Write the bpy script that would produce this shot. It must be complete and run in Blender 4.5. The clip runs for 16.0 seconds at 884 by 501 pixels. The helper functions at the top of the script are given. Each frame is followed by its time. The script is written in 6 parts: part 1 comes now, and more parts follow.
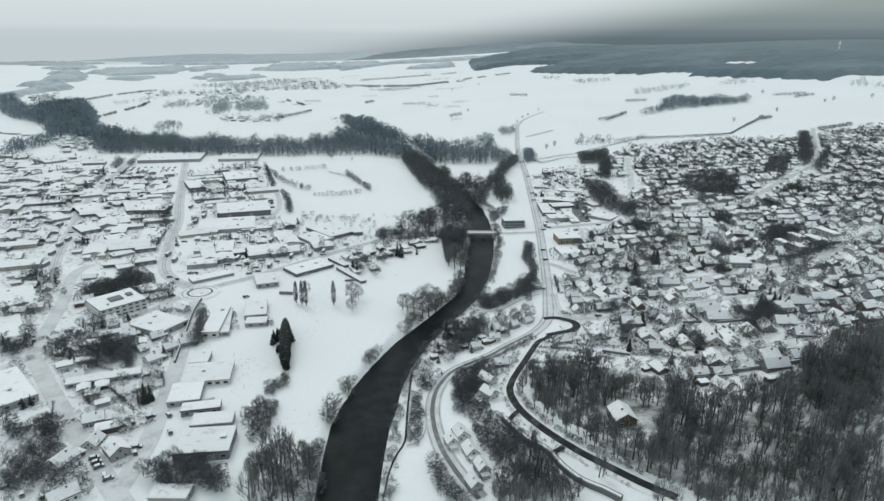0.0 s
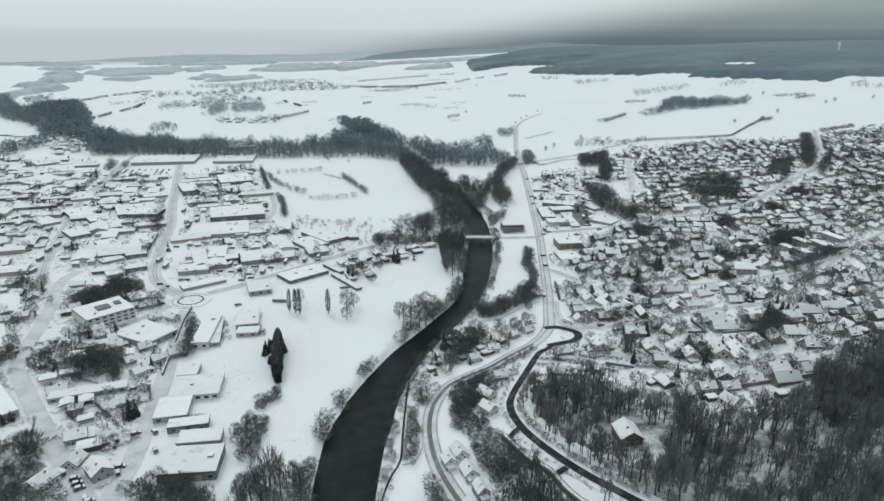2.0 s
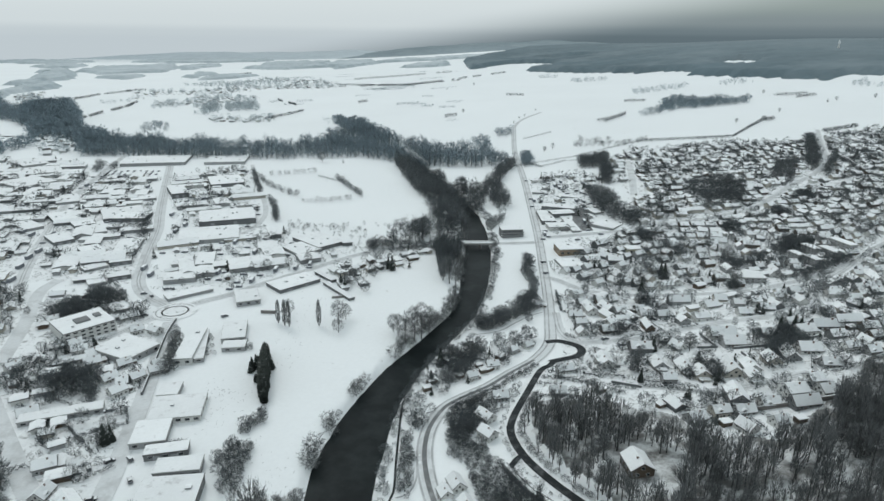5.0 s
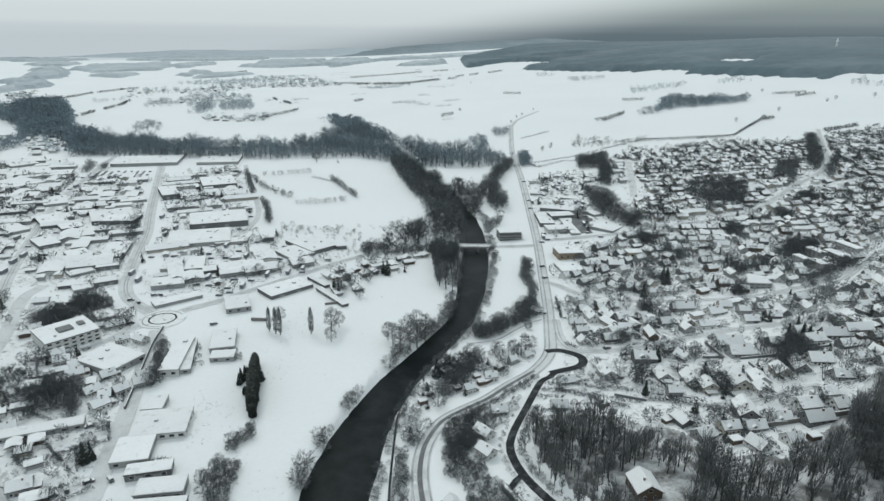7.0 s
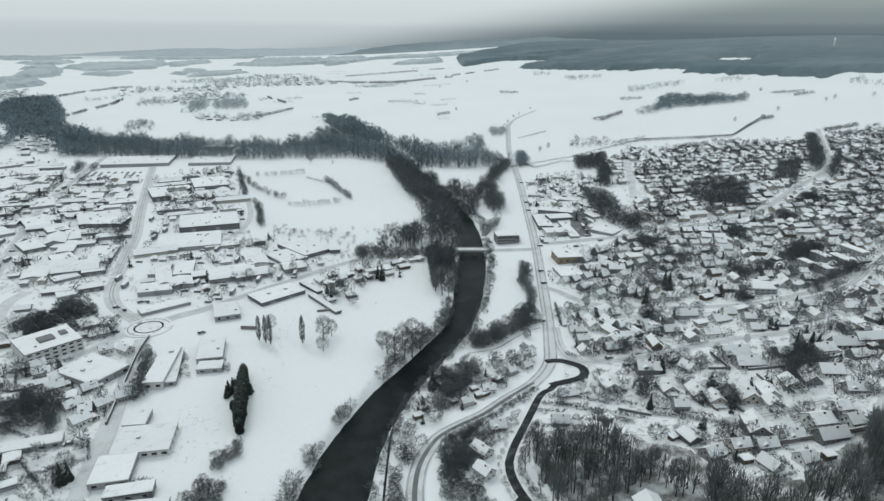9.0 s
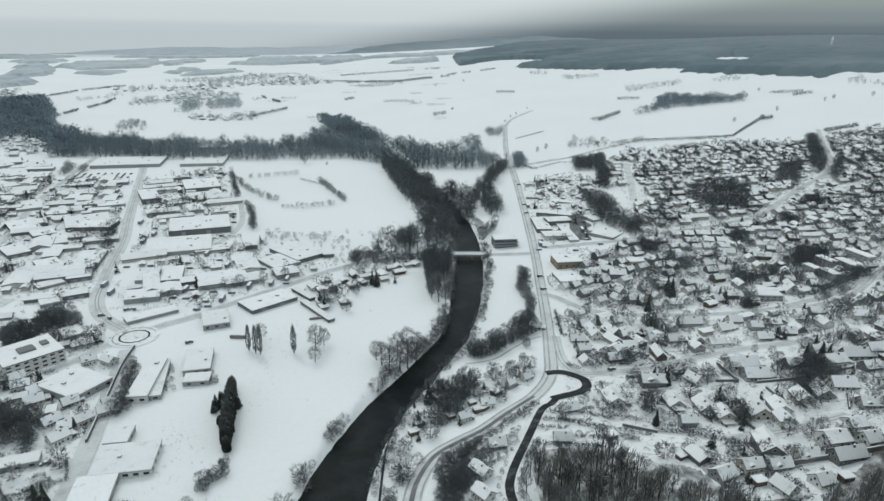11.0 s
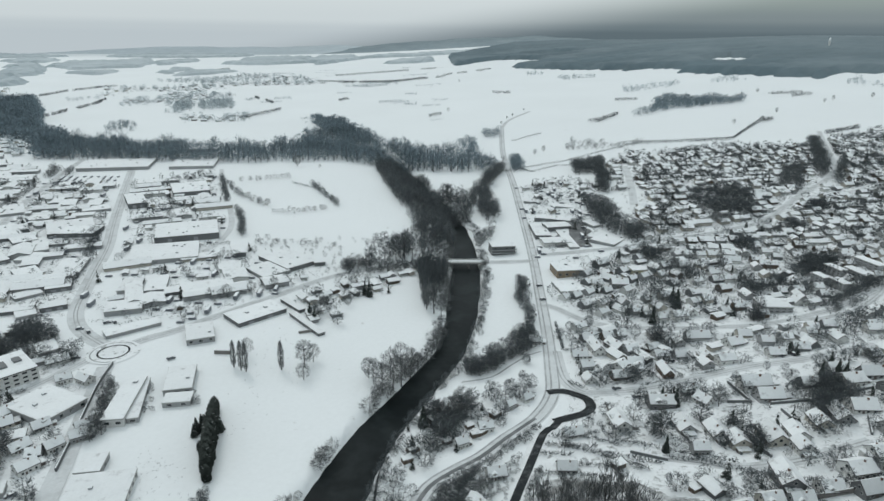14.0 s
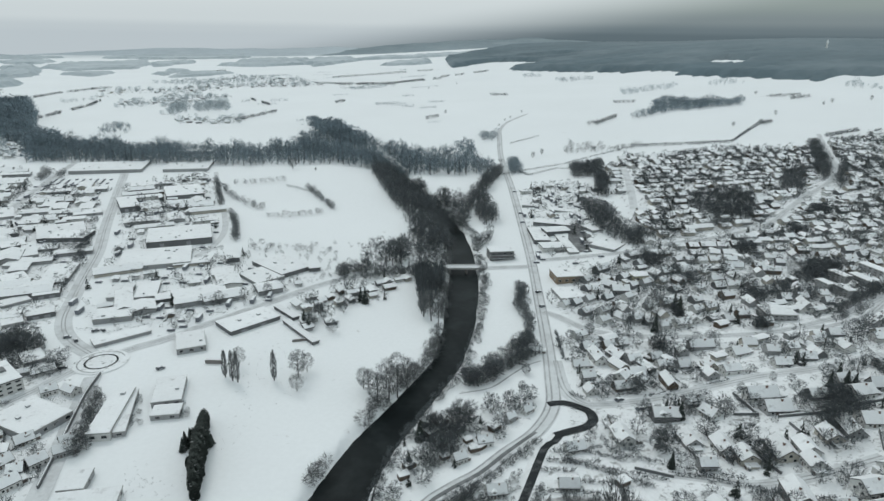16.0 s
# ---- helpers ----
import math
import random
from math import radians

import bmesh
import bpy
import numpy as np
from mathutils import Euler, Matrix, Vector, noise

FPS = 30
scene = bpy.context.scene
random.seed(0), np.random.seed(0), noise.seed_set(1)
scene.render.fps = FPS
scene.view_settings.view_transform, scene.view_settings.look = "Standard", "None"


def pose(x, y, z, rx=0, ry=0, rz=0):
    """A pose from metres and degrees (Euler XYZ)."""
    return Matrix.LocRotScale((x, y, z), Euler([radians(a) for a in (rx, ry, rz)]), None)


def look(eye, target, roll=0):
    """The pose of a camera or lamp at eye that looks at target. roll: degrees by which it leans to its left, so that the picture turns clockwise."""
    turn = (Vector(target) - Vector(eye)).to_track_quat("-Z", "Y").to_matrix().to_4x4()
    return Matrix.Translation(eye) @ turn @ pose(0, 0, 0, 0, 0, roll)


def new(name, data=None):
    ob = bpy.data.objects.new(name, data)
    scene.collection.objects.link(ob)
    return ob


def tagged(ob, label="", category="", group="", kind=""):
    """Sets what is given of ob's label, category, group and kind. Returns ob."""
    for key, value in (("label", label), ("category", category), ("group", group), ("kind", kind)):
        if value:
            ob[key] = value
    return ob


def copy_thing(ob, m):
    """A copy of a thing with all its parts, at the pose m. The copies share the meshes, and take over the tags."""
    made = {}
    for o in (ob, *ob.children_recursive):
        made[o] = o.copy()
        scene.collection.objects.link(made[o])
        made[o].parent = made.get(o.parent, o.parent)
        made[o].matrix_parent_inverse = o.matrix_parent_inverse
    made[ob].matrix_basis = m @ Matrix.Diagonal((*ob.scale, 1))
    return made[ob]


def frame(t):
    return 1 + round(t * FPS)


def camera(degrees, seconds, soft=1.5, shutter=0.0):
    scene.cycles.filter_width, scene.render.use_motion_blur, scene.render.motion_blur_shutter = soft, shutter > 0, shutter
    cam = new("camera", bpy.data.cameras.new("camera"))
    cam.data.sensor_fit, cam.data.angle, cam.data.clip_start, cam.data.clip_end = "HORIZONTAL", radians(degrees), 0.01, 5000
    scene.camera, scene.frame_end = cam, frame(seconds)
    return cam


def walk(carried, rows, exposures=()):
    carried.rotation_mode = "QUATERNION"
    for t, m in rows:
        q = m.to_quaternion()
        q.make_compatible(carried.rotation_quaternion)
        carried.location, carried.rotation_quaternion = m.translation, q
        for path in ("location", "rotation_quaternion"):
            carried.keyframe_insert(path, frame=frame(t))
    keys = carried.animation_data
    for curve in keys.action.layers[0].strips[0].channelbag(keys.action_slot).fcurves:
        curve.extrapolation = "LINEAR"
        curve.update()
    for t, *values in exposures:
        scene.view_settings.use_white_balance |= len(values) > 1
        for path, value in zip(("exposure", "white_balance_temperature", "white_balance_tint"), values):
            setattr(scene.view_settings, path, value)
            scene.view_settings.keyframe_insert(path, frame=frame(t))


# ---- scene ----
cam = camera(70.0, 16.0, soft=1.5)
PATH = [
    (0.0, pose(0.03, 0.01, 156.02, 71.499, -0.474, 0.159)),
    (0.5, pose(0.13, 2.66, 156.07, 71.498, -0.494, 0.119)),
    (1.0, pose(0.24, 5.51, 156.13, 71.510, -0.491, 0.081)),
    (1.5, pose(0.34, 8.52, 156.21, 71.550, -0.499, 0.030)),
    (2.0, pose(0.42, 11.60, 156.26, 71.537, -0.492, -0.001)),
    (2.5, pose(0.53, 14.70, 156.36, 71.514, -0.494, -0.029)),
    (3.0, pose(0.62, 17.81, 156.49, 71.486, -0.503, -0.053)),
    (3.5, pose(0.72, 20.88, 156.62, 71.449, -0.519, -0.079)),
    (4.0, pose(0.81, 23.98, 156.77, 71.414, -0.530, -0.132)),
    (6.5, pose(1.10, 39.63, 157.02, 71.217, -0.567, -0.486)),
    (7.0, pose(1.20, 42.72, 157.07, 71.179, -0.582, -0.566)),
    (7.5, pose(1.32, 45.84, 157.10, 71.149, -0.583, -0.648)),
    (8.0, pose(1.42, 48.97, 157.05, 71.115, -0.594, -0.734)),
    (8.5, pose(1.50, 52.11, 157.01, 71.080, -0.596, -0.809)),
    (9.0, pose(1.62, 55.23, 156.99, 71.061, -0.619, -0.893)),
    (11.5, pose(1.73, 70.81, 156.86, 70.956, -0.716, -1.329)),
    (12.0, pose(1.81, 73.88, 156.87, 70.935, -0.743, -1.416)),
    (12.5, pose(1.89, 76.88, 156.88, 70.933, -0.759, -1.444)),
    (13.0, pose(2.01, 79.78, 156.88, 70.960, -0.783, -1.498)),
    (13.5, pose(2.10, 82.53, 156.88, 70.968, -0.778, -1.558)),
    (14.0, pose(2.18, 85.07, 156.86, 70.977, -0.787, -1.614)),
    (14.5, pose(2.25, 87.40, 156.80, 70.997, -0.823, -1.668)),
    (15.0, pose(2.26, 89.61, 156.74, 71.018, -0.850, -1.732)),
    (15.5, pose(2.26, 91.70, 156.63, 71.066, -0.870, -1.798)),
    (16.0, pose(2.26, 93.75, 156.56, 71.139, -0.889, -1.857)),
]
walk(cam, PATH, [(0.0, 0.06), (8.0, 0.03), (16.0, -0.04)])

# ---- light ----
SUN_TURN, SUN_HEIGHT = -30.0, 46.0
world = bpy.data.worlds.new("winter_sky")
scene.world = world
world.use_nodes = True
wn, wl = world.node_tree.nodes, world.node_tree.links
wn.clear()
w_out = wn.new("ShaderNodeOutputWorld")
w_bg = wn.new("ShaderNodeBackground")
w_sky = wn.new("ShaderNodeTexSky")
w_sky.sky_type = "NISHITA"
w_sky.sun_disc = False
w_sky.sun_elevation = radians(SUN_HEIGHT)
w_sky.sun_rotation = radians(SUN_TURN)
w_scale = wn.new("ShaderNodeVectorMath")
w_scale.operation = "SCALE"
w_scale.inputs["Scale"].default_value = 0.10
w_coord = wn.new("ShaderNodeTexCoord")
w_split = wn.new("ShaderNodeSeparateXYZ")
w_ramp = wn.new("ShaderNodeValToRGB")
w_noise = wn.new("ShaderNodeTexNoise")
w_noise.inputs["Scale"].default_value = 3.0
w_noise.inputs["Detail"].default_value = 4.0
w_add = wn.new("ShaderNodeMath")
w_add.operation = "MULTIPLY_ADD"
w_add.inputs[1].default_value = 0.03
w_mix = wn.new("ShaderNodeMix")
w_mix.data_type = "RGBA"
w_mix.inputs[0].default_value = 0.92
el = w_ramp.color_ramp.elements
el[0].position, el[0].color = 0.0, (0.575, 0.66, 0.675, 1)
el[1].position, el[1].color = 1.0, (0.69, 0.775, 0.795, 1)
e = el.new(0.08)
e.color = (0.465, 0.53, 0.535, 1)
e = el.new(0.35)
e.color = (0.605, 0.68, 0.70, 1)
wl.new(w_coord.outputs["Generated"], w_split.inputs[0])
wl.new(w_coord.outputs["Generated"], w_noise.inputs["Vector"])
wl.new(w_noise.outputs["Fac"], w_add.inputs[0])
wl.new(w_split.outputs["Z"], w_add.inputs[2])
wl.new(w_add.outputs[0], w_ramp.inputs["Fac"])
wl.new(w_sky.outputs["Color"], w_scale.inputs[0])
wl.new(w_scale.outputs[0], w_mix.inputs[6])
wl.new(w_ramp.outputs["Color"], w_mix.inputs[7])
wl.new(w_mix.outputs[2], w_bg.inputs["Color"])
w_bg.inputs["Strength"].default_value = 1.0
wl.new(w_bg.outputs[0], w_out.inputs[0])
sun_data = bpy.data.lights.new("sun", "SUN")
sun_data.energy, sun_data.angle, sun_data.color = 0.76, radians(18), (1.0, 0.98, 0.94)
sun = new("sun", sun_data)
sun.matrix_world = pose(0, 0, 300, 90 - SUN_HEIGHT, 0, 180 - SUN_TURN)

# ---- materials ----


def material(name, colour, rough=0.8, vary=0.12, fine=2.0, coarse=0.08, second=None, cover=0.5, edge=0.05, patch=0.2, bump=0.0, by_object=0.0, by_island=0.0, gloss=0.3, metal=0.0):
    """A weathered surface: two scales of variation, and where second is given, patches of that colour."""
    mat = bpy.data.materials.new(name)
    mat.use_nodes = True
    nt = mat.node_tree
    nodes, links = nt.nodes, nt.links
    bsdf = nodes["Principled BSDF"]
    bsdf.inputs["Roughness"].default_value = rough
    bsdf.inputs["Metallic"].default_value = metal
    bsdf.inputs["Specular IOR Level"].default_value = gloss
    geo = nodes.new("ShaderNodeNewGeometry")
    grain, wide = nodes.new("ShaderNodeTexNoise"), nodes.new("ShaderNodeTexNoise")
    grain.inputs["Scale"].default_value, grain.inputs["Detail"].default_value = fine, 5.0
    wide.inputs["Scale"].default_value, wide.inputs["Detail"].default_value = coarse, 4.0
    for tex in (grain, wide):
        links.new(geo.outputs["Position"], tex.inputs["Vector"])
    both = nodes.new("ShaderNodeMath")
    both.operation = "ADD"
    links.new(grain.outputs["Fac"], both.inputs[0])
    links.new(wide.outputs["Fac"], both.inputs[1])
    last = both.outputs[0]
    spread = vary
    if by_object or by_island:
        rnd = nodes.new("ShaderNodeMath")
        rnd.operation = "MULTIPLY_ADD"
        if by_object:
            info = nodes.new("ShaderNodeObjectInfo")
            links.new(info.outputs["Random"], rnd.inputs[0])
        else:
            links.new(geo.outputs["Random Per Island"], rnd.inputs[0])
        rnd.inputs[1].default_value = by_object or by_island
        links.new(last, rnd.inputs[2])
        last = rnd.outputs[0]
    top = 2.0 + (by_object or by_island)
    span = nodes.new("ShaderNodeMapRange")
    span.inputs["From Min"].default_value, span.inputs["From Max"].default_value = 0.3 * top, 0.7 * top
    span.inputs["To Min"].default_value, span.inputs["To Max"].default_value = 1 - spread, 1 + spread
    links.new(last, span.inputs["Value"])
    tint = nodes.new("ShaderNodeVectorMath")
    tint.operation = "SCALE"
    tint.inputs[0].default_value = colour
    links.new(span.outputs["Result"], tint.inputs["Scale"])
    result = tint.outputs[0]
    if second:
        spots = nodes.new("ShaderNodeTexNoise")
        spots.inputs["Scale"].default_value, spots.inputs["Detail"].default_value, spots.inputs["Roughness"].default_value = patch, 6.0, 0.62
        links.new(geo.outputs["Position"], spots.inputs["Vector"])
        step = nodes.new("ShaderNodeMapRange")
        step.inputs["From Min"].default_value, step.inputs["From Max"].default_value = cover - edge, cover + edge
        links.new(spots.outputs["Fac"], step.inputs["Value"])
        mix = nodes.new("ShaderNodeMix")
        mix.data_type = "RGBA"
        mix.inputs[7].default_value = (*second, 1)
        links.new(step.outputs["Result"], mix.inputs[0])
        links.new(result, mix.inputs[6])
        result = mix.outputs[2]
    links.new(result, bsdf.inputs["Base Color"])
    if bump:
        relief = nodes.new("ShaderNodeBump")
        relief.inputs["Strength"].default_value, relief.inputs["Distance"].default_value = bump, 0.15
        links.new(grain.outputs["Fac"], relief.inputs["Height"])
        links.new(relief.outputs["Normal"], bsdf.inputs["Normal"])
    return mat


SNOW = (0.80, 0.83, 0.84)
M_GROUND = material("snow_ground", SNOW, 0.9, 0.035, 0.5, 0.006, (0.42, 0.42, 0.40), 0.735, 0.05, 0.09, 0.25)
M_YARD = material("trodden_snow", (0.78, 0.805, 0.815), 0.9, 0.10, 0.9, 0.05, (0.30, 0.31, 0.31), 0.615, 0.06, 0.30, 0.3)
M_FLOOR = material("forest_floor", (0.66, 0.685, 0.69), 0.95, 0.15, 1.0, 0.05, (0.15, 0.15, 0.145), 0.50, 0.10, 0.12, 0.3)
M_SNOW = material("roof_snow", (0.79, 0.815, 0.825), 0.9, 0.08, 0.9, 0.08, (0.50, 0.51, 0.515), 0.66, 0.08, 0.25, 0.2, by_object=0.8)
M_PACKED = material("packed_snow", (0.63, 0.655, 0.665), 0.85, 0.10, 0.8, 0.05, (0.46, 0.475, 0.48), 0.60, 0.12, 0.12, 0.2)
M_SLUSH = material("grey_slush", (0.33, 0.345, 0.35), 0.7, 0.2, 0.9, 0.06, (0.52, 0.54, 0.55), 0.54, 0.10, 0.10)
M_WET = material("wet_lane", (0.13, 0.138, 0.142), 0.6, 0.2, 0.9, 0.06, (0.30, 0.31, 0.315), 0.60, 0.12, 0.15)
M_ASPHALT = material("wet_asphalt", (0.026, 0.030, 0.032), 0.75, 0.2, 1.2, 0.08, (0.12, 0.125, 0.13), 0.60, 0.10, 0.20, gloss=0.1)
M_WATER = material("river_water", (0.012, 0.016, 0.017), 0.36, 0.25, 0.25, 0.03, (0.026, 0.033, 0.034), 0.6, 0.12, 0.05, gloss=0.05, bump=0.15)
M_BARK = material("bark", (0.075, 0.077, 0.075), 0.9, 0.25, 3.0, 0.2, by_object=0.6)
M_TWIG = material("bare_twigs", (0.155, 0.165, 0.168), 0.9, 0.35, 2.0, 0.03, by_island=1.2)
M_TWIG_DARK = material("thicket_twigs", (0.108, 0.122, 0.128), 0.9, 0.35, 2.0, 0.03, by_island=1.2)
# far twigs: distance haze put into their paler, bluer base colours
M_TWIG_FAR = material("hazed_twigs", (0.195, 0.248, 0.278), 0.95, 0.25, 0.3, 0.02, by_island=0.8)
M_TWIG_HAZE = material("hazed_pale_twigs", (0.40, 0.455, 0.48), 0.95, 0.2, 0.3, 0.01, by_island=0.8)
M_NEEDLE = material("conifer_needles", (0.042, 0.052, 0.047), 0.85, 0.3, 2.5, 0.2, by_island=1.0)
M_NEEDLE_SNOW = material("snowy_needles", (0.35, 0.37, 0.37), 0.9, 0.3, 2.5, 0.2, by_island=1.0)
# far woods and ridge: distance haze put into the pale base colours
M_HAZED_FARWOOD = material("hazed_far_wood", (0.44, 0.495, 0.52), 0.95, 0.14, 0.05, 0.004, (0.54, 0.585, 0.605), 0.58, 0.14, 0.008)
M_HAZEWOOD = material("hazed_ridge_wood", (0.54, 0.595, 0.625), 0.95, 0.08, 0.02, 0.003, (0.59, 0.64, 0.665), 0.58, 0.14, 0.005)
# hill forest: blue-grey haze put into its base colour
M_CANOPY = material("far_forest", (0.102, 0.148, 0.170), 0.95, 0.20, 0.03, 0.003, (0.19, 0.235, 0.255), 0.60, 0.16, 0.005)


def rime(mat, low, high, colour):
    """Haze put into the base colour: the wood pales with its height above the valley."""
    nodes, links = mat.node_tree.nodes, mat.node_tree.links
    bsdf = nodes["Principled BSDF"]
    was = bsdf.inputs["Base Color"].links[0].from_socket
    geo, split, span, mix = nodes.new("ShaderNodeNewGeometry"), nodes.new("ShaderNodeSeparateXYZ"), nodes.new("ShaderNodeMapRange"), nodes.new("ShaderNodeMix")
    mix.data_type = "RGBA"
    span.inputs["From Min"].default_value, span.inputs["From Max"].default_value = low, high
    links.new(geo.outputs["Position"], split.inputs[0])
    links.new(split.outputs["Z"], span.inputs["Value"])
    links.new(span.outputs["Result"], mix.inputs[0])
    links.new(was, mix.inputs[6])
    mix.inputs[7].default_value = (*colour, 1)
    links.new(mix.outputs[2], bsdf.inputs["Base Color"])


# the hill forest pales upward to imitate haze
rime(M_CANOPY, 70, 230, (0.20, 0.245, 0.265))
M_WALL = {
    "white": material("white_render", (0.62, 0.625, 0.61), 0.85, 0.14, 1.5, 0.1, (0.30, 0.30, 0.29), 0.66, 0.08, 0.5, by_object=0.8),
    "grey": material("grey_render", (0.32, 0.328, 0.33), 0.85, 0.14, 1.5, 0.1, by_object=0.8),
    "beige": material("beige_render", (0.46, 0.44, 0.39), 0.85, 0.12, 1.5, 0.1, by_object=0.8),
    "brown": material("brown_timber", (0.11, 0.085, 0.065), 0.8, 0.25, 3.0, 0.2, by_object=0.5),
    "dark": material("dark_cladding", (0.15, 0.158, 0.162), 0.7, 0.2, 1.5, 0.1, by_object=0.8),
    "yellow": material("yellow_render", (0.34, 0.33, 0.235), 0.85, 0.12, 1.5, 0.1),
    "orange": material("ochre_panels", (0.24, 0.19, 0.135), 0.8, 0.12, 1.5, 0.1),
}
M_TILE = material("roof_tiles", (0.085, 0.08, 0.078), 0.8, 0.25, 4.0, 0.3, by_object=0.8)
M_FRAME = material("window_frame", (0.55, 0.55, 0.54), 0.6, 0.08)
M_GLASS = material("window_glass", (0.025, 0.03, 0.034), 0.12, 0.2, 0.5, 0.1, gloss=0.5)
M_DOOR = material("painted_door", (0.12, 0.10, 0.09), 0.6, 0.2, by_object=0.8)
M_STONE = material("masonry", (0.20, 0.19, 0.18), 0.9, 0.2, 3.0, 0.3)
M_BRICK = material("chimney_brick", (0.17, 0.10, 0.075), 0.9, 0.2, 4.0, 0.4)
M_CONCRETE = material("concrete", (0.36, 0.36, 0.35), 0.85, 0.12, 1.5, 0.2)
M_STEEL = material("painted_steel", (0.30, 0.31, 0.32), 0.5, 0.1, 3.0, 0.3, metal=0.4)
M_PAINT = material("car_paint", (0.10, 0.11, 0.125), 0.35, 0.5, 1.0, 0.3, by_object=1.5, gloss=0.5)
M_TYRE = material("tyre", (0.02, 0.02, 0.02), 0.8, 0.2)

# ---- mesh tools ----


class Builder:
    """Collects boxes, prisms and ribbons with a material slot each, for one mesh."""

    def __init__(self):
        self.v, self.f, self.m = [], [], []

    def add(self, verts, faces, slot=0):
        n = len(self.v)
        self.v += [tuple(map(float, p)) for p in verts]
        self.f += [tuple(n + i for i in face) for face in faces]
        self.m += [slot] * len(faces)
        return self

    def box(self, x0, y0, z0, x1, y1, z1, slot=0):
        p = [(x0, y0, z0), (x1, y0, z0), (x1, y1, z0), (x0, y1, z0), (x0, y0, z1), (x1, y0, z1), (x1, y1, z1), (x0, y1, z1)]
        return self.add(p, [(0, 3, 2, 1), (4, 5, 6, 7), (0, 1, 5, 4), (1, 2, 6, 5), (2, 3, 7, 6), (3, 0, 4, 7)], slot)

    def prism(self, outline, y0, y1, slot=0):
        """An outline of (x, z), counter-clockwise seen from -y, drawn out along y."""
        n = len(outline)
        p = [(x, y0, z) for x, z in outline] + [(x, y1, z) for x, z in outline]
        return self.add(p, [tuple(range(n)), tuple(range(2 * n - 1, n - 1, -1))] + [((i + 1) % n, i, n + i, n + (i + 1) % n) for i in range(n)], slot)

    def tube(self, a, b, ra, rb, sides=5, slot=0):
        a, b = Vector(a), Vector(b)
        q = (b - a).to_track_quat("Z", "Y")
        ring = [Vector((math.cos(6.2832 * i / sides), math.sin(6.2832 * i / sides), 0)) for i in range(sides)]
        p = [a + q @ (r * ra) for r in ring] + [b + q @ (r * rb) for r in ring]
        return self.add(p, [(i, (i + 1) % sides, sides + (i + 1) % sides, sides + i) for i in range(sides)] + [tuple(range(2 * sides - 1, sides - 1, -1))], slot)

    def mesh(self, name, mats, smooth=False):
        me = bpy.data.meshes.new(name)
        me.from_pydata(self.v, [], self.f)
        for mat in mats:
            me.materials.append(mat)
        me.polygons.foreach_set("material_index", np.array(self.m, dtype=np.int32))
        if smooth:
            me.polygons.foreach_set("use_smooth", np.ones(len(self.f), dtype=bool))
        me.update()
        return me


def part(name, b, mats, parent, label="", smooth=False):
    """One mesh object under a thing or a part."""
    ob = new(name, b.mesh(name, mats if isinstance(mats, (list, tuple)) else [mats], smooth))
    ob.parent = parent
    if label:
        tagged(ob, label)
    return ob


def triangles(name, verts, mats, slots=None):
    """A mesh of loose triangles from an (n, 3, 3) array."""
    me = bpy.data.meshes.new(name)
    n = len(verts)
    me.vertices.add(3 * n)
    me.vertices.foreach_set("co", np.ascontiguousarray(verts, dtype=np.float32).ravel())
    me.loops.add(3 * n)
    me.loops.foreach_set("vertex_index", np.arange(3 * n, dtype=np.int32))
    me.polygons.add(n)
    me.polygons.foreach_set("loop_start", np.arange(0, 3 * n, 3, dtype=np.int32))
    for mat in mats:
        me.materials.append(mat)
    if slots is not None:
        me.polygons.foreach_set("material_index", np.asarray(slots, dtype=np.int32))
    me.update()
    return me


def thing(name, m, label, category, group=""):
    ob = new(name)
    ob.empty_display_size = 0.5
    ob.matrix_basis = m
    return tagged(ob, label, category, group)


MADE = {}


def place(key, build, m):
    """The first of a kind is built at m, all others are copies of it."""
    if key not in MADE:
        MADE[key] = build()
        MADE[key].matrix_basis = m
        return MADE[key]
    s = MADE[key].scale
    return copy_thing(MADE[key], m @ Matrix.Diagonal((1 / s[0], 1 / s[1], 1 / s[2], 1)))


def inside(poly, x, y):
    """Whether places lie within an outline."""
    x, y = np.asarray(x, float), np.asarray(y, float)
    hit = np.zeros(np.broadcast(x, y).shape, bool)
    for (x0, y0), (x1, y1) in zip(poly, poly[1:] + poly[:1]):
        if y0 != y1:
            hit ^= ((y0 > y) != (y1 > y)) & (x < (x1 - x0) * (y - y0) / (y1 - y0) + x0)
    return hit


def distance(line, x, y):
    """The distance to a line of places, and how far along it the nearest one lies (in corners)."""
    x, y = np.asarray(x, float), np.asarray(y, float)
    best, along = np.full(x.shape, 1e9), np.zeros(x.shape)
    for i, ((x0, y0), (x1, y1)) in enumerate(zip(line, line[1:])):
        dx, dy = x1 - x0, y1 - y0
        s = np.clip(((x - x0) * dx + (y - y0) * dy) / (dx * dx + dy * dy + 1e-9), 0, 1)
        d = np.hypot(x - x0 - s * dx, y - y0 - s * dy)
        along, best = np.where(d < best, i + s, along), np.minimum(d, best)
    return best, along


def smooth_line(pts, step=4.0):
    """A rounded line through the corners given."""
    p = np.array(pts, float)
    p = np.vstack([2 * p[0] - p[1], p, 2 * p[-1] - p[-2]])
    out = []
    for i in range(1, len(p) - 2):
        n = max(2, int(np.hypot(*(p[i + 1] - p[i])[:2]) / step))
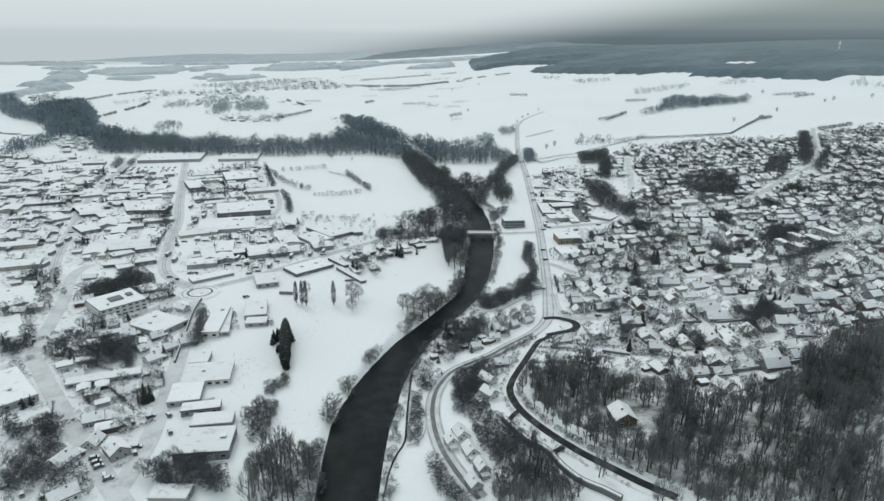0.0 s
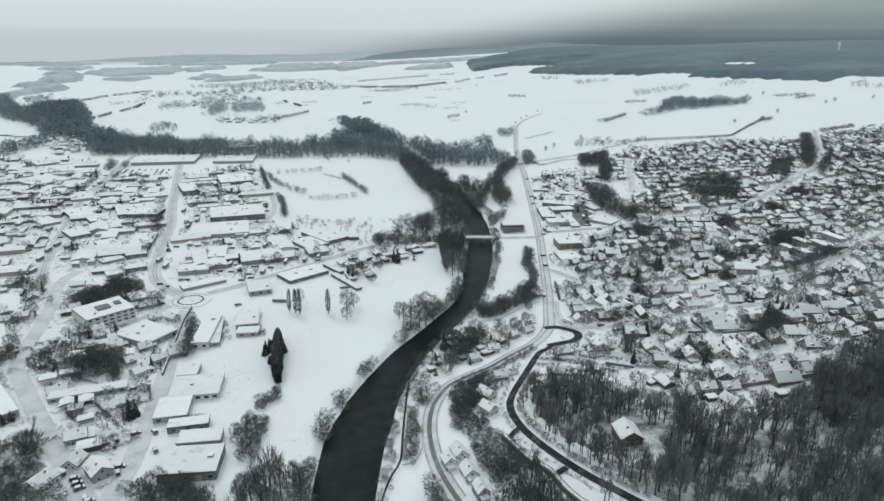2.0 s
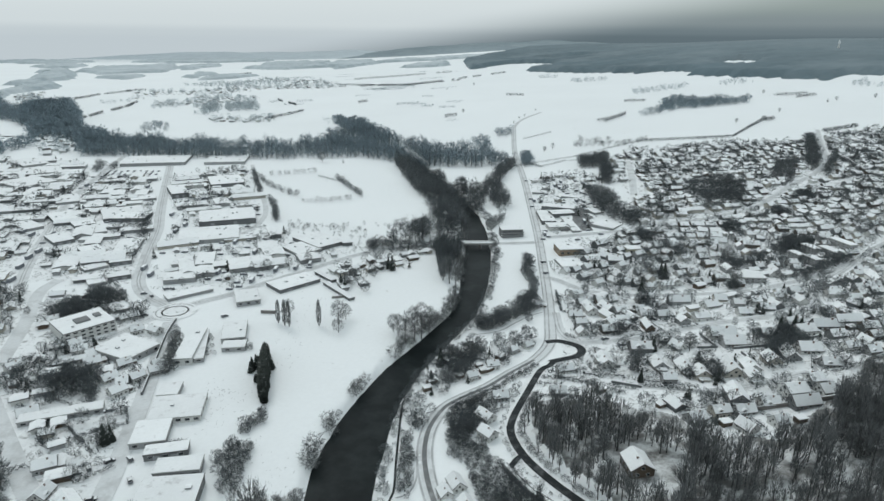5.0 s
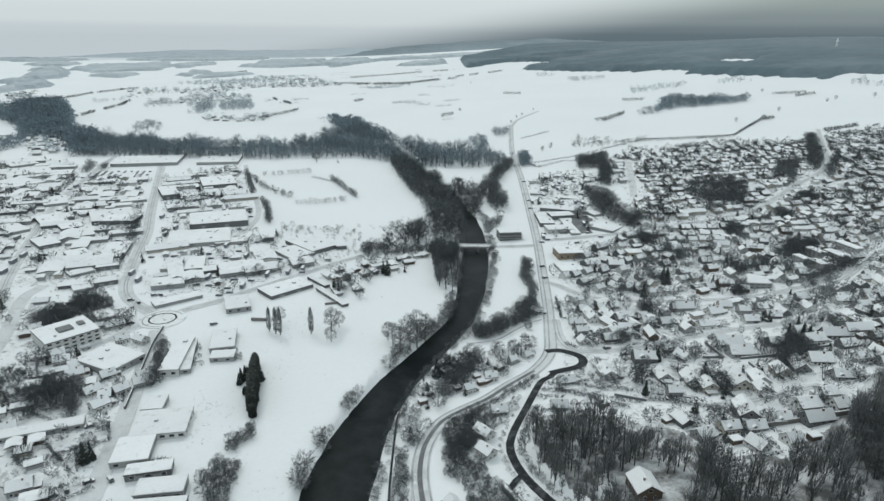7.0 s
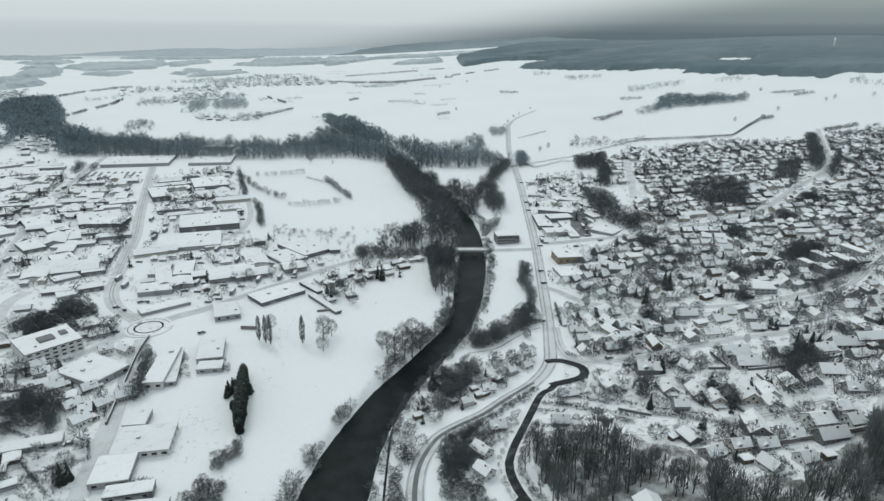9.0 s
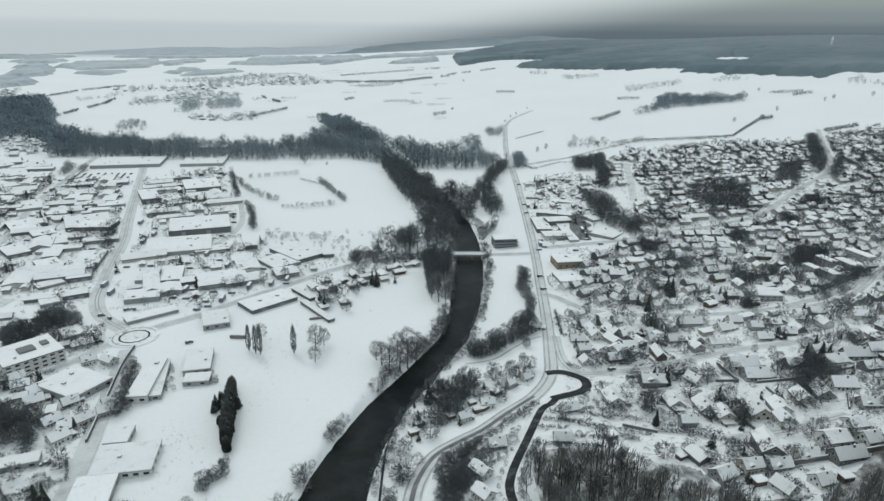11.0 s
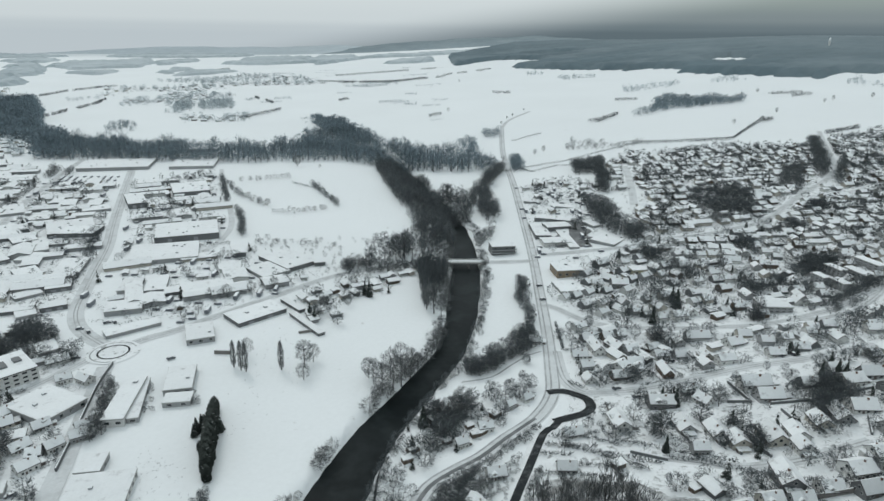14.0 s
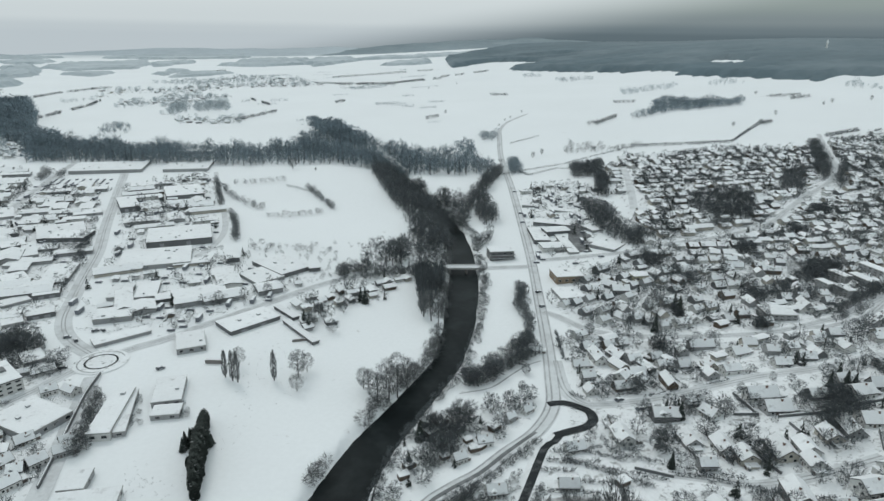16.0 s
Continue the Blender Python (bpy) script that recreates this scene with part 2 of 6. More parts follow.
        for s in np.arange(n) / n:
            out.append(0.5 * (2 * p[i] + (p[i + 1] - p[i - 1]) * s + (2 * p[i - 1] - 5 * p[i] + 4 * p[i + 1] - p[i + 2]) * s * s + (3 * p[i] - p[i - 1] - 3 * p[i + 1] + p[i + 2]) * s**3))
    out.append(p[-2])
    return np.array(out)


rng = np.random.default_rng(7)

# ---- ground ----
# wooded hills and rises: middle, widths, height
HILLS = [(150, 170, 90, 75, 12.7), (300, 250, 130, 110, 30.4), (45, 240, 38, 70, 4.2), (280, 460, 110, 90, 1.3), (200, 700, 75, 90, 13.1), (290, 680, 90, 90, 2.6), (450, 760, 150, 150, 12.4), (300, 1020, 170, 160, 13.4), (60, 1130, 140, 160, 1.9), (560, 1060, 200, 200, 8.1), (300, 1350, 300, 250, 21.1), (1150, 1900, 450, 450, 50.8), (1800, 2400, 700, 700, 62.2), (1000, 3000, 900, 800, 68.4), (2600, 3400, 900, 1100, 94.0), (1300, 1100, 400, 400, 59.3), (-1500, 3200, 1300, 1000, 12.4), (1000, 4500, 900, 700, 85.7), (600, 520, 170, 200, 30.4), (180, 540, 60, 60, 4.4)]
RIVER = [(-40.0, 130.0, 23.0), (-33.6, 190.0, 23.2), (-34.7, 212.0, 25.0), (-34.5, 236.0, 26.2), (-31.2, 263.0, 23.4), (-26.0, 286.0, 20.2), (-16.8, 313.0, 18.0), (-1.0, 345.0, 16.0), (16.8, 383.0, 14.8), (25.7, 427.0, 17.2), (31.0, 480.0, 20.6), (33.5, 509.0, 20.4), (34.5, 555.1, 18.5), (32.3, 610.0, 15.5), (17.1, 690.5, 11.4), (-5.0, 769.3, 11.3), (-31.3, 862.6, 12.6), (-59.2, 938.8, 13.6)]
RIVER_FAR = [(-59, 938), (-69, 943), (-144, 989), (-237, 982), (-351, 996), (-476, 1011), (-577, 1035), (-1477, 1335)]
WATER = -4.4


def rise(x, y):
    z = np.full(np.broadcast(x, y).shape, -3.0)
    for cx, cy, sx, sy, h in HILLS:
        z = z + h * np.exp(-(((x - cx) / sx) ** 2) / 2 - ((y - cy) / sy) ** 2 / 2)
    return z


def ground(x, y):
    """The height of the land, with the river's bed cut into it."""
    x, y = np.asarray(x, float), np.asarray(y, float)
    z = rise(x, y)
    line = [p[:2] for p in RIVER]
    d, s = distance(line, x, y)
    half = np.interp(s, np.arange(len(RIVER)), [p[2] / 2 for p in RIVER])
    cut = np.clip((half + 3.5 - d) / 5.0, 0, 1)
    z = z + (-6.5 - z) * cut * cut * (3 - 2 * cut)
    d, s = distance(RIVER_FAR, x, y)
    cut = np.clip((14 - d) / 6.0, 0, 1)
    return z + (-6.0 - z) * cut


def height(x, y):
    return float(ground(np.array([x]), np.array([y]))[0])


def stretch(lo, hi, step, far_lo, far_hi, grow=1.13):
    mid = list(np.arange(lo, hi + step / 2, step))
    s, a = step, mid[-1]
    while a < far_hi:
        s *= grow
        a += s
        mid.append(min(a, far_hi))
    s, a = step, mid[0]
    while a > far_lo:
        s *= grow
        a -= s
        mid.insert(0, max(a, far_lo))
    return np.array(mid)


gx = np.unique(np.r_[stretch(-420, 560, 10.0, -4600, 4600, 1.09), np.arange(-80, 110, 3.5)])
gy = np.unique(np.r_[stretch(100, 1000, 9.0, -2500, 4900, 1.06), np.arange(160, 560, 4.5)])
GX, GY = np.meshgrid(gx, gy)
land = Builder()
land.v = list(zip(GX.ravel().tolist(), GY.ravel().tolist(), ground(GX, GY).ravel().tolist()))
nx = len(gx)
land.f = [(j * nx + i, j * nx + i + 1, (j + 1) * nx + i + 1, (j + 1) * nx + i) for j in range(len(gy) - 1) for i in range(nx - 1)]
land.m = [0] * len(land.f)
tagged(new("ground", land.mesh("ground", [M_GROUND], True)), "snow-covered valley floor and fields rising to hills", "ground", kind="structure")


def sheet(name, pts, width, mat, label, category, lift=0.18, z=None, parent=None, shift=0.0, ends=None):
    """A strip along a line, lying on the ground or at a level."""
    line = smooth_line([p[:2] for p in pts]) if len(pts) > 2 else np.array(pts, float)
    if len(pts) == 2:
        n = max(2, int(np.hypot(*(line[1] - line[0])) / 4))
        line = line[0] + (line[1] - line[0]) * np.linspace(0, 1, n + 1)[:, None]
    way = np.gradient(line, axis=0)
    way /= np.linalg.norm(way, axis=1)[:, None]
    side = np.stack([way[:, 1], -way[:, 0]], 1)
    w = np.asarray(width, float)
    if w.ndim:
        w = np.interp(np.linspace(0, len(w) - 1, len(line)), np.arange(len(w)), w)
    cols = [line + side * (shift + s * w / 2)[..., None] if w.ndim else line + side * (shift + s * w / 2) for s in (-1, -0.33, 0.33, 1)]
    b = Builder()
    for c in cols:
        h = ground(c[:, 0], c[:, 1]) + lift if z is None else np.full(len(c), z)
        b.v += [(float(x), float(y), float(q)) for (x, y), q in zip(c, h)]
    n = len(line)
    for k in range(3):
        b.f += [(k * n + i, (k + 1) * n + i, (k + 1) * n + i + 1, k * n + i + 1) for i in range(n - 1)]
    b.m = [0] * len(b.f)
    ob = new(name, b.mesh(name, [mat], True))
    if parent:
        ob.parent = parent
    else:
        tagged(ob, label, category, kind="structure")
    return ob


sheet("water", [p[:2] for p in RIVER], [p[2] + 5 for p in RIVER], M_WATER, "dark winter river winding between snowy banks", "river", z=WATER)
sheet("water_far", RIVER_FAR, 24.0, M_WATER, "dark river along the far wood", "river", z=WATER)

ROADS = []


def in_river(x, y, margin=1.5):
    d, s = distance([p[:2] for p in RIVER], x, y)
    return d < np.interp(s, np.arange(len(RIVER)), [p[2] / 2 for p in RIVER]) + margin


def road(name, pts, width, label, tracks=(), mat=None, lift=0.18):
    ROADS.append((pts, width))
    ob = sheet(name, pts, width, mat or M_PACKED, label, "road", lift)
    for shift, w in tracks:
        sheet("wheel_track", pts, w, M_SLUSH, "", "", lift + 0.05, parent=ob, shift=shift)
    return ob


TWO_WAY = ((-2.9, 0.6), (0.7, 0.8), (2.9, 0.7))
ONE_WAY = ((-0.9, 0.6), (0.9, 0.6))

# ---- roads and paths ----
road("main_road", [(121.5, 1048.3), (106.0, 896.1), (98.8, 756.3), (91.8, 638.8), (84.8, 534.6), (77.9, 461.1), (71.2, 398.9), (65.2, 355.9), (60.3, 329.7), (49.5, 309.7), (36.1, 296.8), (25.0, 285.5), (14.8, 278.8), (4.9, 270.6), (-1.7, 255.5), (-3.5, 239.0), (-2.1, 222.5), (1.4, 207.2), (7.1, 192.5), (13.6, 179.5)], 7, "main road of packed snow with dark wheel tracks", TWO_WAY)
road("hill_road", [(121.5, 1048.3), (141.2, 1113.4), (187.4, 1194.8)], 6, "country road climbing the snowy fields", ONE_WAY)
road("cut_road", [(58.6, 306.4), (55.2, 301.4), (50.8, 297.6), (41.3, 275.7), (32.6, 255.0), (30.7, 243.8), (33.8, 228.6), (41.8, 212.2), (51.9, 197.4), (60.8, 187.4), (69.0, 178.7), (77.8, 171.0)], 7.5, "snowy verge of the sunken road", (), mat=M_SNOW)
road("loop_road", [(58.7, 331.5), (65.8, 332.2), (71.6, 327.4), (74.8, 322.9), (74.4, 316.1), (70.4, 311.3), (62.8, 308.5), (56.7, 306.1)], 4.4, "slushy loop of the junction", (), mat=M_ASPHALT, lift=0.32)
road("town_street", [(70.9, 374.7), (68.8, 345.4), (73.1, 331.6), (79.8, 328.7), (102.3, 329.8), (130.0, 336.8), (158.4, 342.9), (185.3, 345.0), (222.2, 353.6)], 6.5, "snow-packed street through the houses", ONE_WAY)
road("wood_street", [(90.4, 276.6), (101.4, 272.1), (114.0, 266.1), (131.1, 266.2), (148.3, 269.3), (163.7, 272.7)], 5.5, "narrow snowy street at the edge of the wood", ONE_WAY)
road("mid_street", [(76.5, 438.0), (82.7, 431.9), (101.1, 406.9), (134.5, 395.7), (183.6, 390.7), (207.5, 395.5), (240.3, 408.2), (278.4, 431.0)], 6, "snow-packed street through the houses", ONE_WAY)
road("bridge_street", [(-158.2, 382.7), (-149.8, 396.1), (-134.3, 409.3), (-113.8, 432.7), (-92.9, 454.9), (-72.6, 477.4), (-52.8, 494.9), (-23.0, 508.7), (-1.3, 513.8), (14.8, 515.9), (45.1, 516.2), (85.4, 515.1)], 7, "snow-packed street leading to the bridge", ONE_WAY)
road("curve_road", [(547.3, 945.1), (475.7, 809.7), (438.5, 735.5), (414.3, 697.5), (380.6, 665.3), (349.8, 639.4), (321.5, 612.8), (288.8, 581.1), (253.6, 561.2), (220.7, 547.3), (187.1, 539.0), (154.4, 529.2), (124.9, 527.6), (91.4, 526.1)], 6.5, "wide snowy road curving up the hill", ONE_WAY)
road("slope_street", [(223.1, 763.5), (203.3, 677.2), (189.4, 620.8)], 7, "straight snowy street up the slope", ())
road("upper_street", [(429.0, 647.9), (385.4, 634.6), (348.6, 632.8)], 6, "snowy street on the hillside", ())
road("lane_east", [(360, 493), (330, 474), (294, 444), (275, 425), (246, 402), (224, 394), (208, 393)], 4.2, "snowy lane past the apartment blocks", ONE_WAY)
road("mill_street", [(-159.1, 384.7), (-185.6, 406.3), (-201.9, 430.5), (-214.0, 466.4), (-225.3, 503.2), (-240.3, 553.5), (-263.8, 615.6), (-300.4, 716.3), (-339.4, 825.6), (-349.5, 853.0)], 9, "straight snowy street between the halls", ONE_WAY)
road("west_street", [(-429.3, 893.8), (-403.2, 782.1), (-368.5, 649.0), (-325.3, 533.9), (-293.9, 458.1), (-277.0, 421.7)], 8, "snowy street along the western halls", ONE_WAY)
road("field_lane", [(-238.6, 838.0), (-197.8, 719.7), (-165.3, 622.5), (-158.6, 576.3), (-163.0, 542.5)], 5, "snowy lane beside a dark hedge", ())
road("school_street", [(-155.3, 368.2), (-135.8, 290.8), (-125.0, 244.2), (-119.6, 215.4), (-118.4, 192.0)], 8, "snowy street beside a dark wall", ())
road("long_street", [(-257.3, 434.0), (-256.9, 410.9), (-236.8, 362.2), (-214.8, 299.0), (-203.9, 284.0), (-176.7, 252.9), (-144.7, 217.7), (-118.7, 190.5), (-104.0, 175.0), (-90.0, 160.0)], 8, "long straight snowy street", ())
road("cross_street", [(-212.0, 294.4), (-221.1, 280.6)], 6, "snowy side street", ())
road("ring_street", [(-165.2, 380.0), (-173.7, 360.3), (-183.5, 342.5)], 7, "snowy street to the roundabout", ONE_WAY)
road("river_path", [(-20.2, 186.0), (-19.2, 198.5), (-16.7, 209.4), (-14.2, 217.0), (-14.4, 234.7), (-14.4, 258.3), (-14.0, 280.0), (-12.4, 297.0), (-9.4, 311.5), (-5.0, 323.0)], 3.6, "riverside path with a dark trodden line", (), mat=M_SNOW)
road("spur_path", [(-13.2, 213.9), (-8.8, 215.6), (-6.1, 223.3), (-6.2, 237.7)], 2.6, "narrow snowy path", (), mat=M_SNOW)
road("meadow_path", [(20.9, 345.8), (35.5, 349.4), (46.2, 360.7), (56.0, 370.6), (63.8, 375.0)], 4.0, "snowy path across the meadow", (), mat=M_SNOW)
sheet("sunken_road", [(58.6, 306.4), (55.2, 301.4), (50.8, 297.6), (41.3, 275.7), (32.6, 255.0), (30.7, 243.8), (33.8, 228.6), (41.8, 212.2), (51.9, 197.4), (60.8, 187.4), (69.0, 178.7), (77.8, 171.0)], 3.2, M_ASPHALT, "dark wet sunken road with snowy edges", "road", 0.3)
sheet("path_line", [(-20.2, 186.0), (-19.2, 198.5), (-16.7, 209.4), (-14.2, 217.0), (-14.4, 234.7), (-14.4, 258.3), (-14.0, 280.0), (-12.4, 297.0), (-9.4, 311.5), (-5.0, 323.0)], 0.9, M_ASPHALT, "dark cleared line of the riverside path", "path", 0.3)
sheet("meadow_path_line", [(20.9, 345.8), (35.5, 349.4), (46.2, 360.7), (56.0, 370.6), (63.8, 375.0)], 0.9, M_SLUSH, "dark line of the meadow path", "path", 0.3)
sheet("spur_path_line", [(-13.2, 213.9), (-8.8, 215.6), (-6.1, 223.3), (-6.2, 237.7)], 0.7, M_SLUSH, "dark line of a short path", "path", 0.3)
sheet("wet_lane", [(49.5, 309.7), (36.1, 296.8), (25.0, 285.5), (14.8, 278.8), (4.9, 270.6), (-1.7, 255.5), (-3.5, 239.0), (-2.1, 222.5), (1.4, 207.2), (7.1, 192.5), (13.6, 179.5)], 1.8, M_WET, "dark wet lane of the main road", "road", 0.27)
RING = (-158.2, 382.9)

# ---- trees ----


def unit_tree(seed, limbs, twigs, wide=0.30, low=0.30, twig=0.11, thick=0.010, shape="round"):
    """A bare tree one metre high: the corners of its wood and of its twigs, as triangles."""
    r = np.random.default_rng(seed)
    wood, spray = [], []

    def limb(a, b, ra, rb, sides=4):
        a, b = np.array(a, float), np.array(b, float)
        d = b - a
        d = d / np.linalg.norm(d)
        u = np.cross(d, (0.31, 0.9, 0.2))
        u /= np.linalg.norm(u)
        w = np.cross(d, u)
        ang = [6.2832 * i / sides for i in range(sides)]
        ring = [math.cos(q) * u + math.sin(q) * w for q in ang]
        for i in range(sides):
            p, q = ring[i], ring[(i + 1) % sides]
            wood.append((a + p * ra, a + q * ra, b + q * rb))
            wood.append((a + p * ra, b + q * rb, b + p * rb))

    fork = low + 0.06
    lean = r.normal(0, 0.012, 2)
    limb((0, 0, -0.03), (lean[0], lean[1], fork), 0.022, 0.015, 5)
    limb((lean[0], lean[1], fork), (lean[0] * 2, lean[1] * 2, 0.93), 0.015, 0.004)
    tips = []
    for i in range(limbs):
        q = 2.4 * i + r.uniform(-0.4, 0.4)
        z0 = fork + (0.78 - fork) * (i / max(1, limbs)) * r.uniform(0.8, 1.1)
        out = wide * r.uniform(0.6, 1.0) * (1.0 - 0.5 * (z0 - fork))
        up = r.uniform(0.12, 0.30)
        mid = np.array([lean[0] + 0.55 * out * math.cos(q), lean[1] + 0.55 * out * math.sin(q), z0 + 0.35 * up])
        tip = np.array([out * math.cos(q), out * math.sin(q), min(0.99, z0 + up)])
        limb((lean[0], lean[1], z0), mid, 0.009, 0.006, 3)
        limb(mid, tip, 0.006, 0.002, 3)
        tips += [mid, tip, (mid + tip) / 2]
    n = 0
    while n < twigs:
        if shape == "column":
            q, z = r.uniform(0, 6.2832), r.uniform(0.08, 1.0)
            rad = wide * (math.sin(math.pi * min(1, 0.12 + 0.88 * z)) ** 0.6) * math.sqrt(r.uniform())
            c = np.array([rad * math.cos(q), rad * math.sin(q), z * 0.9])
            d = np.array([0.15 * math.cos(q), 0.15 * math.sin(q), 1.0])
        else:
            p = r.normal(0, 1, 3)
            p *= r.uniform(0.25, 1.0) ** 0.4 / np.linalg.norm(p)
            c = np.array([p[0] * wide, p[1] * wide, low + (1 - low) * (0.5 + 0.5 * p[2])])
            if noise.noise((Vector(c) + Vector((seed * 3.7, 0, 0))) * 5.5) < -0.12:
                continue
            d = np.array([p[0], p[1], 0.35 + 0.75 * p[2]]) + r.normal(0, 0.35, 3)
            if shape == "upright":
                d = np.array([0.45 * p[0], 0.45 * p[1], 1.0]) + r.normal(0, 0.18, 3)
        d /= np.linalg.norm(d)
        s = np.cross(d, r.normal(0, 1, 3))
        s /= np.linalg.norm(s)
        ln, th = twig * r.uniform(0.6, 1.4), thick * r.uniform(0.6, 1.4)
        spray.append((c - s * th, c + s * th, c + d * ln))
        n += 1
    return np.array(wood), np.array(spray)


def unit_conifer(seed, sprays=260, wide=0.22, column=False):
    """A conifer one metre high: trunk, and drooping sprays of needles with some snow on them."""
    r = np.random.default_rng(seed)
    wood = unit_tree(seed, 0, 0, low=0.6)[0]
    leaf, slot = [], []
    for _ in range(sprays):
        z = 0.05 + 0.93 * (1 - math.sqrt(r.uniform()))
        q = r.uniform(0, 6.2832)
        edge = wide * ((1 - z) if not column else (1 - z**4) * 0.75 + 0.05) * r.uniform(0.75, 1.1)
        inner = edge * r.uniform(0.05, 0.7)
        a = np.array([inner * math.cos(q), inner * math.sin(q), z + 0.02])
        b = np.array([(edge + 0.02) * math.cos(q), (edge + 0.02) * math.sin(q), z - (0.05 if not column else -0.04)])
        s = np.array([-math.sin(q), math.cos(q), 0.0]) * r.uniform(0.02, 0.05)
        leaf += [(a, b - s, b + s + (0, 0, 0.012)), (a - s, a + s, b - (0, 0, 0.05))]
        slot += [1 if r.uniform() < (0.02 if column else 0.10) else 0, 0]
    return wood, np.array(leaf), np.array(slot)


GROVE = [unit_tree(40 + i, 9, 1300, 0.29 + 0.03 * (i % 3), 0.20, 0.085, 0.0042) for i in range(4)]
STEM = [unit_tree(60 + i, 5, 210, 0.14 + 0.02 * (i % 3), 0.22, 0.17, 0.0058, "upright") for i in range(6)]
SPRAY = [unit_tree(50 + i, 5, 330, 0.38, 0.06, 0.13, 0.0125) for i in range(5)]
RIPARIAN = [unit_tree(70 + i, 3, 90, 0.24, 0.12, 0.20, 0.013) for i in range(5)]
MIDGE = [unit_tree(75 + i, 2, 76, 0.36, 0.10, 0.20, 0.021) for i in range(4)]
SCRUB = [unit_tree(80 + i, 5, 190, 0.55, 0.02, 0.26, 0.017) for i in range(4)]
FAR = [unit_tree(90 + i, 0, 44, 0.42, 0.05, 0.18, 0.045) for i in range(5)]
DIM = [unit_tree(95 + i, 0, 14, 0.75, 0.0, 0.35, 0.14) for i in range(4)]
TUFT = [unit_tree(100 + i, 0, 26, 0.62, 0.0, 0.40, 0.045) for i in range(4)]
FIR = [unit_conifer(140 + i, 70, 0.24) for i in range(3)]
POPLAR = [unit_tree(110 + i, 0, 520, 0.085, 0.05, 0.10, 0.006, "column") for i in range(2)]
SPRUCE = [unit_conifer(120 + i) for i in range(3)]
THUJA = [unit_conifer(130 + i, 330, 0.15, True) for i in range(2)]


def tree(kind, x, y, h, label):
    pick = int(rng.integers(0, 100))

    def build():
        if kind in ("conifer", "hedge_conifer"):
            wood, leaf, slot = (SPRUCE if kind == "conifer" else THUJA)[pick % 2]
            mats, crown_slots = [M_NEEDLE, M_NEEDLE_SNOW], slot
        else:
            wood, leaf = (POPLAR if kind == "poplar" else GROVE)[pick % (2 if kind == "poplar" else 4)]
            mats, crown_slots = [M_TWIG], None
        top = thing(kind_name, Matrix(), label, "tree", {"bare": "bare trees of the valley", "poplar": "poplars on the field", "conifer": "scattered conifers", "hedge_conifer": "row of dark conifers"}[kind])
        for name, data in (("trunk", triangles("trunk", wood, [M_BARK])), ("crown", triangles("crown", leaf, mats, crown_slots))):
            ob = new(name, data)
            ob.parent = top
        return top

    kind_name = {"bare": "bare_tree", "poplar": "poplar", "conifer": "conifer", "hedge_conifer": "hedge_conifer"}[kind]
    s = h * rng.uniform(0.95, 1.05)
    wide = s * rng.uniform(0.9, 1.15) * (1.8 if kind == "hedge_conifer" else 1.0)
    m = Matrix.LocRotScale((x, y, height(x, y)), Euler((0, 0, rng.uniform(0, 6.28))), (wide, wide, s))
    return tagged(place((kind, pick % (2 if kind != "bare" else 4)), build, m), label)


WOODS = []


def gather(units, xs, ys, hs, mat_slots=2, sink=0.0):
    """Joins many trees into one array of triangles with slots (0 wood, 1 twigs)."""
    out, slots = [], []
    zs = ground(xs, ys) - sink
    for k, (wood, spray) in enumerate(u[:2] for u in units):
        mine = np.arange(len(xs)) % len(units) == k
        if not mine.any():
            continue
        base = np.concatenate([wood, spray])
        ang = rng.uniform(0, 6.2832, mine.sum())
        c, s = np.cos(ang)[:, None, None], np.sin(ang)[:, None, None]
        h = hs[mine][:, None, None]
        w = h * rng.uniform(0.85, 1.25, mine.sum())[:, None, None]
        x, y, z = base[None, :, :, 0], base[None, :, :, 1], base[None, :, :, 2]
        tri = np.stack([(x * c - y * s) * w + xs[mine][:, None, None], (x * s + y * c) * w + ys[mine][:, None, None], z * h + zs[mine][:, None, None]], -1)
        out.append(tri.reshape(-1, 3, 3))
        slots.append(np.tile(np.r_[np.zeros(len(wood), int), np.ones(len(spray), int)], mine.sum()))
    return np.concatenate(out), np.concatenate(slots)


def scatter(poly, spacing):
    p = np.array(poly)
    nx = int((p[:, 0].max() - p[:, 0].min()) / spacing) + 2
    ny = int((p[:, 1].max() - p[:, 1].min()) / spacing) + 2
    X, Y = np.meshgrid(p[:, 0].min() + spacing * np.arange(nx), p[:, 1].min() + spacing * np.arange(ny))
    X, Y = X.ravel() + rng.uniform(-0.48, 0.48, X.size) * spacing, Y.ravel() + rng.uniform(-0.48, 0.48, Y.size) * spacing
    keep = inside(poly, X, Y)
    return X[keep], Y[keep]


def wood(name, poly, spacing, low, high, units, mat, label, clear=(), gaps=0.0, verge=1.0):
    """A wood or thicket of trees that nobody could count."""
    WOODS.append(poly)
    X, Y = scatter(poly, spacing)
    if gaps:
        keep = np.array([noise.noise((x * 0.06, y * 0.06, 5.5)) for x, y in zip(X, Y)]) + rng.uniform(-0.15, 0.15, len(X)) > gaps - 1
        X, Y = X[keep], Y[keep]
        X, Y = X + 3 * np.sin(Y * 0.4), Y + 3 * np.sin(X * 0.33)
    for cx, cy, rad in clear:
        keep = np.hypot(X - cx, Y - cy) > rad
        X, Y = X[keep], Y[keep]
    for pts, width in ROADS:
        if len(X):
            keep = distance([q[:2] for q in pts], X, Y)[0] > width / 2 + verge
            X, Y = X[keep], Y[keep]
    if len(X):
        keep = ~in_river(X, Y) | (Y > 612)
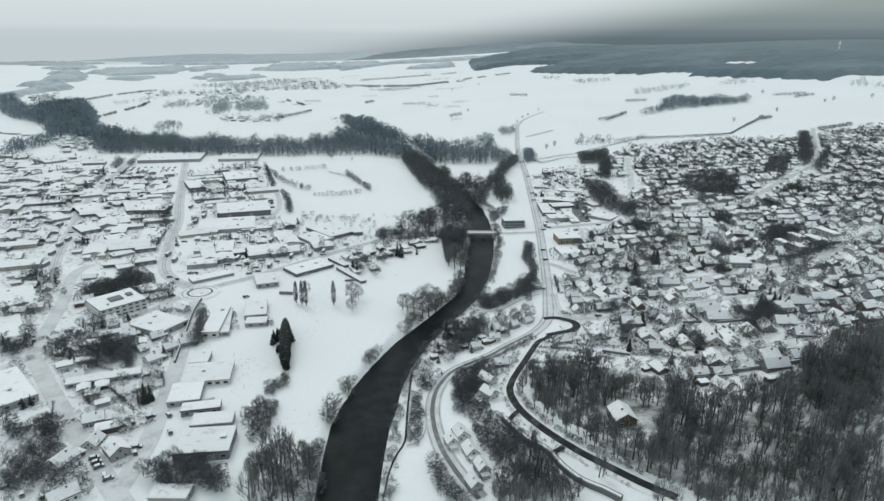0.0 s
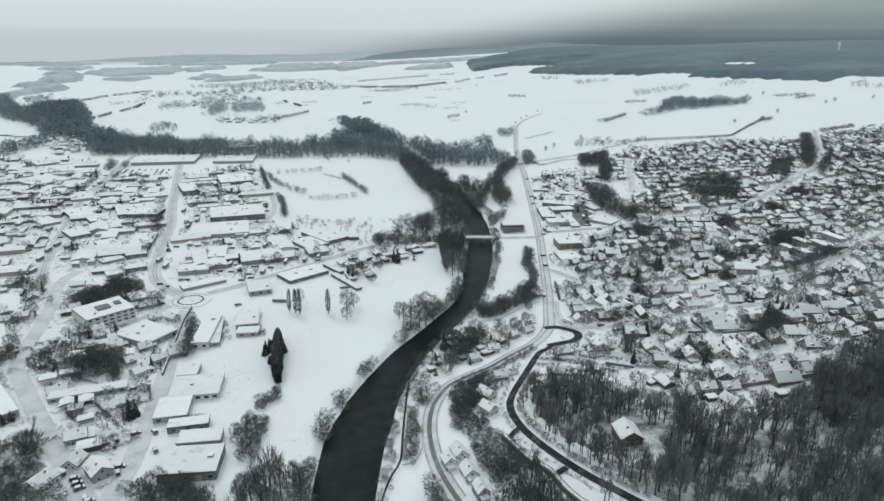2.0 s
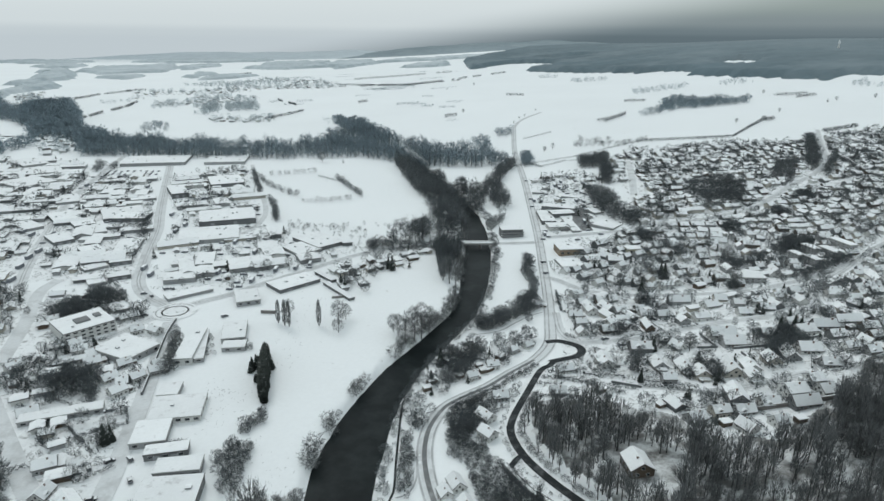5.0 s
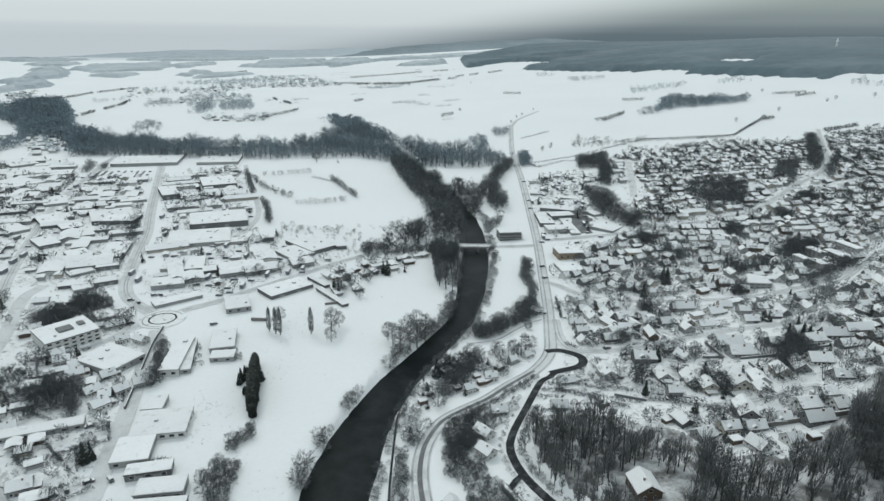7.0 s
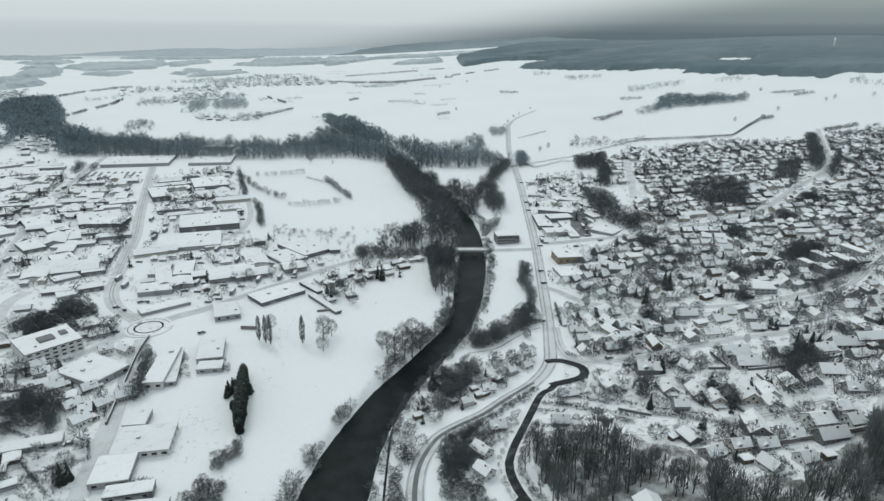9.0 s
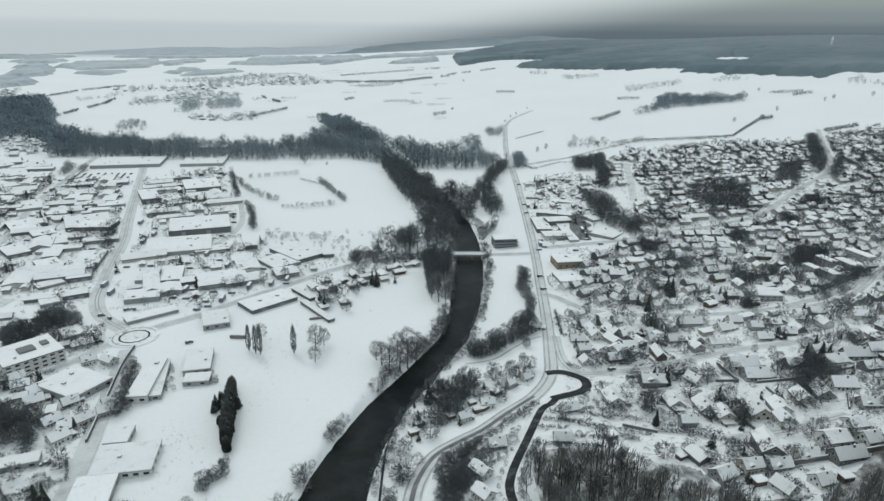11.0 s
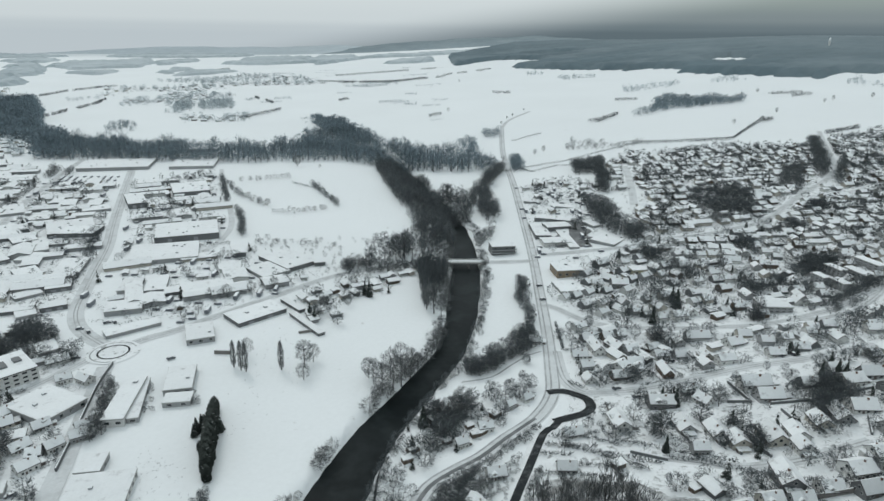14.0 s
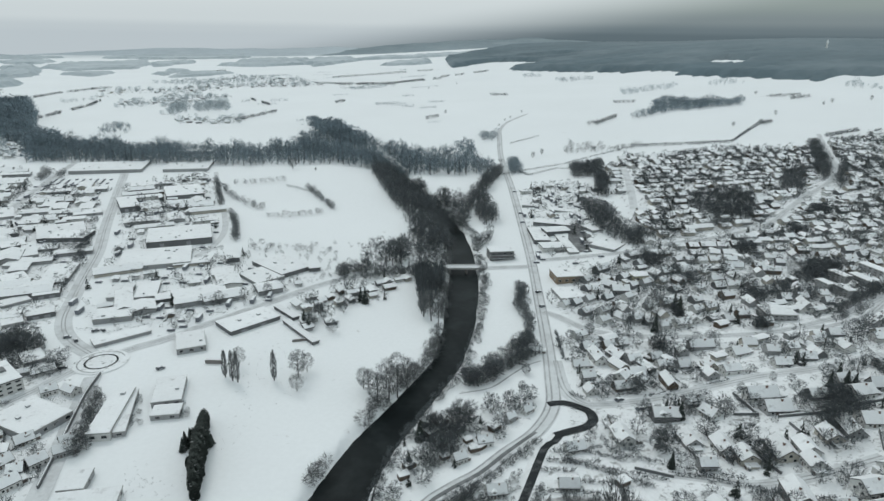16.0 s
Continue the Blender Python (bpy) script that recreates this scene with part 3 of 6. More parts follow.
        X, Y = X[keep], Y[keep]
    if not len(X):
        return None
    swell = np.array([1.0 + 0.55 * noise.noise((x * 0.035, y * 0.035, 8.8)) for x, y in zip(X, Y)])
    tri, slots = gather(units, X, Y, rng.uniform(low, high, len(X)) * swell)
    return tagged(new(name, triangles(name, tri, [M_BARK, mat], slots)), label, "trees", kind="stuff")


def tree_row(name, pts, step, low, high, units, mat, label, wide=1.0):
    """Small trees or bushes planted along a line."""
    spots = []
    for (xa, ya), (xb, yb) in zip(pts, pts[1:]):
        n = max(2, int(math.hypot(xb - xa, yb - ya) / step))
        for i in range(n):
            q = (i + rng.uniform(-0.25, 0.25)) / n
            spots.append((xa + (xb - xa) * q + rng.normal(0, wide), ya + (yb - ya) * q + rng.normal(0, wide)))
    p = np.array(spots)
    tri, slots = gather(units, p[:, 0], p[:, 1], rng.uniform(low, high, len(p)))
    return tagged(new(name, triangles(name, tri, [M_BARK, mat], slots)), label, "trees", kind="stuff")


def canopy(name, poly, tall, mat, label, step=18.0):
    """A far wood as one uneven sheet of crowns that comes down to the ground all round."""
    p = np.array(poly, float)
    xs = np.arange(p[:, 0].min() - 70, p[:, 0].max() + 70, step)
    ys = np.arange(p[:, 1].min() - 110, p[:, 1].max() + 110, step)
    X, Y = np.meshgrid(xs, ys)
    X, Y = X + rng.uniform(-0.3, 0.3, X.shape) * step, Y + rng.uniform(-0.3, 0.3, X.shape) * step
    wave = np.array([noise.noise((x * 0.009, y * 0.006, 4.4)) for x, y in zip(X.ravel(), Y.ravel())]).reshape(X.shape)
    within = inside(poly, X + 55 * wave, Y + 90 * wave)
    Z = ground(X, Y) + np.where(within, tall * rng.uniform(0.65, 1.15, X.shape), -3.0)
    near_by = within.copy()
    near_by[1:-1, 1:-1] |= within[:-2, 1:-1] | within[2:, 1:-1] | within[1:-1, :-2] | within[1:-1, 2:] | within[:-2, :-2] | within[2:, 2:] | within[:-2, 2:] | within[2:, :-2]
    b, n = Builder(), len(xs)
    b.v = list(zip(X.ravel().tolist(), Y.ravel().tolist(), Z.ravel().tolist()))
    b.f = [(j * n + i, j * n + i + 1, (j + 1) * n + i + 1, (j + 1) * n + i) for j in range(len(ys) - 1) for i in range(n - 1) if near_by[j, i] and near_by[j + 1, i] and near_by[j, i + 1] and near_by[j + 1, i + 1]]
    b.m = [0] * len(b.f)
    return tagged(new(name, b.mesh(name, [mat])), label, "forest", kind="stuff")


def floor_patch(name, poly, mat, label, lift=0.14, step=2.5):
    """A patch of other ground within an outline."""
    p = np.array(poly)
    xs = np.arange(p[:, 0].min(), p[:, 0].max() + step, step)
    ys = np.arange(p[:, 1].min(), p[:, 1].max() + step, step)
    X, Y = np.meshgrid(xs, ys)
    within = inside(poly, X + 1.2 * np.sin(Y * 0.35), Y + 1.2 * np.sin(X * 0.31))
    Z = ground(X, Y) + np.where(within, lift, -lift)
    ok = np.zeros(X.shape, bool)
    ok[:-1, :-1] = within[:-1, :-1] | within[1:, :-1] | within[:-1, 1:] | within[1:, 1:]
    b, n = Builder(), len(xs)
    b.v = list(zip(X.ravel().tolist(), Y.ravel().tolist(), Z.ravel().tolist()))
    b.f = [(j * n + i, j * n + i + 1, (j + 1) * n + i + 1, (j + 1) * n + i) for j in range(len(ys) - 1) for i in range(n - 1) if ok[j, i]]
    b.m = [0] * len(b.f)
    return tagged(new(name, b.mesh(name, [mat], True)), label, "ground", kind="structure")


# ---- buildings ----


def window(b_parent, x, y, z, w, h, face, name="window"):
    """A framed pane on a wall; face is the wall's outward way: -y, +y, -x or +x."""
    b = Builder()
    if face in ("-y", "+y"):
        s = -1 if face == "-y" else 1
        b.box(x - w / 2, min(y, y + s * 0.06), z, x + w / 2, max(y, y + s * 0.06), z + h, 0)
        b.box(x - w / 2 + 0.1, min(y + s * 0.065, y + s * 0.075), z + 0.1, x + w / 2 - 0.1, max(y + s * 0.065, y + s * 0.075), z + h - 0.1, 1)
    else:
        s = -1 if face == "-x" else 1
        b.box(min(x, x + s * 0.06), y - w / 2, z, max(x, x + s * 0.06), y + w / 2, z + h, 0)
        b.box(min(x + s * 0.065, x + s * 0.075), y - w / 2 + 0.1, z + 0.1, max(x + s * 0.065, x + s * 0.075), y + w / 2 - 0.1, z + h - 0.1, 1)
    return part(name, b, [M_FRAME, M_GLASS], b_parent)


def gable_house(wall, eaves, pitch, near, style):
    """A house 11 m along its ridge (x) and 9 m deep, with a snowy gable roof."""
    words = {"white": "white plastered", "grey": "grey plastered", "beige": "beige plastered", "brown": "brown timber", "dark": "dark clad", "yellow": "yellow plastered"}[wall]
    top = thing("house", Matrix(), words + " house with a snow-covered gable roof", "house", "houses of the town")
    L, D = 5.5, 4.5
    ridge = eaves + D * math.tan(radians(pitch))
    b = Builder()
    outline = [(-D, -1.2), (D, -1.2), (D, eaves), (0, ridge), (-D, eaves)]
    b.add([(-L, -x, z) for x, z in outline] + [(L, -x, z) for x, z in outline], [(0, 1, 2, 3, 4), (9, 8, 7, 6, 5)] + [((i + 1) % 5, i, 5 + i, 5 + (i + 1) % 5) for i in range(5)])
    part("wall", b, M_WALL[wall], top)
    over, k = 0.55, math.tan(radians(pitch))

    def slabs(z0, z1, grow):
        q = Builder()
        o, e = over + grow, L + 0.45 + grow
        for s in (-1, 1):
            y0, zz = s * (D + o), eaves - o * k
            q.add([(-e, y0, zz + z0), (e, y0, zz + z0), (e, 0, ridge + z0), (-e, 0, ridge + z0), (-e, y0, zz + z1), (e, y0, zz + z1), (e, 0, ridge + z1), (-e, 0, ridge + z1)],
                  [(0, 1, 2, 3), (4, 7, 6, 5), (0, 4, 5, 1), (1, 5, 6, 2), (3, 2, 6, 7), (0, 3, 7, 4)])
        return q

    roof = part("roof", slabs(0.04, 0.30, 0), M_TILE, top, "dark tiled roof edge")
    part("snow_cover", slabs(0.304, 0.50, -0.16), M_SNOW, top, "thick white snow on the roof")
    c = Builder().box(1.2, -1.2, ridge - 1.6, 1.9, -0.6, ridge + 0.9).box(1.12, -1.28, ridge + 0.9, 1.98, -0.52, ridge + 1.02, 1)
    part("chimney", c, [M_BRICK, M_SNOW], roof, "brick chimney")
    if near:
        for x in (-3.4, 0.4, 3.4):
            window(top, x, -D, 1.0, 1.3, 1.3, "-y")
        for x in (-3.2, 3.2):
            window(top, x, D, 1.0, 1.3, 1.3, "+y")
        for s, face in ((-1, "-x"), (1, "+x")):
            for y in (-1.9, 1.9):
                window(top, s * L, y, 1.0, 1.2, 1.3, face)
            window(top, s * L, 0, eaves + 0.3, 1.4, 1.3, face)
        part("door", Builder().box(-2.0, -D - 0.08, -0.2, -1.0, -D, 1.95), M_DOOR, top)
        if style == 1:
            g = Builder()
            g.prism([(-1.3, 0.0), (1.3, 0.0), (1.3, 1.3), (0, 1.9), (-1.3, 1.3)], -D + 0.3, -1.2)
            for i in range(len(g.v)):
                x, y, z = g.v[i]
                g.v[i] = (x - 1.8, y, z + eaves + 0.1)
            dormer = part("dormer", g, M_WALL[wall], top)
            window(dormer, -1.8, -D + 0.3, eaves + 0.35, 1.5, 1.0, "-y")
            s = Builder()
            s.prism([(-1.65, 1.15), (0, 1.92), (1.65, 1.15), (1.65, 1.35), (0, 2.2), (-1.65, 1.35)], -D + 0.05, -1.0)
            for i in range(len(s.v)):
                x, y, z = s.v[i]
                s.v[i] = (x - 1.8, y, z + eaves + 0.1)
            part("snow_cover", s, M_SNOW, dormer)
        if style == 2:
            g = Builder().box(L, -D + 1.0, -1.0, L + 3.4, D - 2.0, 2.3)
            annex = part("annex", g, M_WALL[wall], top)
            part("snow_cover", Builder().box(L - 0.05, -D + 0.75, 2.3, L + 3.65, D - 1.75, 2.6), M_SNOW, annex)
            part("garage_door", Builder().box(L + 0.5, -D + 0.92, -0.1, L + 2.9, -D + 1.0, 1.95), M_DOOR, annex)
    return top


TAKEN = []
OPEN = []


COUNT = [0]
FAR_HOUSES = Builder()
FAR_SLOTS = ["white", "grey", "beige", "brown", "dark"]


def far_house(x, y, w, d, turn, wall, eaves, slope=0.62):
    """A small house far off: walls, roof edge and snowy roof, for the joined quarter."""
    c, s = math.cos(radians(turn)), math.sin(radians(turn))
    z = height(x, y)

    def put(pts):
        return [(x + a * c - b * s, y + a * s + b * c, z + q) for a, b, q in pts]

    L, D, k = w / 2, d / 2, slope
    ridge = eaves + D * k
    FAR_HOUSES.add(put([(e, b, q) for e in (-L, L) for b, q in ((-D, -1.5), (D, -1.5), (D, eaves), (0, ridge), (-D, eaves))]), [(0, 4, 3, 2, 1), (5, 6, 7, 8, 9), (0, 5, 9, 4), (1, 2, 7, 6)], FAR_SLOTS.index(wall))
    for lo, hi, grow, slot in ((0.0, 0.3, 0.7, 5), (0.304, 0.6, 0.6, 6)):
        e, o = L + grow, D + grow
        zz = eaves - grow * k
        for q in (-1, 1):
            FAR_HOUSES.add(put([(-e, q * o, zz + lo), (e, q * o, zz + lo), (e, 0, ridge + lo), (-e, 0, ridge + lo), (-e, q * o, zz + hi), (e, q * o, zz + hi), (e, 0, ridge + hi), (-e, 0, ridge + hi)]), [(4, 5, 6, 7), (0, 1, 5, 4), (1, 2, 6, 5), (3, 0, 4, 7)], slot)


def house(x, y, w, d, turn, wall, near=True, style=None):
    w, d = 0.76 * w, 0.76 * d
    if not near and (math.hypot(x, y) > 900 or COUNT[0] > 297):
        TAKEN.append((x, y, 0.5 * max(w, d)))
        return far_house(x, y, w * 1.15, d * 1.12, turn, wall, rng.uniform(1.8, 3.0), 0.5)
    TAKEN.append((x, y, 0.5 * max(w, d) + 0.5))
    COUNT[0] += 1
    style = int(rng.integers(0, 3)) if style is None else style
    tall = int(rng.integers(0, 2))
    m = Matrix.LocRotScale((x, y, height(x, y)), Euler((0, 0, radians(turn))), (w / 11, d / 9, min(1.1, max(0.75, (w + d) / 20))))
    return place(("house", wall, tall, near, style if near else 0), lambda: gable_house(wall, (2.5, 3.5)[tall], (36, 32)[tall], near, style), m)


def hall(x, y, w, d, h, turn, look):
    """A flat-roofed building with its own size."""
    for k in np.linspace(-0.5, 0.5, max(2, int(max(w, d) / min(w, d)) + 1)):
        a = radians(turn) if w > d else radians(turn + 90)
        TAKEN.append((x + k * (max(w, d) - min(w, d)) * math.cos(a), y + k * (max(w, d) - min(w, d)) * math.sin(a), 0.55 * min(w, d)))
    words = {"plain": "low grey flat-roofed hall under snow", "dark": "dark clad industrial hall with a snowy flat roof", "office": "long office building with window bands and snowy roof",
             "school": "long low school wing with a row of windows", "terrace": "dark glazed building with stacked snowy terraces", "brown": "ochre panelled building with a flat snowy roof",
             "yellow": "yellow plastered building with a snowy roof", "block": "grey apartment block with rows of windows", "apartment": "long grey apartment building beside trees"}[look]
    wall = {"dark": "dark", "brown": "orange", "yellow": "yellow", "terrace": "dark", "school": "white", "office": "white"}.get(look, "grey")
    corners = [(x + sx * w / 2 * math.cos(radians(turn)) - sy * d / 2 * math.sin(radians(turn)), y + sx * w / 2 * math.sin(radians(turn)) + sy * d / 2 * math.cos(radians(turn))) for sx in (-1, 1) for sy in (-1, 1)]
    z = min(height(*c) for c in corners)
    if look in ("plain", "dark") and math.hypot(x, y) > 400:
        h *= 0.74
    top = thing({"block": "apartment_block", "apartment": "apartment_building", "office": "office_building", "school": "school_wing", "terrace": "terraced_building"}.get(look, "hall"), pose(x, y, z, 0, 0, turn), words, "building")
    X, Y = w / 2, d / 2
    part("wall", Builder().box(-X, -Y, -1.0, X, Y, h), M_WALL[wall], top)
    b = Builder().box(-X - 0.25, -Y - 0.25, h, X + 0.25, Y + 0.25, h + 0.35)
    part("roof", b, M_TILE if look in ("dark", "office") else M_CONCRETE, top, "roof edge")
    s = Builder().box(-X - 0.1, -Y - 0.1, h + 0.354, X + 0.1, Y + 0.1, h + 0.60)
    part("snow_cover", s, M_SNOW, top, "smooth snow on the flat roof")
    floors = 4 if look == "block" else 3 if look in ("office", "apartment") else 2 if look == "terrace" else 1
    step = {"block": 3.2, "apartment": 3.4, "office": 3.4, "school": 3.2}.get(look, 4.2)
    rows = [(k + 0.35) * h / floors for k in range(floors)]
    tall = min(1.5, 0.5 * h / floors)
    if look in ("plain", "dark") and math.hypot(x, y) > 420:
        rows = []
    n = max(1, min(12, int(w / step)))
    for zz in rows:
        for i in range(n):
            window(top, -X + w * (i + 0.5) / n, -Y, zz, min(2.2, 0.62 * w / n), tall, "-y")
    n = max(1, min(6, int(d / (step * 1.4))))
    side = "+x" if x < 0 else "-x"
    for zz in rows:
        for i in range(n):
            window(top, X if x < 0 else -X, -Y + d * (i + 0.5) / n, zz, min(2.0, 0.55 * d / n), tall, side)
    if look in ("plain", "dark") and w > 14:
        for i in range(2):
            part("gate", Builder().box(-X + w * (0.2 + 0.4 * i), -Y - 0.09, -0.5, -X + w * (0.2 + 0.4 * i) + 3.2, -Y, min(3.4, h * 0.7)), M_STEEL, top)
    if look != "terrace" and w * d > 200:
        r = np.random.default_rng(int(abs(x * 7 + y * 13)))
        for i in range(int(min(5, w * d / 260))):
            vx, vy, vs = r.uniform(-0.7, 0.7) * X, r.uniform(-0.7, 0.7) * Y, r.uniform(0.5, 1.1)
            part("roof_vent", Builder().box(vx - vs, vy - vs, h + 0.55, vx + vs, vy + vs, h + 1.3).box(vx - vs - 0.06, vy - vs - 0.06, h + 1.3, vx + vs + 0.06, vy + vs + 0.06, h + 1.45, 1), [M_STEEL, M_SNOW], top)
    if look == "office":
        b = Builder()
        b.box(-0.30 * X, -0.30 * Y, h + 0.55, 0.25 * X, 0.25 * Y, h + 1.5).box(0.5 * X, -0.1 * Y, h + 0.55, 0.75 * X, 0.3 * Y, h + 1.5)
        part("rooflight", b, M_WALL["dark"], top, "dark rooflight")
    if look == "terrace":
        for k, zz in enumerate((0.30 * h, 0.65 * h)):
            t = part("terrace", Builder().box(-X - 0.4, -Y - 2.2, zz, X + 0.4, -Y, zz + 0.25).box(-X - 0.4, -Y - 2.2, zz + 0.254, X + 0.4, -Y, zz + 0.4, 1), [M_CONCRETE, M_SNOW], top)
            part("railing", Builder().box(-X - 0.4, -Y - 2.25, zz + 0.4, X + 0.4, -Y - 2.18, zz + 1.3), M_WALL["dark"], t)
    return top


def shed_build():
    top = thing("garden_shed", Matrix(), "small dark timber garden shed with snow on its roof", "shed", "garden sheds")
    part("wall", Builder().box(-2, -1.5, -0.6, 2, 1.5, 2.1), M_WALL["brown"], top)
    part("snow_cover", Builder().box(-2.25, -1.75, 2.1, 2.25, 1.75, 2.4), M_SNOW, top)
    part("door", Builder().box(-0.5, -1.56, -0.1, 0.4, -1.5, 1.85), M_DOOR, top)
    return top


def car_build():
    top = thing("car", Matrix(), "parked car with snow on its roof", "car", "parked cars")
    b = Builder()
    b.prism([(-2.1, 0.35), (2.1, 0.35), (2.15, 0.75), (1.3, 0.95), (-2.0, 0.98), (-2.15, 0.7)], -0.85, 0.85)
    part("body", b, M_PAINT, top)
    part("cabin", Builder().prism([(-1.7, 0.97), (1.05, 0.96), (0.45, 1.42), (-1.4, 1.45)], -0.72, 0.72), M_GLASS, top)
    part("snow_cover", Builder().prism([(-1.45, 1.452), (0.5, 1.422), (0.42, 1.55), (-1.3, 1.58)], -0.74, 0.74).prism([(1.1, 0.98), (2.05, 0.80), (2.0, 0.92), (1.15, 1.08)], -0.7, 0.7), M_SNOW, top)
    for sx in (-1.3, 1.35):
        for sy in (-0.86, 0.68):
            part("wheel", Builder().prism([(sx + 0.33 * math.cos(q * 0.7854), 0.33 + 0.33 * math.sin(q * 0.7854)) for q in range(8)], sy, sy + 0.18), M_TYRE, top)
    return top


def car(x, y, turn):
    return place("car", car_build, pose(x, y, height(x, y) + 0.2, 0, 0, turn))


HEDGE = []


def hedge(x0, y0, x1, y1, tall=1.6, wide=1.1, dense=16):
    """Twigs of a clipped or wild hedge along a line; joined later."""
    n = int(max(6, math.hypot(x1 - x0, y1 - y0) * dense))
    s = rng.uniform(0, 1, n)
    X = x0 + (x1 - x0) * s + rng.normal(0, wide * 0.3, n)
    Y = y0 + (y1 - y0) * s + rng.normal(0, wide * 0.3, n)
    Z = ground(X, Y) + rng.uniform(0.0, 0.8, n) * tall
    d = np.stack([rng.normal(0, 0.5, n), rng.normal(0, 0.5, n), rng.uniform(0.3, 1, n)], -1)
    d *= (rng.uniform(0.5, 1.1, n) * tall * 0.7 / np.linalg.norm(d, axis=1))[:, None]
    side = rng.normal(0, 1, (n, 3))
    side *= (0.16 * max(1.0, (tall - 1.0) / 2.0) / np.linalg.norm(side, axis=1))[:, None]
    c = np.stack([X, Y, Z], -1)
    whole = np.array([noise.noise((x * 0.02, y * 0.02, 2.2)) for x, y in zip(X, Y)]) > (-0.12 if dense < 10 and tall > 2.5 else -9)
    HEDGE.append(np.stack([c - side, c + side, c + d], 1)[whole])


def wall_line(name, pts, tall, thick, mat, label):
    """A garden wall or fence with a snowy coping, following the ground."""
    line = smooth_line(pts, 3.0) if len(pts) > 2 else np.array(pts, float)
    top = thing(name, Matrix(), label, "wall")
    b, s = Builder(), Builder()
    for (xa, ya), (xb, yb) in zip(line, line[1:]):
        za, zb = height(xa, ya), height(xb, yb)
        t = Vector((yb - ya, xa - xb, 0)).normalized() * thick / 2
        for q, lo, hi, grow in ((b, -0.4, tall, 1.0), (s, tall + 0.004, tall + 0.12, 0.5)):
            o = t * grow
            q.add([(xa - o.x, ya - o.y, za + lo), (xa + o.x, ya + o.y, za + lo), (xb + o.x, yb + o.y, zb + lo), (xb - o.x, yb - o.y, zb + lo), (xa - o.x, ya - o.y, za + hi), (xa + o.x, ya + o.y, za + hi), (xb + o.x, yb + o.y, zb + hi), (xb - o.x, yb - o.y, zb + hi)],
                  [(4, 5, 6, 7), (0, 1, 5, 4), (1, 2, 6, 5), (2, 3, 7, 6), (3, 0, 4, 7)])
    part("masonry", b, mat, top)
    part("snow_cover", s, M_SNOW, top)
    return top


def fill(poly, turn, across, deep, share, walls, near, clutter=1.0, rows=False, small=False):
    """Houses in rows over a quarter, with their hedges and shrubs; gives the places of its garden trees."""
    c, s = math.cos(radians(turn)), math.sin(radians(turn))
    p = np.array(poly)
    u, v = p[:, 0] * c + p[:, 1] * s, -p[:, 0] * s + p[:, 1] * c
    spots = []
    k = 0
    for b in np.arange(v.min(), v.max(), deep):
        k += 1
        for a in np.arange(u.min() + (k % 2) * across * 0.4, u.max(), across):
            bend = noise.noise((a * 0.006, b * 0.006, 3.3))
            ja, jb = a + rng.uniform(-0.3, 0.3) * across, b + rng.uniform(-0.22, 0.22) * deep + 22 * bend
            x, y = ja * c - jb * s, ja * s + jb * c
            twist = turn + 38 * noise.noise((a * 0.008, b * 0.008, 7.9))
            if not inside(poly, x, y) or any(inside(w, x, y) for w in WOODS + OPEN):
                continue
            if any(distance([q[:2] for q in pts], np.array([x]), np.array([y]))[0][0] < width / 2 + (10.5 if rows else 4.8) for pts, width in ROADS):
                continue
            if any(math.hypot(x - q[0], y - q[1]) < q[2] + (2.8 if not small else 2.4) for q in TAKEN):
                continue
            if rng.uniform() < share:
                w, d = rng.uniform(7.0, 11.5), rng.uniform(6.2, 8.8)
                if rng.uniform() < 0.03 and not rows:
                    w = rng.uniform(13, 19)
                if small:
                    w, d = rng.uniform(4.0, 8.5), rng.uniform(3.2, 5.5)
                    TAKEN.append((x, y, 0.5 * d))
                    far_house(x, y, w, d, turn + rng.choice([0, 0, 90]) + rng.uniform(-6, 6), str(rng.choice(walls)), rng.uniform(1.6, 2.8), rng.choice([0.12, 0.3, 0.5]))
                elif rows:
                    w, d = rng.uniform(13, 34), rng.uniform(8.5, 15)
                    TAKEN.append((x, y, 0.5 * d))
                    far_house(x, y, w, d, turn + rng.choice([0, 0, 0, 90]) + rng.uniform(-4, 4), str(rng.choice(walls)), rng.uniform(1.8, 3.1), rng.choice([0.05, 0.08, 0.16, 0.3]))
                else:
                    house(x, y, w, d, twist + rng.choice([0, 0, 90, 0, 180]) + rng.uniform(-9, 9), str(rng.choice(walls)), near(x, y))
            hx, hy = across * 0.48, deep * 0.46
            for sx, sy, ex, ey in ((-hx, -hy, hx, -hy), (hx, -hy, hx, hy)):
                if rng.uniform() < 0.8 * clutter:
                    hedge(x + sx * c - sy * s, y + sx * s + sy * c, x + ex * c - ey * s, y + ex * s + ey * c, rng.uniform(1.0, 2.2), 1.0, 10 if near(x, y) else 3)
            for _ in range(int(rng.poisson(3.0 * clutter))):
                q = rng.uniform(0, 6.28)
                r = rng.uniform(5.5, 9.5)
                spots.append((x + r * math.cos(q), y + r * math.sin(q)))
            if rng.uniform() < 0.16 and near(x, y):
                q = rng.uniform(0, 6.28)
                place("shed", shed_build, pose(x + 8 * math.cos(q), y + 8 * math.sin(q), height(x + 8 * math.cos(q), y + 8 * math.sin(q)), 0, 0, turn))
            if rng.uniform() < 0.14 and near(x, y):
                q = turn + rng.choice([0, 90])
                car(x + 7.5 * math.cos(radians(q)), y + 7.5 * math.sin(radians(q)), q + 90)
    return np.array(spots)


def free(X, Y, margin):
    """Which places keep clear of the buildings."""
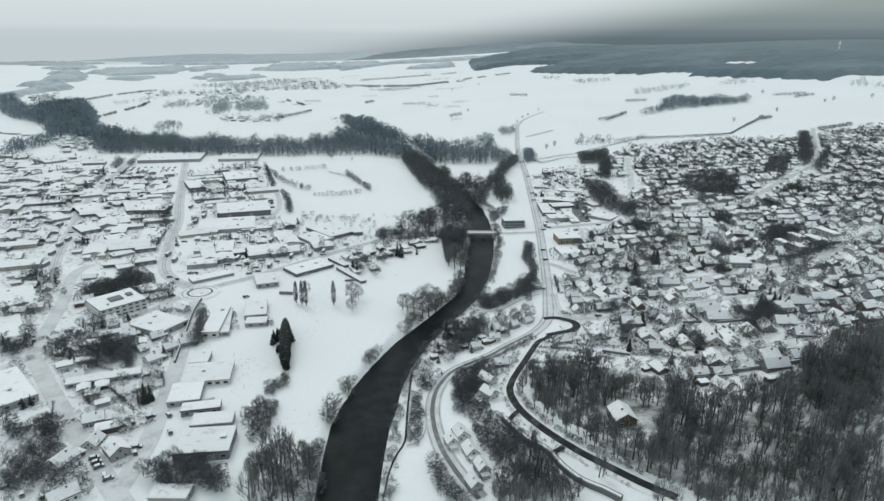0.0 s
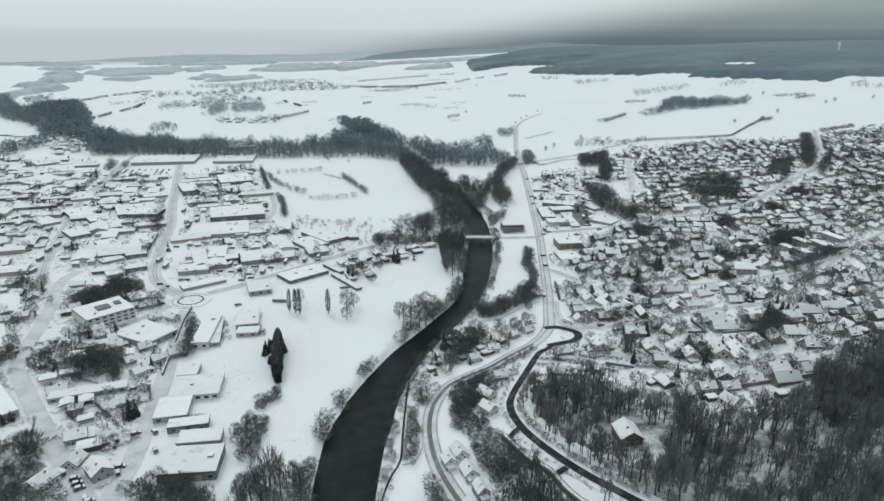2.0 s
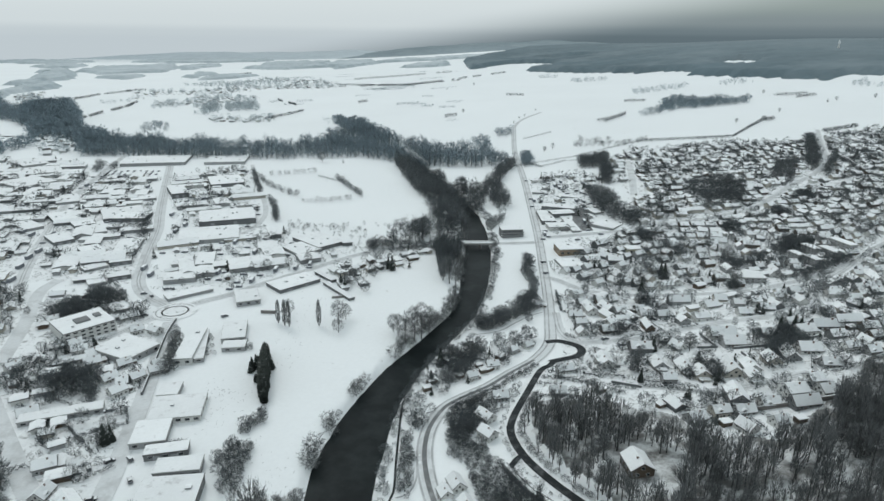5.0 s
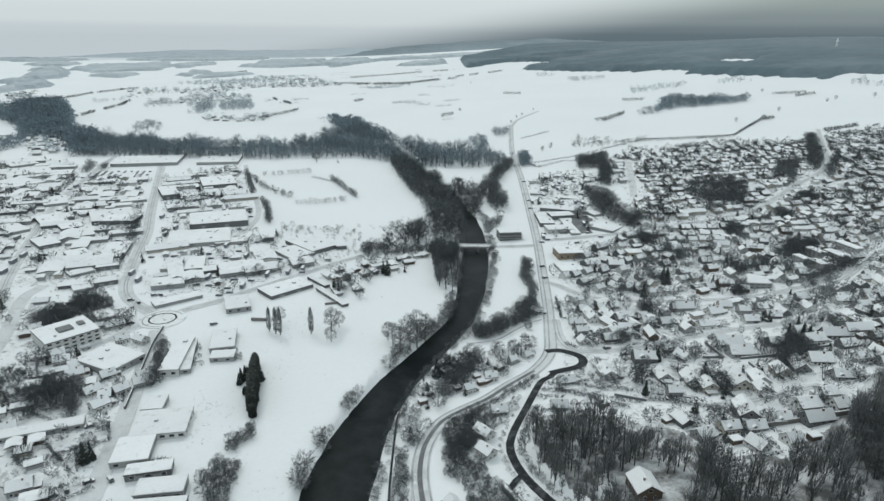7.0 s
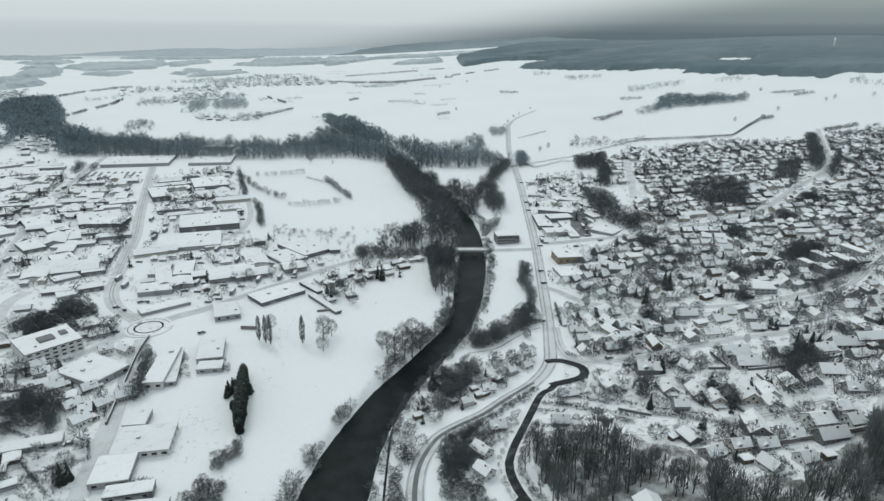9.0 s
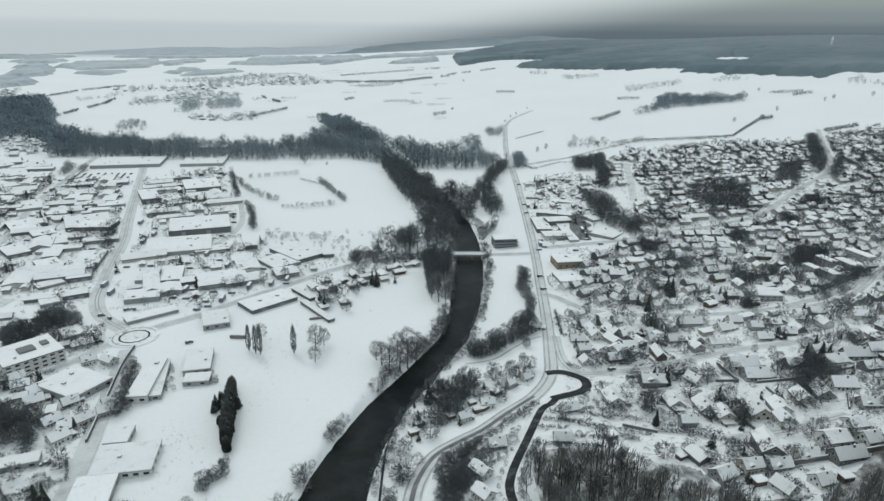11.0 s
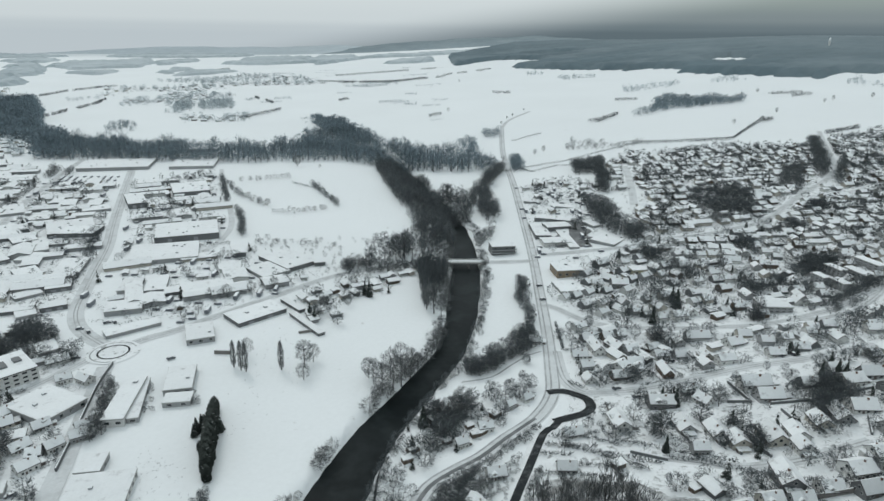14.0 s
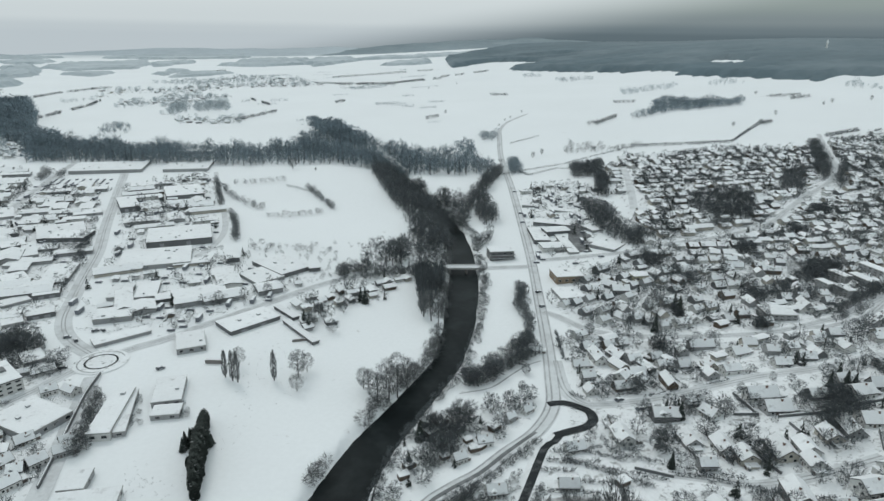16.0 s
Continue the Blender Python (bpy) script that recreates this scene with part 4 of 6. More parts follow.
    keep = np.ones(len(X), bool)
    for x, y, r in TAKEN:
        keep &= np.hypot(X - x, Y - y) > r + margin
    return keep

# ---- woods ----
# far woods of the plain, their colour paled to hold the haze
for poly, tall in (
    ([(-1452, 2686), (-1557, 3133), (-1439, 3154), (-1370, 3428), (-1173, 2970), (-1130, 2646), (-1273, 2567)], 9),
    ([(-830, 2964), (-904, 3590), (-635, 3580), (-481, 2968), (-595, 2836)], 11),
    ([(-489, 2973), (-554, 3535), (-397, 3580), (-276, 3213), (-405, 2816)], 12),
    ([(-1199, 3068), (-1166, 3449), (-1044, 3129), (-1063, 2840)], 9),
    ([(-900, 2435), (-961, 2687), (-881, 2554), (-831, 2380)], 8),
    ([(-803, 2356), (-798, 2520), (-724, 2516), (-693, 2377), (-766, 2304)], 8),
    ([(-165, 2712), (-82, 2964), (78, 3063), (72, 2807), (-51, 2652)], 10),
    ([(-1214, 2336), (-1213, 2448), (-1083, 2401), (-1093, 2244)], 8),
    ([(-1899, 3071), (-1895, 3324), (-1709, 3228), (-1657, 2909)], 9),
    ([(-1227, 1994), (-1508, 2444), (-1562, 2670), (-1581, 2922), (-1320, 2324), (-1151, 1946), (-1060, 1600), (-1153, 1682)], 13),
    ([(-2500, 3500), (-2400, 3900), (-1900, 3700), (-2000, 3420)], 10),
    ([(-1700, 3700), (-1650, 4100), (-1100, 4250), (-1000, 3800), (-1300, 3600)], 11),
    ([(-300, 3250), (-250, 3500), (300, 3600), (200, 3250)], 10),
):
    canopy("far_wood", poly, tall, M_HAZED_FARWOOD, "far haze-coloured wood between snowy fields")
# thin far trees with the haze in their twig colour
wood("far_strip_t", [(-790, 2040), (-726, 2169), (-507, 2198), (-486, 2067), (-670, 1998)], 13, 5, 9, FAR, M_TWIG_HAZE, "distant haze-coloured trees between snowy fields")
wood("far_strip_u", [(-538, 1512), (-504, 1575), (-446, 1429), (-506, 1387)], 13, 5, 9, FAR, M_TWIG_HAZE, "distant haze-coloured trees between snowy fields")
wood("far_strip_v", [(-506, 1629), (-465, 1687), (-428, 1572), (-461, 1500)], 13, 5, 9, FAR, M_TWIG_HAZE, "distant haze-coloured trees between snowy fields")
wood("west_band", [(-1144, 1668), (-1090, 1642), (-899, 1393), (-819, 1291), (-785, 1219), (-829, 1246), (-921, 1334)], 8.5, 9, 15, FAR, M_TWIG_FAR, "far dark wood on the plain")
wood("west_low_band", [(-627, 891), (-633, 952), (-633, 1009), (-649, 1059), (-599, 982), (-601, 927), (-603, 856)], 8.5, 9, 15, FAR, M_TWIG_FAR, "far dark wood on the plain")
wood("far_strip_k", [(383, 1923), (482, 1905), (468, 1821), (372, 1831)], 13, 5, 9, FAR, M_TWIG_HAZE, "distant haze-coloured trees between snowy fields")
wood("far_strip_l", [(-168, 1965), (-71, 1980), (-69, 1915), (-155, 1914)], 13, 5, 9, FAR, M_TWIG_HAZE, "distant haze-coloured trees between snowy fields")
wood("far_strip_m", [(656, 1555), (746, 1656), (732, 1595), (734, 1545), (652, 1531)], 13, 5, 9, FAR, M_TWIG_HAZE, "distant haze-coloured trees between snowy fields")
wood("far_strip_n", [(859, 1395), (946, 1477), (906, 1397), (918, 1354), (896, 1321)], 13, 5, 9, FAR, M_TWIG_HAZE, "distant haze-coloured trees between snowy fields")
wood("far_strip_o", [(313, 2091), (377, 2064), (355, 1990), (311, 2022)], 13, 5, 9, FAR, M_TWIG_HAZE, "distant haze-coloured trees between snowy fields")
wood("far_strip_p", [(-805, 1555), (-748, 1643), (-744, 1582), (-781, 1522)], 13, 5, 9, FAR, M_TWIG_HAZE, "distant haze-coloured trees between snowy fields")
wood("far_strip_q", [(-657, 1500), (-604, 1545), (-580, 1472), (-627, 1447)], 13, 5, 9, FAR, M_TWIG_HAZE, "distant haze-coloured trees between snowy fields")
wood("orchard", [(454, 1549), (611, 1622), (592, 1556), (421, 1418)], 14, 5, 9, FAR, M_TWIG_HAZE, "distant haze-coloured trees between snowy fields")
wood("hill_wood", [(36, 254), (66, 250), (87, 234), (98, 216), (119, 212), (141, 228), (164, 248), (178, 261), (203, 265), (131, 154), (81, 160), (69, 171), (57, 182), (42, 206), (34, 229)], 3.4, 8, 14, STEM, M_TWIG, "dense bare winter wood on a hillside", [(72.5, 214.0, 13), (71.4, 201.8, 8), (137.4, 204.1, 7)], gaps=0.5)
wood("conifer_thicket", [(-84, 263), (-77, 268), (-78, 277), (-75, 275), (-73, 268), (-76, 261), (-79, 257), (-82, 258)], 2.0, 2.5, 4.5, SPRAY, M_TWIG_DARK, "dark bushes at the end of a conifer row")
wood("plot_wood", [(169, 319), (177, 321), (182, 315), (176, 304), (164, 297), (159, 302)], 2.8, 4, 7, SPRAY, M_TWIG_DARK, "dark garden trees between houses")
wood("wall_bushes", [(-148, 352), (-143, 352), (-136, 335), (-134, 324), (-130, 311), (-131, 303), (-137, 309), (-138, 321), (-142, 335)], 3.0, 4, 6.5, SPRAY, M_TWIG_DARK, "dark round bushes along a garden wall")
wood("school_hedge", [(-128, 347), (-124, 350), (-116, 328), (-120, 325)], 2.4, 1.5, 3, SPRAY, M_TWIG_DARK, "dark shrubs between school buildings")
wood("annex_hedge", [(-105, 344), (-103, 348), (-98, 333), (-100, 330)], 2.4, 1.5, 3, SPRAY, M_TWIG_DARK, "dark shrubs beside a school annex")
wood("road_bank", [(8, 254), (18, 264), (34, 277), (46, 290), (47, 283), (32, 265), (21, 251), (15, 248), (8, 249)], 2.1, 2, 4.5, SPRAY, M_TWIG_DARK, "dark leafless brush on the road bank")
wood("verge_thicket", [(54, 306), (43, 299), (33.6, 292.8), (24, 283), (19.3, 275.6), (12.8, 265.7), (22.4, 264.2), (27.6, 277.3), (34.7, 285.1), (44.5, 292.8)], 1.7, 1.5, 3.2, SPRAY, M_TWIG_DARK, "dark leafless brush beside the road", verge=-0.6)
wood("hill_wood_dark", [(138, 228), (152, 236), (171, 255), (203, 262), (163, 202), (144, 209)], 4.4, 6, 11, SPRAY, M_TWIG, "dense dark wood below the gardens", gaps=0.4)
wood("slope_brush", [(5, 260), (10, 276), (17, 268), (17, 247), (25, 226), (33, 211), (34, 203), (21, 195), (16, 206), (12, 227), (6, 235)], 1.8, 2.2, 4.4, SPRAY, M_TWIG_DARK, "dense dark brush between two roads", [(21.5, 256.6, 6), (21.4, 244.0, 6)])
wood("slope_grove", [(18, 186), (24, 191), (35, 200), (41, 188), (49, 174), (19, 178)], 2.5, 7, 12, STEM, M_TWIG_DARK, "dense bare trees on the lower slope")
wood("bank_wood", [(16, 173), (24, 181), (33, 192), (40, 183), (44, 168)], 3.2, 9, 14, STEM, M_TWIG, "bare trees on the bank")
wood("lens_thicket", [(-14, 254), (-9, 252), (-7, 229), (-9, 213), (-12, 214), (-14, 230)], 1.8, 2, 4, SPRAY, M_TWIG_DARK, "dark low thicket between path and road", verge=-0.9)
wood("garden_thicket", [(-9, 300), (0, 312), (14, 322), (22, 312), (14, 296), (4, 284), (1, 272), (-4, 257), (-11, 253), (-11, 275)], 3.2, 2, 5, SCRUB, M_TWIG_DARK, "leafless garden shrubs", gaps=0.75)
wood("road_thicket", [(15, 285), (24, 276), (17, 266), (12, 273)], 2.2, 3, 5, SPRAY, M_TWIG_DARK, "dark leafless bushes by the road")
wood("field_edge", [(-4, 204), (2, 198), (10, 176), (4, 177), (-2, 191)], 2.6, 3, 5, SCRUB, M_TWIG_DARK, "leafless bushes at the edge of a field")
wood("yard_wood", [(-110, 203), (-108, 208), (-84, 208), (-80, 202), (-82, 191), (-91, 187), (-105, 195)], 2.8, 5, 8.5, SPRAY, M_TWIG_DARK, "dark leafless trees behind a hall", gaps=0.62)
wood("field_thicket", [(-86, 240), (-83, 249), (-73, 248), (-70, 238), (-73, 221), (-77, 219)], 2.6, 3, 6.5, SPRAY, M_TWIG_DARK, "leafless thicket in the snow field")
wood("shore_grove", [(-68, 177), (-70, 194), (-63, 209), (-50, 206), (-43, 177)], 5.0, 11, 17, STEM, M_TWIG, "tall bare trees on the river shore")
wood("garden_wood", [(-178, 282), (-155, 282), (-161, 298), (-176, 313), (-189, 311)], 3.0, 4, 8.5, SPRAY, M_TWIG_DARK, "leafless trees and bushes among the snow", gaps=0.62)
wood("corner_wood", [(-187, 232), (-166, 228), (-151, 215), (-150, 197), (-160, 191)], 3.0, 4, 8.5, SPRAY, M_TWIG_DARK, "leafless trees and bushes among the snow", gaps=0.62)
wood("park_wood", [(-238, 385), (-215, 396), (-199, 366), (-214, 358)], 3.0, 4, 8.5, SPRAY, M_TWIG_DARK, "leafless trees and bushes among the snow", gaps=0.62)
wood("park_wood_east", [(-239, 310), (-224, 303), (-209, 282), (-220, 282)], 3.0, 4, 8.5, SPRAY, M_TWIG_DARK, "leafless trees and bushes among the snow", gaps=0.62)
wood("fork_wood_west", [(-58, 862), (-37, 899), (-28, 870), (-14, 820), (1, 766), (18, 716), (34, 697), (52, 698), (55, 672), (49, 652), (45, 622), (35, 610), (25, 601), (24, 645), (8, 644), (-8, 650), (-17, 670), (-26, 707), (-39, 763)], 4.0, 7, 14, RIPARIAN, M_TWIG_DARK, "dark riverside wood where two streams meet")
wood("fork_wood_mid", [(-11, 650), (8, 649), (24, 645), (25, 601), (21, 527), (5, 520), (-20, 521), (-37, 518), (-40, 531), (-25, 536), (-15, 555), (-6, 577), (-3, 609)], 4.4, 7, 15, RIPARIAN, M_TWIG_DARK, "dark riverside wood where two streams meet", gaps=0.62)
wood("fork_wood_east", [(97, 817), (78, 791), (62, 742), (50, 698), (53, 675), (54, 633), (60, 614), (68, 618), (73, 640), (70, 672), (67, 716), (84, 768), (98, 798)], 4.0, 7, 14, RIPARIAN, M_TWIG_DARK, "dark riverside wood where two streams meet")
wood("island_wood", [(49, 578), (58, 595), (64, 601), (62, 582), (55, 563), (48, 550)], 3.6, 3, 7, MIDGE, M_TWIG_DARK, "dark riverside wood where two streams meet")
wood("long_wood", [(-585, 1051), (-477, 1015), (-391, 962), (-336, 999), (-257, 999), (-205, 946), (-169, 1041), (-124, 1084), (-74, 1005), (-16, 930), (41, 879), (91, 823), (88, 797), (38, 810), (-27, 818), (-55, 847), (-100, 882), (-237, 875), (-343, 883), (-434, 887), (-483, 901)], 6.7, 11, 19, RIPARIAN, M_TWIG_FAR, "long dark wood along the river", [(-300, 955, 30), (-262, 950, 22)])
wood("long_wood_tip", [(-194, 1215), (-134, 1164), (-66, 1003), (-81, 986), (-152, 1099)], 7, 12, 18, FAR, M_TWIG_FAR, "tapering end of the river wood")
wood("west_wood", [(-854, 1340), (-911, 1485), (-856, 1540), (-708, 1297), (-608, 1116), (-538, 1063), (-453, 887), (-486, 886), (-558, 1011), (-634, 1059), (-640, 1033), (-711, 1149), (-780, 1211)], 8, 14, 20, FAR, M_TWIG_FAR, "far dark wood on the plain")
wood("house_wood", [(148, 650), (162, 641), (168, 616), (170, 577), (166, 543), (156, 548), (147, 572), (145, 602)], 3.4, 5, 9, MIDGE, M_TWIG_DARK, "dark leafless wood beside the works")
wood("edge_wood", [(170, 797), (207, 798), (178, 677), (170, 671), (184, 735), (160, 734)], 4.2, 6, 11, MIDGE, M_TWIG_DARK, "leafless trees and bushes far off")
wood("town_wood", [(236, 612), (246, 640), (262, 660), (282, 652), (300, 640), (292, 612), (280, 594), (250, 590)], 4.2, 6, 11, MIDGE, M_TWIG_DARK, "leafless trees and bushes far off", gaps=0.25)
wood("town_wood_east", [(371, 719), (399, 723), (361, 656), (346, 669)], 4.2, 6, 11, MIDGE, M_TWIG_DARK, "leafless trees and bushes far off")
wood("bend_wood", [(478, 853), (489, 853), (415, 706), (391, 672), (402, 709)], 4.2, 6, 11, MIDGE, M_TWIG_DARK, "leafless trees and bushes far off")
wood("bend_wood_east", [(438, 738), (433, 712), (397, 656), (394, 663)], 4.2, 6, 11, MIDGE, M_TWIG_DARK, "leafless trees and bushes far off")
wood("block_wood", [(240, 461), (252, 474), (268, 490), (282, 496), (286, 482), (272, 472), (256, 464), (247, 457)], 3.0, 4, 8.5, SPRAY, M_TWIG_DARK, "leafless trees and bushes among the snow", gaps=0.62)
wood("block_wood_low", [(218, 404), (236, 416), (257, 428), (284, 446), (290, 440), (276, 424), (250, 408), (230, 398)], 3.0, 4, 8.5, SPRAY, M_TWIG_DARK, "leafless trees and bushes among the snow", verge=-0.5)
wood("house_wood_north", [(167, 660), (176, 656), (192, 718), (186, 726)], 3.4, 5, 9, MIDGE, M_TWIG_DARK, "dark leafless trees above the works")
wood("house_wood_south", [(159, 542), (172, 540), (180, 564), (171, 571)], 3.4, 5, 9, MIDGE, M_TWIG_DARK, "dark leafless trees below the works")
wood("block_wood_west", [(218, 446), (231, 456), (242, 468), (238, 458), (228, 446)], 3.0, 4, 8.5, SPRAY, M_TWIG_DARK, "dark leafless trees beside apartment blocks")
wood("bridge_grove", [(-1, 504), (18, 508), (19, 490), (13, 452), (9, 434), (4, 434), (2, 461)], 3.4, 7, 14, STEM, M_TWIG_DARK, "tall bare trees below the bridge")
wood("street_trees", [(-285, 633), (-278, 633), (-265, 599), (-246, 546), (-229, 492), (-222, 466), (-227, 471), (-236, 503), (-256, 553)], 3.4, 3, 6.5, MIDGE, M_TWIG_DARK, "dark leafless trees along a straight street", gaps=0.55, verge=-1.5)
wood("west_street_trees", [(-387, 646), (-394, 692), (-413, 770), (-404, 750), (-385, 675), (-375, 617)], 3.6, 3, 7, MIDGE, M_TWIG_DARK, "dark leafless trees along the western street", verge=-1.5)
wood("car_park_trees", [(-419, 787), (-400, 782), (-396, 809), (-410, 830), (-426, 823)], 4.0, 5, 9, MIDGE, M_TWIG_DARK, "dark leafless trees beside a car park")
wood("field_scrub", [(-42, 555), (-21, 547), (-8, 570), (-5, 592), (-22, 573), (-32, 582)], 5.0, 3, 7, MIDGE, M_TWIG_DARK, "scattered leafless bushes at the edge of a meadow", gaps=0.6)
for x, y, r in ((125, 380, 4), (152, 423, 5), (205, 442, 8), (188, 399, 5), (164, 505, 7), (161, 295, 6), (20, 320, 4), (8.3, 315, 3.5), (94, 291, 3), (180, 470, 5), (238, 520, 7), (300, 560, 8), (340, 600, 9)):
    wood("garden_clump", [(x + r * math.cos(q), y + r * math.sin(q)) for q in (0.3, 1.4, 2.3, 3.5, 4.4, 5.5)], 2.4, 5, 9, SPRAY if y < 430 else MIDGE, M_TWIG_DARK, "dark clump of leafless garden trees")
wood("meadow_bushes", [(-135, 562), (-80, 574), (-22, 574), (-24, 527), (-55, 513), (-113, 543)], 8.0, 1.5, 4.5, MIDGE, M_TWIG_DARK, "scattered leafless bushes on a snowy meadow", gaps=0.95)
wood("meadow_wood", [(65, 473), (71, 477), (67, 420), (62, 391), (57, 390), (64, 420), (61, 446)], 3.0, 4, 8.5, SPRAY, M_TWIG_DARK, "leafless trees and bushes among the snow")
wood("meadow_wood_low", [(20, 348), (30, 347), (44, 356), (58, 371), (63, 392), (55, 400), (44, 377), (35, 369), (26, 360)], 2.8, 5, 9.5, SPRAY, M_TWIG_DARK, "leafless trees and bushes among the snow", gaps=0.25)
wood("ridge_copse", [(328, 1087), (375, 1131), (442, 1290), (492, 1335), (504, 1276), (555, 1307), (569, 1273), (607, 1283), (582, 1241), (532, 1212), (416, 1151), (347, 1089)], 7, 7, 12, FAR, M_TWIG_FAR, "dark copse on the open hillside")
wood("scrub_line", [(198, 941), (252, 896), (300, 909), (293, 888), (245, 874), (185, 883)], 8, 2.5, 7.5, MIDGE, M_TWIG_DARK, "a line of leafless trees round a snowy field")
for pts, step, low, high, wide in (
    ([(-200, 775), (-172, 783), (-143, 792)], 3.8, 4.0, 6.5, 0.8),
    ([(-117, 757), (-95, 708), (-78, 671)], 2.2, 4.0, 7.0, 1.2),
    ([(-136, 651), (-110, 651), (-86, 663)], 2.8, 3.5, 6.0, 1.4),
    ([(-210, 764), (-186, 719), (-165, 692), (-146, 670)], 2.6, 3.5, 6.5, 2.0),
    ([(-224, 792), (-186, 682)], 1.8, 3.5, 6.5, 1.2),
    ([(-170, 658), (-155, 620), (-144, 577)], 1.6, 4.0, 7.0, 1.6),
):
    tree_row("tree_row", pts, step, low, high, MIDGE, M_TWIG_DARK, "row of small leafless trees at a snowy field", wide)
cut = [(41.3, 275.7), (32.6, 255.0), (30.7, 243.8), (33.8, 228.6), (41.8, 212.2), (51.9, 197.4), (60.8, 187.4), (69.0, 178.7)]
way = np.gradient(smooth_line(cut), axis=0)
way /= np.linalg.norm(way, axis=1)[:, None]
for side, off, step, low, high in ((-1, 4.0, 1.5, 1.2, 3.0), (1, 3.6, 3.5, 0.8, 1.8)):
    rim = smooth_line(cut) + side * off * np.stack([way[:, 1], -way[:, 0]], 1)
    tree_row("verge_brush", [tuple(p) for p in rim.tolist()], step, low, high, SCRUB, M_TWIG_DARK, "low dark brush along the sunken road", 0.5)
tree_row("street_bushes", [(-55, 486), (-38, 498), (-19, 510), (-1, 517)], 2.2, 2.5, 6.0, MIDGE, M_TWIG_DARK, "dark leafless bushes along the bridge street", 1.6)
wood("street_hedge", [(-273, 594), (-273, 619), (-243, 539), (-245, 533)], 3.0, 2.5, 5, MIDGE, M_TWIG_DARK, "dark leafless hedge along a lane")
wood("road_wood_north", [(49, 965), (73, 974), (73, 883), (83, 840), (61, 863)], 6.0, 6, 11, MIDGE, M_TWIG_FAR, "leafless trees and bushes far off")
wood("road_wood_north_east", [(110, 856), (122, 859), (116, 789), (103, 789)], 4.2, 6, 11, MIDGE, M_TWIG_FAR, "leafless trees and bushes far off")
wood("village_wood", [(-487, 1513), (-438, 1571), (-384, 1426), (-441, 1389)], 9, 7, 12, FAR, M_TWIG_HAZE, "trees among the houses of a far village")
wood("village_wood_west", [(-521, 1457), (-520, 1535), (-463, 1390), (-470, 1319)], 9, 7, 12, FAR, M_TWIG_HAZE, "trees among the houses of a far village")
wood("copse_west", [(-536, 1187), (-523, 1219), (-493, 1203), (-460, 1121), (-501, 1113)],  7.0, 5, 10, MIDGE, M_TWIG_FAR, "leafless trees and bushes far off", gaps=0.7)
wood("farm_copse", [(89, 1025), (114, 1020), (108, 984), (90, 986)], 6.0, 6, 11, MIDGE, M_TWIG_FAR, "leafless trees and bushes far off")
wood("meadow_shrubs", [(-138, 574), (-61, 560), (-21, 554), (-21, 541), (-76, 547), (-134, 558)], 6.0, 2, 6, MIDGE, M_TWIG_DARK, "a line of leafless trees round a snowy field", gaps=1.05)
wood("bridge_trees", [(-55, 512), (1, 517), (3, 502), (-38, 496), (-52, 492)], 3.0, 4, 8.5, SPRAY, M_TWIG_DARK, "leafless trees and bushes among the snow")
wood("garden_row", [(-78, 444), (-47, 448), (-35, 466), (-38, 448), (-51, 432), (-71, 431)], 5.0, 3, 7, SPRAY, M_TWIG_DARK, "leafless trees and bushes among the snow", gaps=0.95)
wood("mill_garden", [(-226, 413), (-216, 417), (-192, 403), (-196, 393), (-210, 387)], 3.0, 4, 8.5, SPRAY, M_TWIG_DARK, "leafless trees and bushes among the snow", gaps=0.62)
floor_patch("forest_floor", [(45, 269), (71, 264), (93, 252), (104, 231), (126, 226), (151, 244), (176, 266), (192, 281), (219, 286), (139, 163), (88, 170), (76, 180), (65, 193), (50, 220), (38, 245)], M_FLOOR, "leaf litter and thin snow under the trees", step=1.3)

# ---- halls and large buildings ----
for row in [
    (-159.8, 409.5, 28.5, 8.8, 2.2, 38, 'plain'),
    (-175.5, 436.1, 20.2, 15.6, 3.9, 16, 'plain'),
    (-186.9, 471.1, 12.8, 21.4, 2.8, 12, 'plain'),
    (-171.3, 474.0, 12.8, 26.8, 2.8, 15, 'plain'),
    (-189.4, 534.3, 47.6, 38.0, 3.9, 17, 'plain'),
    (-190.4, 585.0, 47.9, 39.2, 6.5, 19, 'dark'),
    (-238.0, 729.9, 34.9, 45.2, 6.5, 24, 'dark'),
    (-273.0, 681.6, 16.4, 41.8, 6.5, 29, 'dark'),
    (-296.3, 769.4, 21.7, 24.6, 2.8, 24, 'plain'),
    (-367.0, 853.4, 78.0, 52.4, 5.0, 11, 'plain'),
    (-277.9, 861.3, 50.4, 45.1, 4.4, 9, 'plain'),
    (-276.8, 585.6, 28.5, 21.8, 4.3, 4, 'dark'),
    (-329.9, 593.6, 11.3, 18.6, 3.6, 34, 'dark'),
    (-309.6, 563.2, 16.7, 18.3, 3.6, 41, 'dark'),
]:
    hall(*row)
